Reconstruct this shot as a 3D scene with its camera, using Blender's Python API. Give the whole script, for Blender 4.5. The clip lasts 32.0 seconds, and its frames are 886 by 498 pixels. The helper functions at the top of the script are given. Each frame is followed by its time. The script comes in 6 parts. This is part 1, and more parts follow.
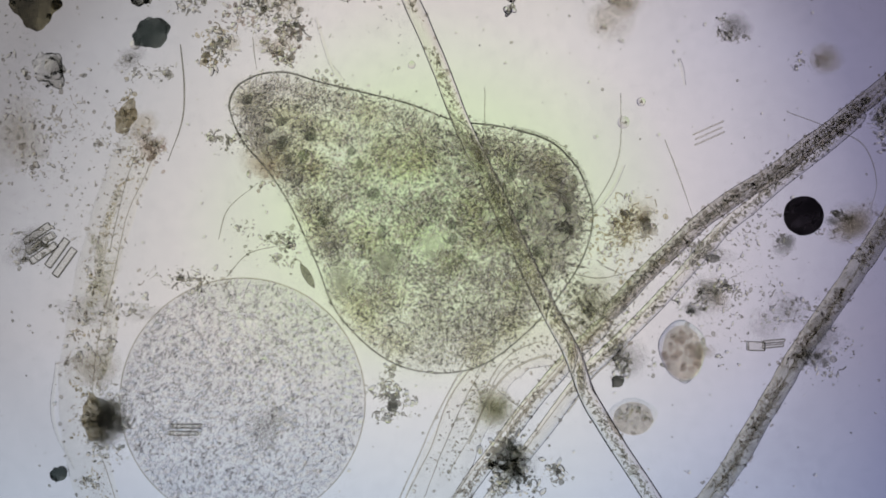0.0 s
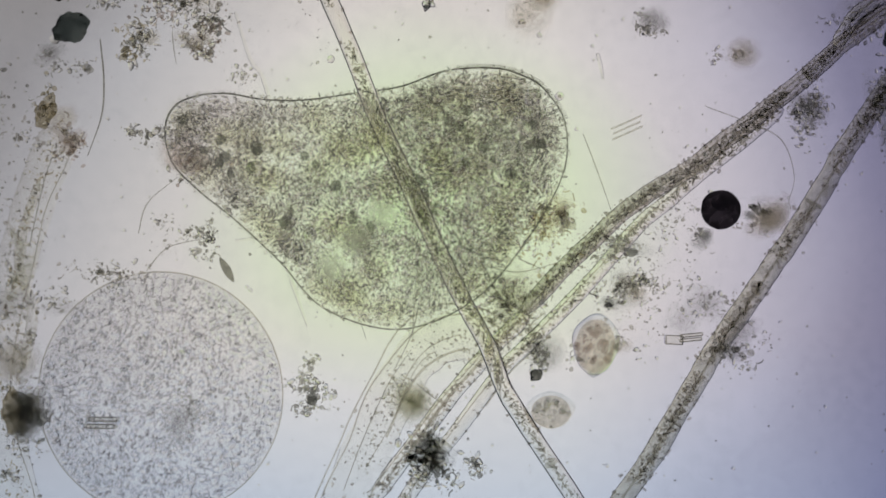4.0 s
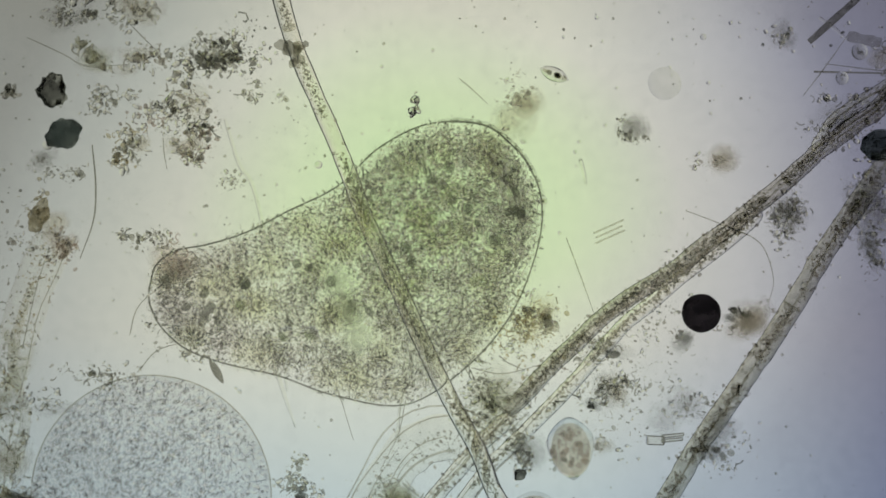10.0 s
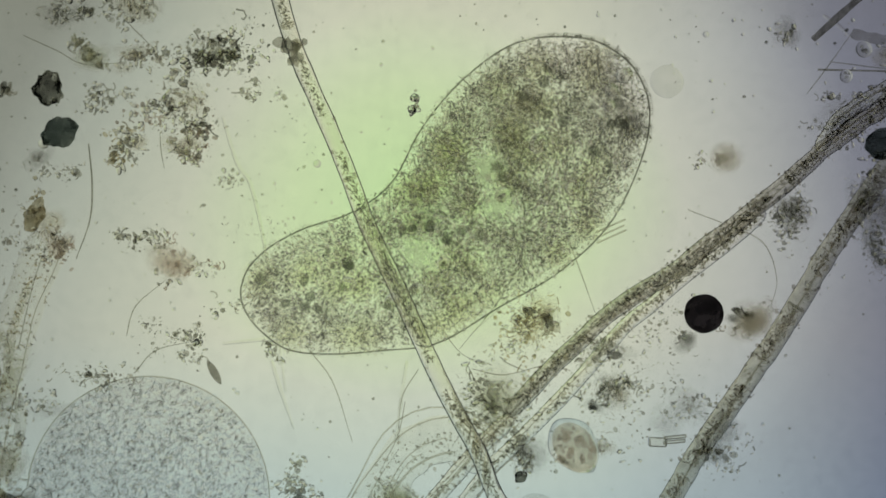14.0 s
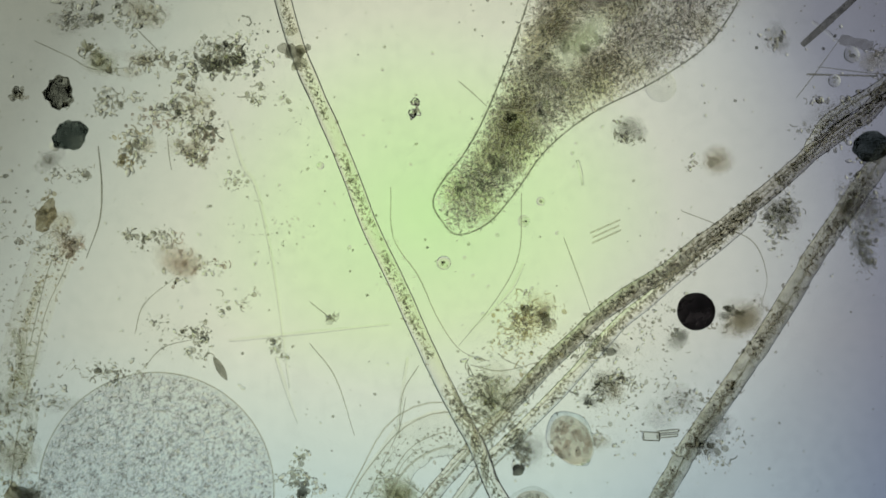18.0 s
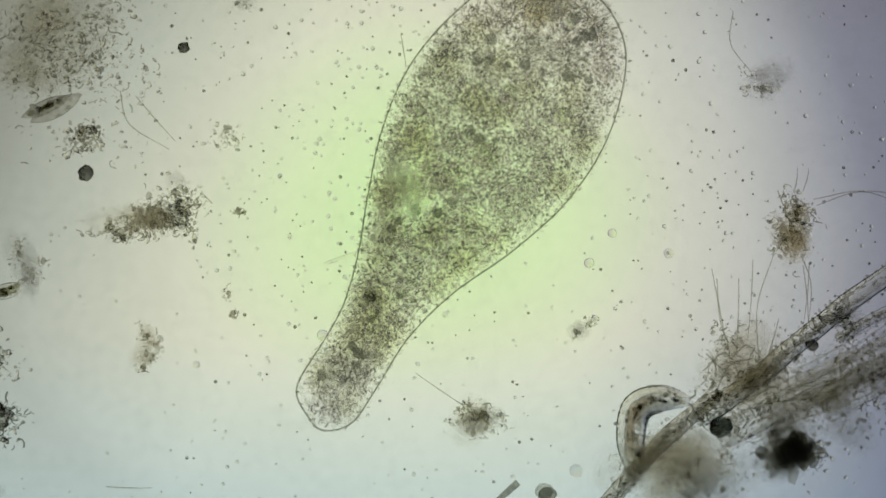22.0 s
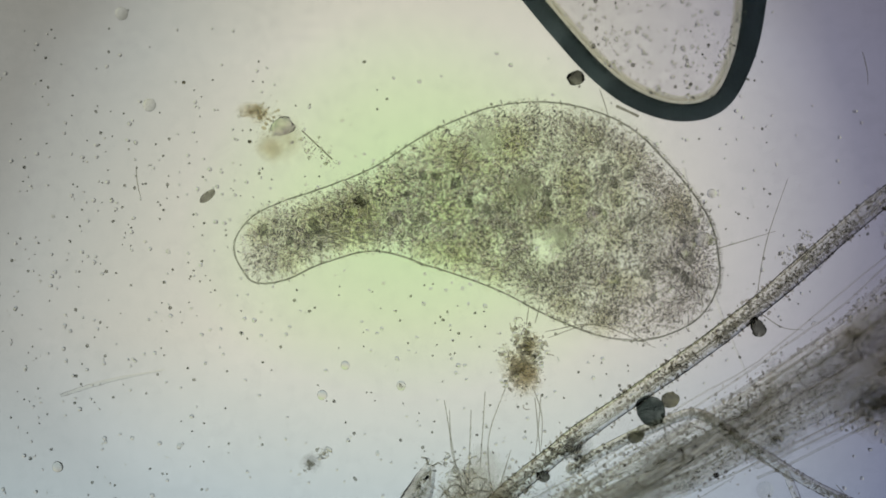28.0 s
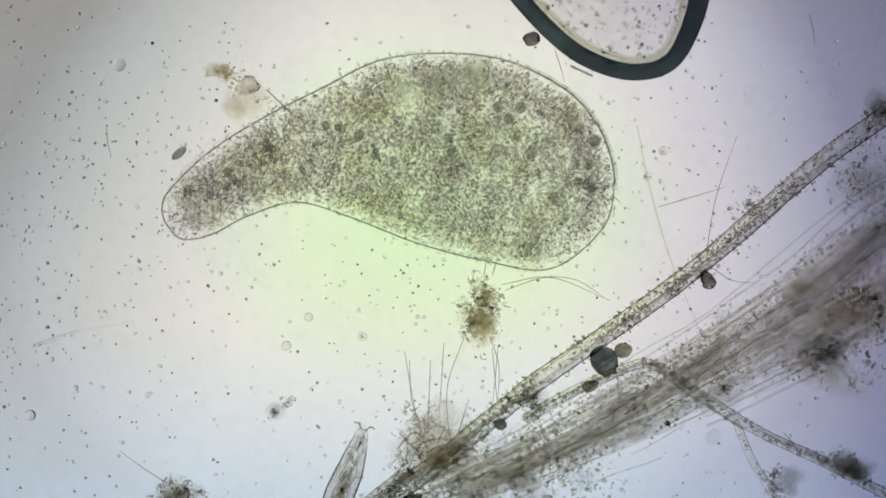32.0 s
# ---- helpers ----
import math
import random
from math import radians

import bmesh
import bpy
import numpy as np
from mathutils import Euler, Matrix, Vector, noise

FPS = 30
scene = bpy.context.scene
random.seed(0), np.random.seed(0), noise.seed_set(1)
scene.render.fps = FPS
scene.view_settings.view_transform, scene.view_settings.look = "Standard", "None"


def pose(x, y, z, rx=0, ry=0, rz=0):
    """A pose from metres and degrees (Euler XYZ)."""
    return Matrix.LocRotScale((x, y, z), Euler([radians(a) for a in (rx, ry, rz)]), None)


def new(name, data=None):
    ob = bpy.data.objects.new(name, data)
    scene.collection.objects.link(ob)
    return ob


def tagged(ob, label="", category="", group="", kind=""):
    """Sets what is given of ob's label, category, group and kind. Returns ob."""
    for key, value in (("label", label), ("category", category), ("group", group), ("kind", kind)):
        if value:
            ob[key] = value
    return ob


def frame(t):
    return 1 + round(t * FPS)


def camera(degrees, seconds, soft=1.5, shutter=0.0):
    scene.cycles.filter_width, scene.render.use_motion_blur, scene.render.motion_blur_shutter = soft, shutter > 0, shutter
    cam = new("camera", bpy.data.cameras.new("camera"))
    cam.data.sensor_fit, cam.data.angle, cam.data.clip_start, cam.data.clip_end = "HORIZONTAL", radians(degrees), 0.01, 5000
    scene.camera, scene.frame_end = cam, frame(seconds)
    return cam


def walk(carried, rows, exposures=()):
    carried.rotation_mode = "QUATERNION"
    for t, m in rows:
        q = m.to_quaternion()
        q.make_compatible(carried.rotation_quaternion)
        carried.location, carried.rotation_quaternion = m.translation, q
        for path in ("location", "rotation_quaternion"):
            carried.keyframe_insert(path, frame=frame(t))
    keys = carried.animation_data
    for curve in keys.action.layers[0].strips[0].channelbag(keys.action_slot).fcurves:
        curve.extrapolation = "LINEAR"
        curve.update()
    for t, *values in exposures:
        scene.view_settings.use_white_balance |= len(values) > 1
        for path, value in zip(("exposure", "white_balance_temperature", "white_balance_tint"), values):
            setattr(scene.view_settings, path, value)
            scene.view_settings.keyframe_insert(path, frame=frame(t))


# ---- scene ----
# A drop of pond water on a microscope slide, lit from below: one metre here stands for a tenth of a millimetre.
cam = camera(24, 32.0, soft=1.7)
LAMP_Z = -6.0

walk(cam, [
    (0, pose(-1.682, -1.720, 36.590)),
    (0.5, pose(-1.681, -1.731, 37.333)),
    (1, pose(-1.671, -1.729, 37.407)),
    (1.5, pose(-1.665, -1.729, 37.104)),
    (2, pose(-1.675, -1.728, 37.041)),
    (2.5, pose(-1.676, -1.728, 37.036)),
    (3, pose(-1.675, -1.727, 37.043)),
    (3.5, pose(-1.659, -1.651, 36.340)),
    (4, pose(-0.257, -1.826, 36.698)),
    (4.5, pose(0.091, -1.634, 36.658)),
    (6.5, pose(0.001, -1.210, 37.378)),
    (7, pose(0.040, -0.675, 37.147)),
    (7.5, pose(-0.003, 0.002, 37.344)),
    (8, pose(-0.002, 0.002, 37.354)),
    (8.5, pose(-0.002, 0.002, 37.352)),
    (9, pose(-0.003, 0.002, 37.358)),
    (9.5, pose(-0.002, 0.002, 37.352)),
    (10, pose(-0.000, -0.000, 37.383)),
    (10.5, pose(-0.002, 0.000, 37.347)),
    (11, pose(0.003, 0.006, 36.903)),
    (11.5, pose(0.005, 0.015, 36.182)),
    (12, pose(0.004, 0.008, 36.949)),
    (12.5, pose(0.015, -0.004, 37.680)),
    (13, pose(0.016, -0.006, 37.278)),
    (13.5, pose(0.014, -0.000, 36.969)),
    (14, pose(0.000, -0.004, 37.003)),
    (14.5, pose(0.021, 0.002, 36.910)),
    (16.5, pose(0.002, -0.011, 38.051)),
    (17, pose(0.005, -0.021, 38.849)),
    (17.5, pose(0.006, -0.014, 38.373)),
    (18, pose(0.006, -0.010, 38.083)),
    (18.5, pose(0.007, -0.010, 38.092)),
    (19, pose(0.005, -0.011, 38.070)),
    (19.3, pose(0.814, 0.570, 38.148)),
    (19.5, pose(1.674, 1.630, 38.033)),
    (19.7, pose(2.750, 3.965, 38.006)),
    (20, pose(3.233, 5.346, 37.959)),
    (20.5, pose(4.105, 7.043, 37.535)),
    (21, pose(4.631, 8.413, 37.492)),
    (21.5, pose(5.142, 9.024, 37.416)),
    (22, pose(6.531, 9.018, 37.004)),
    (22.5, pose(6.730, 10.251, 36.706)),
    (23, pose(6.806, 11.360, 37.380)),
    (23.5, pose(6.840, 11.470, 37.333)),
    (24, pose(6.858, 11.247, 37.262)),
    (24.5, pose(7.105, 11.129, 37.264)),
    (25, pose(7.340, 11.324, 37.241)),
    (25.5, pose(8.236, 11.474, 37.206)),
    (26, pose(9.339, 11.705, 36.657)),
    (26.5, pose(10.548, 11.834, 37.315)),
    (28.5, pose(11.585, 11.002, 37.292)),
    (29, pose(12.025, 10.609, 37.385)),
    (29.5, pose(12.033, 10.517, 37.378)),
    (30, pose(12.040, 10.442, 37.418)),
    (30.5, pose(12.042, 10.451, 37.100)),
    (31, pose(12.035, 10.579, 36.872)),
    (31.5, pose(12.034, 10.563, 37.644)),
    (32, pose(12.012, 10.555, 38.540)),
], exposures=[
    (0.0, 0.0, 6250, 20), (3.0, 0.0, 6250, 20), (4.0, 0.0, 6250, 19), (6.5, 0.05, 6380, 12), (7.0, -0.08, 6580, 11), (8.0, -0.05, 6600, 4),
    (10.0, -0.05, 6600, 2), (11.0, -0.07, 6750, -4), (12.0, -0.03, 6500, 7), (13.0, 0.08, 6700, -7), (14.0, -0.12, 6900, -6), (14.5, -0.18, 6900, -5), (16.5, 0.12, 6600, -6), (17.0, 0.09, 6750, -5), (18.0, 0.03, 6900, -8),
    (19.5, 0.03, 7000, -11), (20.0, 0.06, 6950, -6), (21.0, 0.06, 6950, -5), (23.0, 0.16, 6880, -4), (24.0, 0.15, 6900, -5), (26.5, 0.02, 6850, -4), (28.5, -0.08, 6600, 9),
    (30.0, -0.12, 6450, 13), (31.0, -0.15, 6400, 14), (32.0, 0.28, 6300, 12)])

world = bpy.data.worlds.new("dim_room")
scene.world = world
world.use_nodes = True
world.node_tree.nodes["Background"].inputs[0].default_value = (0.9, 0.95, 1.0, 1)
world.node_tree.nodes["Background"].inputs[1].default_value = 0.10
scene.cycles.transparent_max_bounces = 48


# ---- materials ----
def lin(r, g, b):
    return tuple(((c / 255 + 0.055) / 1.055) ** 2.4 for c in (r, g, b)) + (1.0,)


class Nodes:
    """A small helper to wire node materials."""

    def __init__(self, name):
        self.mat = bpy.data.materials.new(name)
        self.mat.use_nodes = True
        self.tree = self.mat.node_tree
        self.tree.nodes.clear()
        self.out = self.tree.nodes.new("ShaderNodeOutputMaterial")

    def add(self, kind, **inputs):
        node = self.tree.nodes.new(kind)
        for key, value in inputs.items():
            self.set(node, key.replace("_", " "), value)
        return node

    def set(self, node, key, value):
        socket = node.inputs[int(key[1:])] if key[0] == "i" and key[1:].isdigit() else node.inputs[key]
        if isinstance(value, bpy.types.NodeSocket):
            self.tree.links.new(value, socket)
        else:
            socket.default_value = value

    def math(self, op, a, b=0.0, clamp=False):
        node = self.add("ShaderNodeMath", i0=a, i1=b)
        node.operation, node.use_clamp = op, clamp
        return node.outputs[0]

    def ramp(self, fac, *stops):
        node = self.add("ShaderNodeValToRGB", Fac=fac)
        el = node.color_ramp.elements
        while len(el) < len(stops):
            el.new(0.5)
        for e, (pos, col) in zip(el, stops):
            e.position, e.color = pos, col
        return node.outputs[0]

    def noise(self, scale, detail=3.0, where="Object"):
        co = self.add("ShaderNodeTexCoord").outputs[where]
        return self.add("ShaderNodeTexNoise", Vector=co, Scale=scale, Detail=detail).outputs["Fac"]

    def mixrgb(self, kind, fac, a, b):
        node = self.tree.nodes.new("ShaderNodeMix")
        node.data_type, node.blend_type = "RGBA", kind
        self.set(node, "i0", fac), self.set(node, "i6", a), self.set(node, "i7", b)
        return node.outputs[2]

    def mix(self, fac, a, b):
        return self.add("ShaderNodeMixShader", i0=fac, i1=a, i2=b).outputs[0]

    def done(self, shader):
        self.set(self.out, "Surface", shader)
        return self.mat


def grey(v):
    return (v, v, v, 1.0)


def solid(name, colour, see=0.4, spread=0.35, scale=6.0, tint=None):
    """A crumb of matter that glows with the light behind it. see: the share of light that passes straight through both its sides, dyed by tint."""
    n = Nodes(name)
    rnd = n.add("ShaderNodeNewGeometry").outputs["Random Per Island"]
    other = n.add("ShaderNodeObjectInfo").outputs["Random"]
    grain = n.noise(scale)
    v = n.math("ADD", n.math("MULTIPLY", n.math("FRACT", n.math("ADD", rnd, other)), spread), n.math("ADD", n.math("MULTIPLY", grain, 1.6), -0.55))
    col = n.mixrgb("MULTIPLY", 1.0, (*colour, 1.0), n.ramp(v, (0.1, grey(0.55)), (0.8, grey(1.0))))
    body = n.mix(0.6, n.add("ShaderNodeBsdfDiffuse", Color=col).outputs[0], n.add("ShaderNodeBsdfTranslucent", Color=col).outputs[0])
    if not see:
        return n.done(body)
    dye = tuple(math.sqrt(d) for d in tint or [0.45 + 0.55 * c / max(colour) for c in colour])
    see = math.sqrt(see)
    if see < 0.55:
        fac = n.ramp(v, (0.1, grey(min(1.0, 1.15 - see))), (0.85, grey(max(0.0, 0.9 - see))))
        return n.done(n.mix(fac, n.add("ShaderNodeBsdfTransparent", Color=(*dye, 1.0)).outputs[0], body))
    pass_on = n.ramp(v, (0.1, grey(see - 0.10)), (0.85, grey(min(1.0, see + 0.14))))
    dyed = n.mixrgb("MULTIPLY", 1.0, pass_on, (*dye, 1.0))
    return n.done(n.mix(0.06, n.add("ShaderNodeBsdfTransparent", Color=dyed).outputs[0], body))


def veil(name, tint, colour, amount, scale=8.0, contrast=0.6, soft=0.0, jitter=0.0):
    """A see-through tissue: tinted clear matter with a share of milky matter. soft: a radius at which it has thinned out to nothing."""
    n = Nodes(name)
    grain = n.noise(scale, 4.0)
    fac = n.ramp(grain, (0.35, grey(amount * (1 - contrast))), (0.65, grey(min(1.0, amount * (1 + contrast)))))
    if soft:
        co = n.add("ShaderNodeTexCoord").outputs["Object"]
        flat = n.add("ShaderNodeVectorMath", i0=co, i1=(1.0 / soft, 1.0 / soft, 0.0))
        flat.operation = "MULTIPLY"
        length = n.add("ShaderNodeVectorMath", i0=flat.outputs[0])
        length.operation = "LENGTH"
        wob = n.math("ADD", length.outputs["Value"], n.math("MULTIPLY", n.math("SUBTRACT", n.noise(scale * 0.35), 0.5), jitter))
        edge = n.math("SUBTRACT", 1.0, n.math("MULTIPLY", wob, wob), True)
        edge = n.math("MULTIPLY", edge, edge)
        fac = n.math("MULTIPLY", fac, edge)
        tinted = n.mixrgb("MIX", edge, (1, 1, 1, 1), (*tint, 1.0))
    else:
        tinted = (*tint, 1.0)
    return n.done(n.mix(fac, n.add("ShaderNodeBsdfTransparent", Color=tinted).outputs[0],
                        n.add("ShaderNodeBsdfTranslucent", Color=(*colour, 1.0)).outputs[0]))


def clear(name, tint, ior=1.35, rough=0.0, milk=0.0, scale=5.0):
    """Clear wet matter that bends the light, with a share of milky grain."""
    n = Nodes(name)
    glass = n.add("ShaderNodeBsdfRefraction", Color=(*tint, 1.0), IOR=ior, Roughness=rough).outputs[0]
    if not milk:
        return n.done(glass)
    fac = n.ramp(n.noise(scale, 4.0), (0.38, grey(0.0)), (0.68, grey(milk)))
    return n.done(n.mix(fac, glass, n.add("ShaderNodeBsdfTranslucent", Color=(*[c * 0.45 for c in tint], 1.0)).outputs[0]))


def lamp_material():
    n = Nodes("condenser_light")
    co = n.add("ShaderNodeTexCoord").outputs["Object"]
    xyz = n.add("ShaderNodeSeparateXYZ", Vector=co).outputs
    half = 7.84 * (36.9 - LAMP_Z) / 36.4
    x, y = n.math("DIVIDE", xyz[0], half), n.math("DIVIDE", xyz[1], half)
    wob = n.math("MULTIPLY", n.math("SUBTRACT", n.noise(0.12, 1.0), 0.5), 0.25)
    # Green centre and dim, violet and bluish edges: vignette painted into the emission.
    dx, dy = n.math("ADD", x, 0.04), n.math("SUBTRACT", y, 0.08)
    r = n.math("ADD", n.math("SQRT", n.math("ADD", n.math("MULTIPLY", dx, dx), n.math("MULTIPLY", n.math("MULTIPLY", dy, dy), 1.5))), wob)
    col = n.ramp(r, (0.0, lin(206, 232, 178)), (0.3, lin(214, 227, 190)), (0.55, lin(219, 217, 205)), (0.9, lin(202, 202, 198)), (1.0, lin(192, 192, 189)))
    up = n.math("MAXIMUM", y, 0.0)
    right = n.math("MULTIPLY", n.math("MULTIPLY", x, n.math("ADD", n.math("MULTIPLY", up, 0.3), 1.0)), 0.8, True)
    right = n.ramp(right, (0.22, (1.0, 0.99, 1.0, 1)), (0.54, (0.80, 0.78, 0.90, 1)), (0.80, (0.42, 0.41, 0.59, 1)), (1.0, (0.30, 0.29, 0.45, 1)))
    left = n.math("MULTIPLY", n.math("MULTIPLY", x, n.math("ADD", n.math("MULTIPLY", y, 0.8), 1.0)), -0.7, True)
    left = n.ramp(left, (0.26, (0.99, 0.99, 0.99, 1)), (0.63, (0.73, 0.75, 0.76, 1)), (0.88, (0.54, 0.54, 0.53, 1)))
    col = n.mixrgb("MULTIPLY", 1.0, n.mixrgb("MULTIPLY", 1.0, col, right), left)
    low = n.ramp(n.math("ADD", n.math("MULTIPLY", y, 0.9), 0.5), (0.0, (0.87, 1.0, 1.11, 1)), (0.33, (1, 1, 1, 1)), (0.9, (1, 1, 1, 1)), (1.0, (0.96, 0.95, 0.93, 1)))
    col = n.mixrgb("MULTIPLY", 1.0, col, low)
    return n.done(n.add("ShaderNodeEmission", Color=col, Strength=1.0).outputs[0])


M_LAMP = lamp_material()
M_GLASS = Nodes("slide_glass")
_soil = M_GLASS.math("ADD", M_GLASS.math("MULTIPLY", M_GLASS.noise(4.5, 6.0), 0.6), M_GLASS.math("MULTIPLY", M_GLASS.noise(0.6, 3.0), 0.4))
_soil = M_GLASS.ramp(_soil, (0.34, (0.955, 0.957, 0.957, 1)), (0.48, (0.982, 0.984, 0.982, 1)), (0.62, (0.996, 0.996, 0.993, 1)))
M_GLASS = M_GLASS.done(M_GLASS.mix(0.015, M_GLASS.add("ShaderNodeBsdfTransparent", Color=_soil).outputs[0],
                                   M_GLASS.add("ShaderNodeBsdfGlossy", Roughness=0.05).outputs[0]))
M_METAL = solid("lamp_rim_metal", (0.05, 0.05, 0.055), 0.0)
M_PLASM = veil("cytoplasm", (0.982, 0.973, 0.971), (0.50, 0.48, 0.45), 0.06, 16.0, 0.9, 0.42, 0.4)
M_PLASM_DENSE = veil("dense_cytoplasm", (0.953, 0.947, 0.937), (0.42, 0.41, 0.38), 0.07, 16.0, 0.9, 0.42, 0.6)
M_PLASM_OLIVE = veil("olive_cytoplasm", (0.972, 0.966, 0.915), (0.46, 0.44, 0.32), 0.07, 16.0, 0.9, 0.42, 0.6)
M_GRAIN = solid("cytoplasm_granule", (0.36, 0.36, 0.33), 0.71, 0.9, 14.0, (0.865, 0.858, 0.835))
M_GRAIN_PALE = clear("bright_granule", (0.99, 0.98, 0.965), 1.25)
M_FOOD = solid("food_vacuole", (0.28, 0.29, 0.25), 0.80, 0.3, 10.0, (0.78, 0.79, 0.75))
M_VACUOLE = veil("vacuole", (0.985, 1.0, 0.94), (0.97, 1.0, 0.84), 0.28, 9.0, 0.8, 0.46, 0.3)
M_SKIN = veil("pellicle", (0.845, 0.848, 0.82), (0.38, 0.39, 0.34), 0.14, 10.0, 0.3)
M_CILIA = veil("cilia", (0.84, 0.84, 0.81), (0.35, 0.35, 0.3), 0.25, 10.0, 0.3)
M_TUBE = clear("algal_wall", (0.975, 0.967, 0.940), 1.07, 0.0, 0.06, 7.0)
M_TUBE_LONG = clear("long_algal_wall", (0.975, 0.968, 0.94), 1.10, 0.0, 0.05, 7.0)
M_TUBE_BROWN = clear("brown_algal_wall", (0.865, 0.85, 0.82), 1.07, 0.01, 0.28, 9.0)
M_TUBE_DUSTY = clear("dusty_algal_wall", (0.935, 0.932, 0.905), 1.10, 0.0, 0.16, 9.0)
M_TUBE_OLIVE = clear("olive_algal_wall", (0.845, 0.838, 0.785), 1.05, 0.01, 0.22, 6.0)
M_TUBE_PALE = clear("pale_sheath", (0.97, 0.965, 0.94), 1.022, 0.0, 0.14, 4.0)
M_SHEATH = clear("thin_sheath", (0.992, 0.988, 0.97), 1.010, 0.0, 0.05, 4.0)
M_SEPTUM = veil("septum", (0.93, 0.925, 0.89), (0.36, 0.35, 0.3), 0.07, 8.0, 0.5)
M_CONTENT = solid("cell_content", (0.38, 0.37, 0.30), 0.72, 0.6, 8.0, (0.82, 0.81, 0.74))
M_DARK = solid("dark_crumb", (0.22, 0.22, 0.20), 0.54, 0.5, 5.0, (0.68, 0.68, 0.63))
M_BROWN = solid("brown_crumb", (0.42, 0.39, 0.32), 0.70, 0.9, 6.0, (0.85, 0.82, 0.76))
M_GREY = solid("grey_crumb", (0.36, 0.35, 0.31), 0.66, 0.9, 6.0, (0.79, 0.78, 0.72))
M_BEAD = clear("clear_bead", (0.93, 0.925, 0.92), 1.5)
M_BIT = clear("clear_fragment", (0.945, 0.935, 0.90), 1.32)
M_OLIVE = solid("olive_crumb", (0.42, 0.41, 0.31), 0.72, 0.9, 6.0, (0.86, 0.85, 0.75))
M_AMBER = solid("yellow_brown_crumb", (0.44, 0.38, 0.24), 0.68, 0.9, 6.0, (0.88, 0.82, 0.66))
M_RUST = solid("rusty_crumb", (0.42, 0.32, 0.25), 0.68, 0.9, 6.0, (0.88, 0.81, 0.745))
M_BLACK = solid("black_spore", (0.06, 0.052, 0.06), 0.03, 0.2, 3.0, (0.9, 0.75, 0.85))
M_CRYSTAL = clear("crystal", (0.95, 0.945, 0.92), 1.24)
M_FAINT = clear("faint_cell", (0.978, 0.978, 0.965), 1.03, 0.0, 0.08, 4.0)
M_CELL = clear("clear_cell", (0.96, 0.96, 0.94), 1.12, 0.0, 0.12, 6.0)
M_ROTIFER = clear("rotifer_skin", (0.962, 0.958, 0.95), 1.036, 0.0, 0.10, 6.0)
M_GUT = veil("rotifer_gut", (0.955, 0.93, 0.90), (0.5, 0.42, 0.34), 0.06, 9.0, 0.9)
M_CYST = clear("cyst_granule", (0.999, 0.999, 0.999), 1.08)
# Grey of the strokes that imitate relief shade in the cyst.
M_CYST_SHADE = solid("cyst_shade_stroke", (0.60, 0.59, 0.58), 0.89, 0.7, 6.0, (0.962, 0.957, 0.958))
M_HAIR = veil("hair", (0.76, 0.75, 0.70), (0.3, 0.29, 0.25), 0.22, 8.0, 0.2)
M_FIBRE = veil("fibre", (0.89, 0.88, 0.84), (0.38, 0.37, 0.32), 0.10, 8.0, 0.4)
M_FIBRE_THIN = veil("thin_fibre", (0.945, 0.94, 0.92), (0.40, 0.39, 0.35), 0.06, 6.0, 0.6)
M_BAND = veil("broad_strand", (0.972, 0.968, 0.962), (0.40, 0.39, 0.36), 0.05, 5.0, 0.9)
M_HAIR_THIN = veil("thin_hair", (0.86, 0.855, 0.82), (0.36, 0.35, 0.31), 0.14, 8.0, 0.3)
M_HAIR_PALE = clear("pale_hair", (0.982, 0.982, 0.965), 1.035)
M_RIM = solid("bubble_rim", (0.075, 0.11, 0.125), 0.16, 0.2, 1.2, (0.38, 0.5, 0.53))
M_FRINGE = veil("bubble_fringe", (0.955, 0.955, 0.925), (0.42, 0.42, 0.32), 0.008, 4.0, 0.5)
M_FILM = veil("bubble_film", (0.88, 0.865, 0.89), (0.5, 0.5, 0.5), 0.04, 3.0, 0.8)
M_PINK = solid("pinkish_content", (0.60, 0.52, 0.46), 0.88, 0.6, 8.0, (0.93, 0.885, 0.85))


def mottled(name, scale, low, middle, high, base=(0.2, 0.2, 0.18)):
    """Uneven dense matter: dark, middling and thin patches, each given as the light that one side lets through."""
    n = Nodes(name)
    through_it = n.ramp(n.noise(scale, 6.0), (0.36, (*low, 1.0)), (0.5, (*middle, 1.0)), (0.64, (*high, 1.0)))
    return n.done(n.mix(0.12, n.add("ShaderNodeBsdfTransparent", Color=through_it).outputs[0], n.add("ShaderNodeBsdfDiffuse", Color=(*base, 1.0)).outputs[0]))


M_TEAL = mottled("dark_teal_spore", 4.0, (0.22, 0.245, 0.235), (0.33, 0.36, 0.345), (0.54, 0.56, 0.53), (0.10, 0.115, 0.11))
M_STONE = mottled("dark_stone", 3.4, (0.24, 0.24, 0.225), (0.42, 0.42, 0.39), (0.82, 0.815, 0.77))
M_BLOCK = mottled("olive_block", 8.0, (0.72, 0.68, 0.58), (0.82, 0.78, 0.68), (0.91, 0.89, 0.82), (0.32, 0.29, 0.22))
M_OLD = mottled("old_olive_matter", 2.6, (0.30, 0.29, 0.25), (0.45, 0.43, 0.36), (0.72, 0.69, 0.55))
M_FLAKE = mottled("olive_flake", 7.0, (0.38, 0.37, 0.33), (0.54, 0.53, 0.46), (0.70, 0.68, 0.54))
M_ROD_PALE = mottled("pale_grey_rod", 6.0, (0.80, 0.79, 0.77), (0.87, 0.86, 0.84), (0.93, 0.925, 0.91))
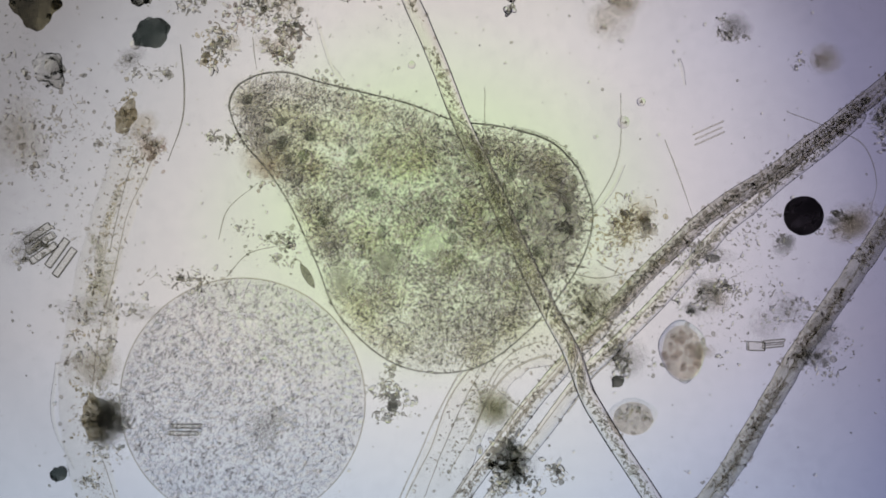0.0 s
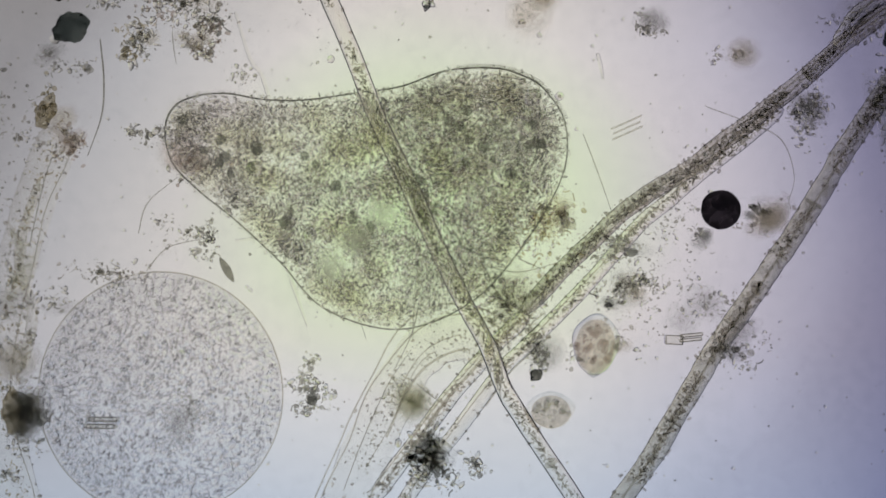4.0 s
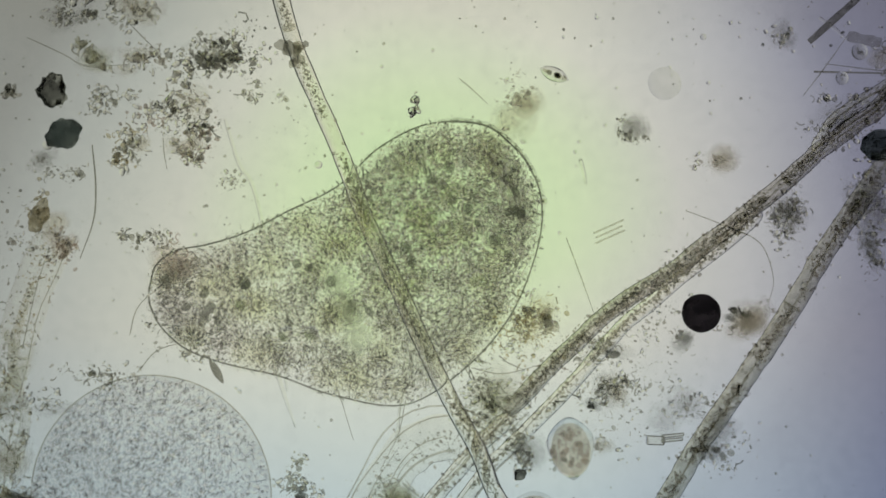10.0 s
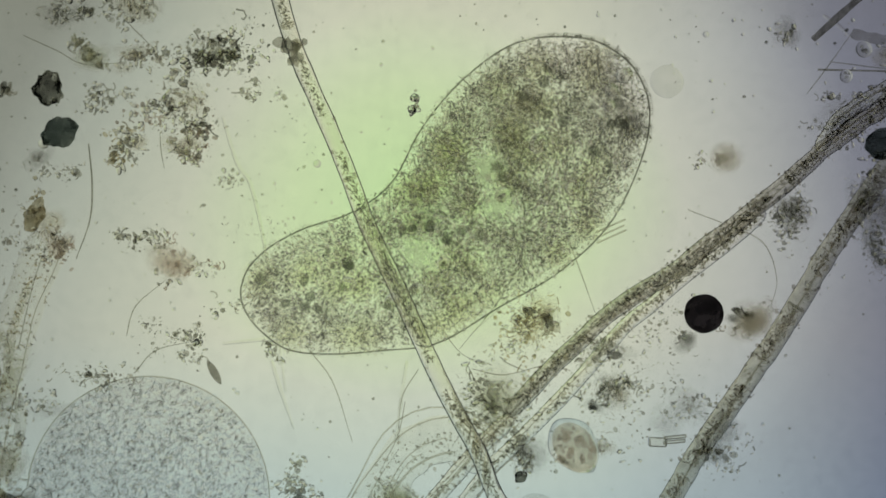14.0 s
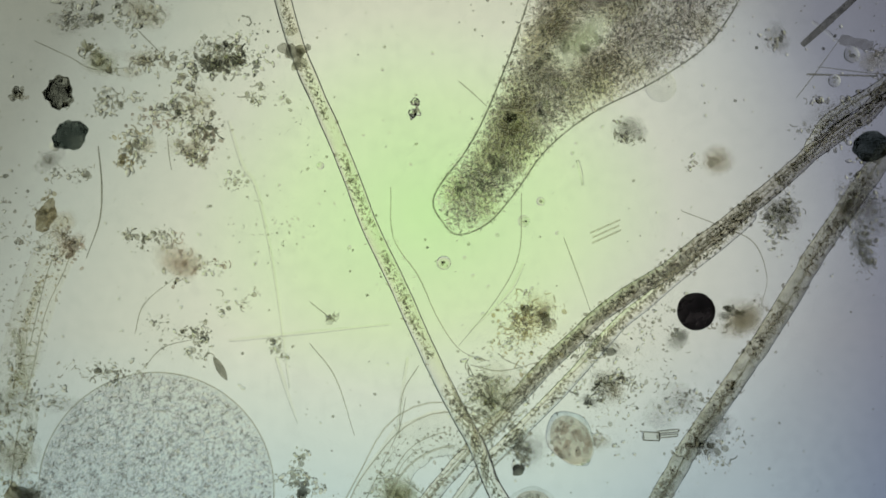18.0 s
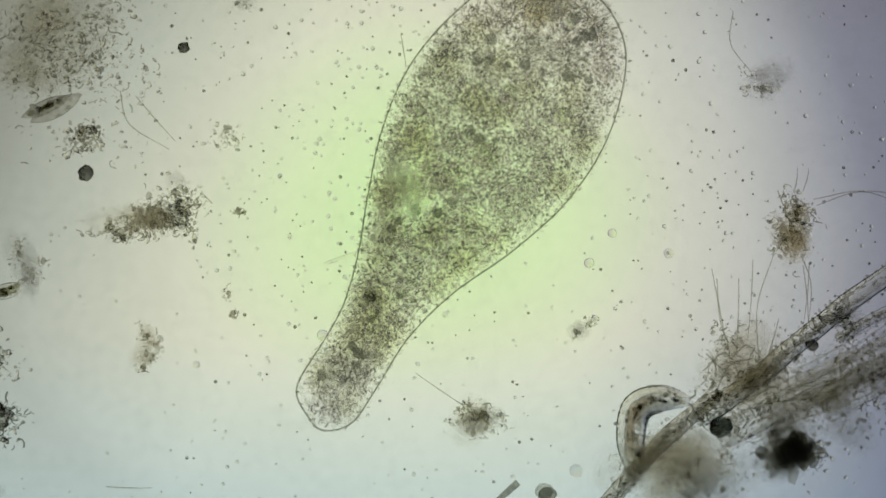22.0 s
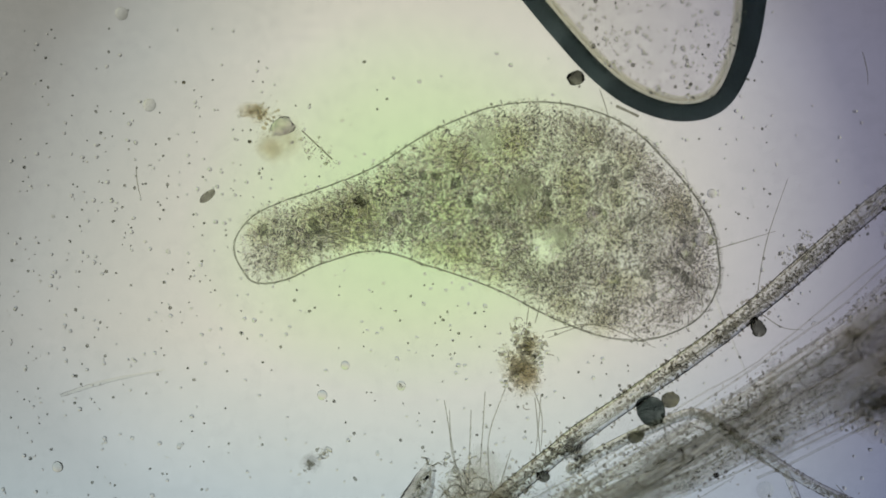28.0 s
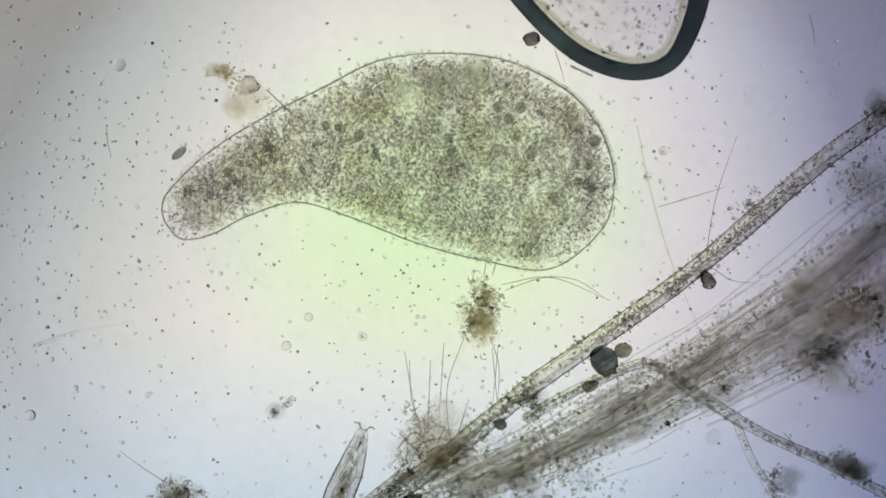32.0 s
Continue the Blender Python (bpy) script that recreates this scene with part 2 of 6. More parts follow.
M_ROD = mottled("grey_rod", 9.0, (0.52, 0.51, 0.48), (0.64, 0.63, 0.59), (0.76, 0.75, 0.70))
M_ROUGH = clear("rough_crystal", (0.93, 0.925, 0.905), 1.17, 0.0, 0.3, 7.0)
M_FLOC = {c: veil("floc_" + c, t, k, a, 5.0, 0.7, 1.0, 0.9) for c, t, k, a in (
    ("brown", (0.968, 0.957, 0.934), (0.44, 0.41, 0.33), 0.10), ("grey", (0.955, 0.952, 0.95), (0.36, 0.36, 0.34), 0.10),
    ("amber", (0.962, 0.942, 0.895), (0.46, 0.40, 0.26), 0.10),
    ("rust", (0.966, 0.944, 0.922), (0.44, 0.34, 0.28), 0.10),
    ("dark", (0.90, 0.90, 0.89), (0.24, 0.24, 0.22), 0.16), ("olive", (0.965, 0.962, 0.93), (0.42, 0.42, 0.31), 0.11))}

# ---- mesh tools ----
PHI = (1 + 5 ** 0.5) / 2
ICO_V = np.array([(-1, PHI, 0), (1, PHI, 0), (-1, -PHI, 0), (1, -PHI, 0), (0, -1, PHI), (0, 1, PHI), (0, -1, -PHI), (0, 1, -PHI),
                  (PHI, 0, -1), (PHI, 0, 1), (-PHI, 0, -1), (-PHI, 0, 1)]) / np.sqrt(1 + PHI * PHI)
ICO_F = [(0, 11, 5), (0, 5, 1), (0, 1, 7), (0, 7, 10), (0, 10, 11), (1, 5, 9), (5, 11, 4), (11, 10, 2), (10, 7, 6), (7, 1, 8),
         (3, 9, 4), (3, 4, 2), (3, 2, 6), (3, 6, 8), (3, 8, 9), (4, 9, 5), (2, 4, 11), (6, 2, 10), (8, 6, 7), (9, 8, 1)]


def finer(V, F):
    V, seen, out = [tuple(v) for v in V], {}, []

    def mid(a, b):
        key = (min(a, b), max(a, b))
        if key not in seen:
            m = np.array(V[a]) + np.array(V[b])
            V.append(tuple(m / np.linalg.norm(m)))
            seen[key] = len(V) - 1
        return seen[key]
    for a, b, c in F:
        ab, bc, ca = mid(a, b), mid(b, c), mid(c, a)
        out += [(a, ab, ca), (b, bc, ab), (c, ca, bc), (ab, bc, ca)]
    return np.array(V), out


ICO = {1: (ICO_V, ICO_F)}
ICO[2] = finer(*ICO[1])
ICO[3] = finer(*ICO[2])
ICO[4] = finer(*ICO[3])
rng = np.random.default_rng(7)


class Soup:
    """Vertices and faces of many small bodies in one mesh."""

    def __init__(self):
        self.v, self.f, self.n = [], [], 0

    def add(self, V, F):
        self.v.append(np.asarray(V, float))
        self.f += [tuple(i + self.n for i in f) for f in F]
        self.n += len(V)

    def blob(self, at, size, turn=None, level=1, rough=0.0):
        """An uneven ball; size: a radius or three of them."""
        V, F = ICO[level]
        if rough:
            V = V * (1 + rough * (rng.random((len(V), 1)) - 0.5) * 2)
        V = V * np.array(size)
        a = rng.random() * 6.283 if turn is None else turn
        c, s = math.cos(a), math.sin(a)
        V = V @ np.array(((c, s, 0), (-s, c, 0), (0, 0, 1)))
        self.add(V + np.array(at), F)

    def tube(self, pts, radius, sides=8, flat=1.0, caps=True):
        """A round bar along points in space; radius: a number or one per point."""
        P = np.array(pts, float)
        R = np.broadcast_to(np.array(radius, float), (len(P),))
        T = np.gradient(P, axis=0)
        T /= np.linalg.norm(T, axis=1)[:, None] + 1e-9
        up = np.array((0.0, 0.0, 1.0))
        side = np.cross(T, up)
        side /= np.linalg.norm(side, axis=1)[:, None] + 1e-9
        top = np.cross(side, T)
        rings = []
        for k in range(sides):
            a = 2 * math.pi * k / sides
            rings.append(P + R[:, None] * (math.cos(a) * side + flat * math.sin(a) * top))
        V = np.stack(rings, 1).reshape(-1, 3)
        n, F = len(P), []
        for i in range(n - 1):
            for k in range(sides):
                j = (k + 1) % sides
                F.append((i * sides + k, i * sides + j, (i + 1) * sides + j, (i + 1) * sides + k))
        if caps:
            F += [tuple(range(sides))[::-1], tuple((n - 1) * sides + k for k in range(sides))]
        self.add(V, F)

    def box(self, at, size, turn=0.0, bevel=0.15):
        x, y, z = np.array(size) / 2
        b = min(x, y) * bevel
        ring = [(x, y - b), (x - b, y), (b - x, y), (-x, y - b), (-x, b - y), (b - x, -y), (x - b, -y), (x, b - y)]
        V = np.array([(px, py, pz) for pz in (-z, z) for px, py in ring])
        c, s = math.cos(turn), math.sin(turn)
        V = V @ np.array(((c, s, 0), (-s, c, 0), (0, 0, 1))) + np.array(at)
        F = [tuple(range(8))[::-1], tuple(range(8, 16))] + [(i, (i + 1) % 8, 8 + (i + 1) % 8, 8 + i) for i in range(8)]
        self.add(V, F)

    def mesh(self, name, mat, smooth=True):
        me = bpy.data.meshes.new(name)
        me.from_pydata(np.concatenate(self.v).tolist(), [], self.f)
        me.materials.append(mat)
        if smooth:
            me.shade_smooth()
        return me


def part(name, soup, mat, parent, label="", smooth=True):
    ob = new(name, soup if isinstance(soup, bpy.types.Mesh) else soup.mesh(name, mat, smooth))
    ob.parent = parent
    return tagged(ob, label) if label else ob


def thing(name, x, y, label, category, group="", kind=""):
    label = label if len(label.split()) > 3 else label + " on the slide"
    ob = new(name)
    ob.location = (x, y, 0)
    return tagged(ob, label, category, group, kind)


def smooth_line(pts, steps=8):
    """A smooth line through points of two or three numbers each."""
    P = np.array(pts, float)
    P = np.vstack((2 * P[0] - P[1], P, 2 * P[-1] - P[-2]))
    out = []
    for i in range(1, len(P) - 2):
        p0, p1, p2, p3 = P[i - 1:i + 3]
        for s in np.arange(steps) / steps:
            out.append(0.5 * (2 * p1 + (p2 - p0) * s + (2 * p0 - 5 * p1 + 4 * p2 - p3) * s ** 2 + (3 * p1 - p0 - 3 * p2 + p3) * s ** 3))
    out.append(P[-2])
    return np.array(out)


# ---- the slide and its lamp ----
def slide():
    s = Soup()
    s.box((7, 4, -0.6), (140, 110, 1.2), 0, 0.01)
    part("ground", s, M_GLASS, None, "clear glass microscope slide lit from below", False)
    tagged(bpy.data.objects["ground"], "clear glass microscope slide lit from below", "glass slide", "", "structure")


def condenser():
    lamp = thing("condenser_lamp", 0, 0, "round glowing condenser lens of the microscope below the slide", "lamp")
    s = Soup()
    R, n = 11.6, 72
    V = [(0, 0, 0.25)] + [(r * math.cos(a), r * math.sin(a), z) for r, z in ((R * 0.5, 0.2), (R, 0.0)) for a in np.arange(n) * 2 * math.pi / n]
    F = [(0, 1 + i, 1 + (i + 1) % n) for i in range(n)] + [(1 + i, 1 + n + i, 1 + n + (i + 1) % n, 1 + (i + 1) % n) for i in range(n)]
    s.add(V, F)
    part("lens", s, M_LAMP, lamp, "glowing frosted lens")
    s = Soup()
    ring = [(R * 1.03 * math.cos(a), R * 1.03 * math.sin(a), -0.2) for a in np.arange(n + 1) * 2 * math.pi / n]
    s.tube(ring, 0.38, 8, 1.0, False)
    part("mount", s, M_METAL, lamp, "black metal mount")
    return lamp


slide()
CONDENSER = condenser()


# ---- kinds of things ----
CRUMBS = {}


def crumb_mesh(mat):
    """One of five angular crumb shapes of a material, shared by all that use it."""
    key = (mat.name, int(rng.integers(5)))
    if key not in CRUMBS:
        s = Soup()
        s.blob((0, 0, 0), 1.0, None, 2, 0.18)
        CRUMBS[key] = s.mesh("crumb", mat)
    return CRUMBS[key]


def floc_mesh(kind):
    if kind not in CRUMBS:
        s = Soup()
        s.blob((0, 0, 0), 1.0, 0.0, 3)
        CRUMBS[kind] = s.mesh("floc", M_FLOC[kind])
    return CRUMBS[kind]


def debris(x, y, rx, ry, count, mat, size=0.05, label="loose clump of brownish grey detritus crumbs on the slide", turn=0.0,
           floc="", core=0.0, category="detritus", spread=0.5, worms=0.15, hazes=3):
    """A clump of crumbs with some bent threads, and a hazy floc under it where it has one."""
    ob = thing("detritus_clump", x, y, label, category, "detritus on the slide")
    c, q = math.cos(turn), math.sin(turn)
    s, w, g = Soup(), Soup(), Soup()
    seeds = rng.normal(0, spread, (max(2, count // 9), 2))
    for i in range(int(count * 1.7)):
        p = seeds[rng.integers(len(seeds))] + rng.normal(0, 0.26, 2)
        px, py = p[0] * rx, p[1] * ry
        px, py = c * px - q * py, q * px + c * py
        r = size * (0.22 + 0.72 * rng.random() ** 2)
        z = r * 0.8 + 0.3 * rng.random() ** 2
        kind = rng.random()
        if kind > 0.94:
            q2 = size * (0.35 + 0.3 * rng.random())
            g.tube([(px + q2 * math.cos(a), py + q2 * 0.85 * math.sin(a), z) for a in np.linspace(0, 6.283 * (0.5 + 0.5 * rng.random()), 11)], size * 0.15, 5, 1.0, False)
        elif kind > 0.56:
            g.blob((px, py, z), (r * (1.1 + 0.9 * rng.random()), r * (0.5 + 0.6 * rng.random()), r * 0.8), None, 2, 0.22)
        elif kind < worms:
            a, bend = rng.random() * 6.28, rng.normal(0, 1.2)
            pts = [(px + math.cos(a + bend * k / 4) * k * r * 0.9, py + math.sin(a + bend * k / 4) * k * r * 0.9, z) for k in range(5)]
            w.tube(pts, r * 0.34, 5)
        else:
            s.blob((px, py, z), (r * (0.7 + 0.8 * rng.random()), r * (0.6 + 0.5 * rng.random()), r * 0.7), None, 1, 0.35)
    if s.n:
        tagged(part("crumb_litter", s, mat, ob), kind="stuff")
    if g.n:
        tagged(part("fragment_litter", g, M_BIT, ob), kind="stuff")
    for _ in range(max(3, count // 24)):
        p = seeds[rng.integers(len(seeds))] + rng.normal(0, 0.14, 2)
        r = size * (0.6 + 0.6 * rng.random())
        big = part("crumb", crumb_mesh(mat), mat, ob)
        big.location = (c * p[0] * rx - q * p[1] * ry, q * p[0] * rx + c * p[1] * ry, r * 0.7 + 0.05)
        big.scale, big.rotation_euler = (r * (0.8 + 0.7 * rng.random()), r, r * 0.8), (0, 0, rng.random() * 6.28)
    if w.n:
        tagged(part("thread_litter", w, mat, ob), kind="stuff")
    if floc:
        for k in range(hazes):
            haze = part("floc", floc_mesh(floc), M_FLOC[floc], ob)
            wide = 0.45 + 0.5 * rng.random()
            dx, dy = rng.normal(0, 0.32) * rx, rng.normal(0, 0.32) * ry
            haze.location = (c * dx - q * dy, q * dx + c * dy, 0.16 + 0.03 * k)
            haze.scale, haze.rotation_euler = (rx * wide * 1.2, ry * wide * 1.2, 0.14), (0, 0, turn + rng.normal(0, 0.5))
    if core:
        k = Soup()
        for _ in range(2):
            k.blob((rng.normal(0, core * 0.4), rng.normal(0, core * 0.4), core * 0.5), (core, core * 0.8, core * 0.55), None, 2, 0.25)
        part("core", k, M_DARK, ob, "dense dark core")
    return ob


def lump(x, y, rx, ry, mat, label, turn=0.0, rough=0.12, name="spore", category="spore", bumps=4, height=0.6):
    """One rounded, uneven body with a few bumps."""
    ob = thing(name, x, y, label, category)
    s = Soup()
    V, F = ICO[4]
    V = V.copy()
    if rough:
        for i, v in enumerate(V):
            V[i] = v * (1 + rough * (1.3 * noise.noise(Vector(v * 1.1) + Vector((x, y, 0))) + 0.8 * noise.noise(Vector(v * 2.6) + Vector((y, x, 0))) + 0.3 * noise.noise(Vector(v * 6.0) + Vector((y, x, 3)))))
    z = min(rx, ry) * height
    V = V * np.array((rx, ry, z))
    c, q = math.cos(turn), math.sin(turn)
    s.add(V @ np.array(((c, q, 0), (-q, c, 0), (0, 0, 1))) + np.array((0, 0, z)), F)
    part("body", s, mat, ob)
    if mat is M_STONE:
        rim = []
        for a in np.linspace(0, 2 * math.pi, 41):
            v = np.array((math.cos(a), math.sin(a), 0.0))
            v = v * (0.93 + rough * (1.3 * noise.noise(Vector(v * 1.1) + Vector((x, y, 0))) + 0.8 * noise.noise(Vector(v * 2.6) + Vector((y, x, 0)))))
            rim.append((c * rx * v[0] - q * ry * v[1], q * rx * v[0] + c * ry * v[1], z))
        s = Soup()
        s.tube(rim, min(rx, ry) * 0.09, 6, 1.0, False)
        part("crust", s, M_DARK, ob, "darker crust")
        for _ in range(3):
            bead = part("bead", crumb_mesh(M_CRYSTAL), M_CRYSTAL, ob)
            a, w = rng.random() * 6.28, min(rx, ry) * (0.14 + 0.1 * rng.random())
            bead.location, bead.scale = (rx * 0.85 * math.cos(a), ry * 0.85 * math.sin(a), z), (w, w, w)
    for _ in range(bumps):
        a = rng.random() * 6.28
        knob = part("bump", crumb_mesh(mat), mat, ob)
        r = min(rx, ry) * (0.12 + 0.14 * rng.random())
        dx, dy = rx * 0.9 * math.cos(a), ry * 0.9 * math.sin(a)
        knob.location, knob.scale = (c * dx - q * dy, q * dx + c * dy, z * 0.9), (r, r, r)
    return ob


def ragged(x, y, rx, ry, label, turn=0.0, count=64):
    """A dense heap of dark crumbs that cling together, with an uneven outline."""
    ob = thing("detritus_lump", x, y, label, "detritus")
    c, q = math.cos(turn), math.sin(turn)
    for i in range(count):
        p = rng.normal(0, 0.42, 2)
        p /= max(1.0, np.linalg.norm(p) / 0.95)
        r = min(rx, ry) * (0.10 + 0.26 * rng.random() ** 2) * (1.25 - 0.5 * np.linalg.norm(p))
        lump_mat = (M_DARK, M_GREY, M_GREY, M_BROWN, M_GREY)[i % 5]
        crumb = part("crumb", crumb_mesh(lump_mat), lump_mat, ob)
        crumb.location = (c * p[0] * rx - q * p[1] * ry, q * p[0] * rx + c * p[1] * ry, r * 0.7 + 0.2 * rng.random() * (1 - p @ p))
        crumb.scale, crumb.rotation_euler = (r * (0.8 + 1.3 * rng.random()), r, r * 0.7), (0, 0, rng.random() * 6.28)
    return ob


def hair(pts, radius=0.012, mat=None, label="fine brownish hair-like thread lying on the slide", lift=0.12):
    x, y = pts[0]
    ob = thing("thread", x, y, label, "thread", "threads on the slide")
    line = smooth_line([(a - x, b - y) for a, b in pts], 7)
    P = [(a, b, radius + lift * math.sin(math.pi * i / (len(line) - 1))) for i, (a, b) in enumerate(line)]
    s = Soup()
    R = [radius * (0.55 + 0.45 * math.sin(math.pi * min(1, 0.12 + i / (len(line) - 1)))) for i in range(len(line))]
    s.tube(P, R, 6)
    part("strand", s, mat or M_HAIR_THIN, ob)
    return ob


def filament(pts, radius, mat, label, septa=1.6, fill=0.0, fuzz=0, heights=None, mat_fill=None, name="algal_filament", flat=1.0, nodes=(), fibres=0, loose=False):
    """A tube of cells: wall, cross walls, grains inside and crumbs stuck on its outside."""
    x, y = pts[0]
    ob = thing(name, x, y, label, "filament", "filaments")
    H = heights or [radius * flat] * len(pts)
    line = smooth_line([(a - x, b - y, h) for (a, b), h in zip(pts, H)], 10)
    u = np.arange(len(line))
    R = np.array([radius * (1 + 0.10 * noise.noise(Vector((i * 0.23, x, y)))) for i in u])
    line = line + np.stack([[0.04 * noise.noise(Vector((i * 0.11, y, x + 9))), 0.04 * noise.noise(Vector((i * 0.11, y + 5, x))), 0] for i in u])
    R[:3] *= (0.35, 0.78, 0.95)
    R[-3:] *= (0.95, 0.78, 0.35)
    s = Soup()
    s.tube(line, R, 18, flat)
    part("wall", s, mat, ob)
    dist = np.r_[0, np.cumsum(np.linalg.norm(np.diff(line, axis=0), axis=1))]
    at = lambda d: np.array([np.interp(d, dist, line[:, k]) for k in range(3)])
    d = septa * 0.6
    while septa and d < dist[-1] - 0.3:
        p, q = at(d), at(d + 0.05)
        t = Soup()
        t.tube([p, p + (q - p) * 0.8], radius * 0.93, 14, flat)
        part("septum", t, M_HAIR_THIN if mat is M_TUBE_OLIVE else M_SEPTUM, ob)
        d += septa * (0.75 + 0.5 * rng.random())
    if fill:
        t = Soup()
        for _ in range(int(fill * 2.2 * dist[-1])):
            d = rng.random() * dist[-1]
            if noise.noise(Vector((d * 1.1, x, 0))) < -0.15:
                continue
            p, q = at(d), at(d + 0.1)
            v = (q - p) / (np.linalg.norm(q - p) + 1e-9)
            w = rng.normal(0, 0.34) * radius
            r = 0.010 + 0.020 * rng.random() ** 1.8
            t.blob(p + np.array((-v[1], v[0], 0)) * np.clip(w, -0.7 * radius, 0.7 * radius) + np.array((0, 0, rng.normal(0, 0.25) * radius * flat)), (r * 1.3, r * 0.8, r * 0.8), None, 1, 0.3)
        tagged(part("cell_content", t, mat_fill or M_CONTENT, ob), kind="stuff")
    if fuzz:
        t = Soup()
        for _ in range(int(fuzz * dist[-1])):
            d = rng.random() * dist[-1]
            p, q = at(d), at(d + 0.1)
            v = (q - p) / (np.linalg.norm(q - p) + 1e-9)
            a = rng.random() * 6.28
            w = math.cos(a) * radius * (0.95 + (1.1 * rng.random() ** 2 if loose else 0.45 * rng.random() ** 3))
            r = (0.012 + 0.024 * rng.random() ** 2) * (0.9 if loose else 1.0)
            t.blob(p + np.array((-v[1], v[0], 0)) * w + np.array((0, 0, math.sin(a) * radius * flat)), (r * 1.4, r, r), None, 1, 0.3)
        tagged(part("crumb_coating", t, M_BROWN, ob), kind="stuff")
    for k in range(6 if loose else 0):
        a = (0.0, 0.0, 0.25, 0.45, 0.1, 0.3, 0.0)[k] * dist[-1]
        b = (1.0, 0.6, 1.0, 1.0, 0.8, 0.9, 1.0)[k] * dist[-1]
        off, P = rng.normal(0, 0.7) * radius, []
        for d in np.linspace(a, b, 30):
            v = at(min(d + 0.1, dist[-1])) - at(max(d - 0.1, 0.0))
            v = v / (np.linalg.norm(v) + 1e-9)
            P.append(at(d) + np.array((-v[1], v[0], 0)) * (off * (1.9 - 1.1 * d / dist[-1]) + 0.5 * radius * noise.noise(Vector((d * 0.45, k * 5.3, y)))))
        t = Soup()
        wide = 0.05 + 0.07 * rng.random()
        t.tube(P, [wide * (0.75 + 0.5 * noise.noise(Vector((i * 0.3, k, x))) + 0.25) for i in range(30)], 10, 0.5)
        part("band", t, M_BAND, ob, "grey broad strand")
    for k in range(fibres):
        a, b = sorted(rng.random(2) * dist[-1]) if k % 3 else (0.0, dist[-1])
        if b - a < 0.8:
            a, b = 0.2 * dist[-1], 0.7 * dist[-1]
        off, r, P = rng.normal(0, 0.9 if loose else 0.62) * radius, 0.010 + 0.022 * rng.random() ** 2, []
        for d in np.linspace(a, b, 24):
            p, q = at(d), at(min(d + 0.1, dist[-1])) if d < dist[-1] - 0.1 else at(d)
            v = at(min(d + 0.1, dist[-1])) - at(max(d - 0.1, 0.0))
            v = v / (np.linalg.norm(v) + 1e-9)
            w = off * (1.9 - 1.1 * d / dist[-1] if loose else 1.0) + 0.35 * radius * noise.noise(Vector((d * 0.7, k * 3.1, x)))
            P.append(p + np.array((-v[1], v[0], 0)) * w + np.array((0, 0, radius * flat * 0.8)))
        t = Soup()
        t.tube(P, r, 6)
        part("fibre", t, M_FIBRE_THIN if loose else M_FIBRE, ob)
    for k in nodes:
        p = at(k * dist[-1])
        for _ in range(14):
            crumb = part("crumb", crumb_mesh(M_GREY), M_GREY, ob)
            r = radius * (0.3 + 0.4 * rng.random())
            crumb.location, crumb.scale = p + rng.normal(0, radius * 0.7, 3) * (1, 1, 0.3), (r * (0.8 + 0.6 * rng.random()), r, r)
            crumb.rotation_euler = (0, 0, rng.random() * 6.28)
    return ob


def ring_cell(x, y, r, label="small round clear cell with a dark rim", mat=None, core=True):
    ob = thing("round_cell", x, y, label, "cell", "round cells")
    s = Soup()
    s.blob((0, 0, r * 0.8), (r, r * 0.96, r * 0.8), None, 3)
    part("body", s, mat or M_CRYSTAL, ob)
    if core:
        s = Soup()
        for _ in range(5):
            s.blob((*rng.normal(0, r * 0.3, 2), r * 0.8), r * (0.12 + 0.15 * rng.random()), None, 1, 0.2)
        part("core", s, M_GREY, ob)
    return ob


def spindle(x, y, length, width, turn, mat, label, name="diatom", content=True):
    """A pointed shell, thickest in its middle."""
    ob = thing(name, x, y, label, "diatom")
    c, q = math.cos(turn), math.sin(turn)
    k = np.linspace(-1, 1, 15)
    P = [(c * length / 2 * a, q * length / 2 * a, width * 0.3) for a in k]
    R = [width / 2 * (1 - abs(a) ** 2.2) + 0.008 for a in k]
    s = Soup()
    s.tube(P, R, 12, 0.6)
    part("shell", s, mat, ob)
    if content:
        s = Soup()
        for _ in range(int(6 + length * 16)):
            a = rng.normal(0, 0.38)
            if abs(a) < 0.8:
                s.blob((c * length / 2 * a, q * length / 2 * a, width * 0.3), 0.035 + 0.03 * rng.random(), None, 1, 0.3)
        part("content", s, M_OLIVE, ob)
    return ob


def bars(x, y, length, width, turn, count, gap, mat, label, name="needle_crystal"):
    ob = thing(name, x, y, label, "crystal")
    c, q = math.cos(turn), math.sin(turn)
    for i in range(count):
        o = (i - (count - 1) / 2) * gap
        s = Soup()
        s.box((-q * o + c * o * 0.3, c * o + q * o * 0.3, width * 0.5), (length * (0.85 + 0.3 * rng.random()), width, width * 0.8), turn)
        bar = part("bar", s, mat, ob, "", False)
        if mat is M_CRYSTAL:
            mx, my = -q * o + c * o * 0.3, c * o + q * o * 0.3
            e = Soup()
            e.tube([(mx + c * length * 0.47 * a - q * width * 0.46 * d, my + q * length * 0.47 * a + c * width * 0.46 * d, width * 0.9)
                    for a, d in ((-1, -1), (0, -1), (1, -1), (1, 0), (1, 1), (0, 1), (-1, 1), (-1, 0), (-1, -1))], 0.013, 5, 1.0, False)
            part("edge", e, M_HAIR, bar, "dark edge")
    return ob


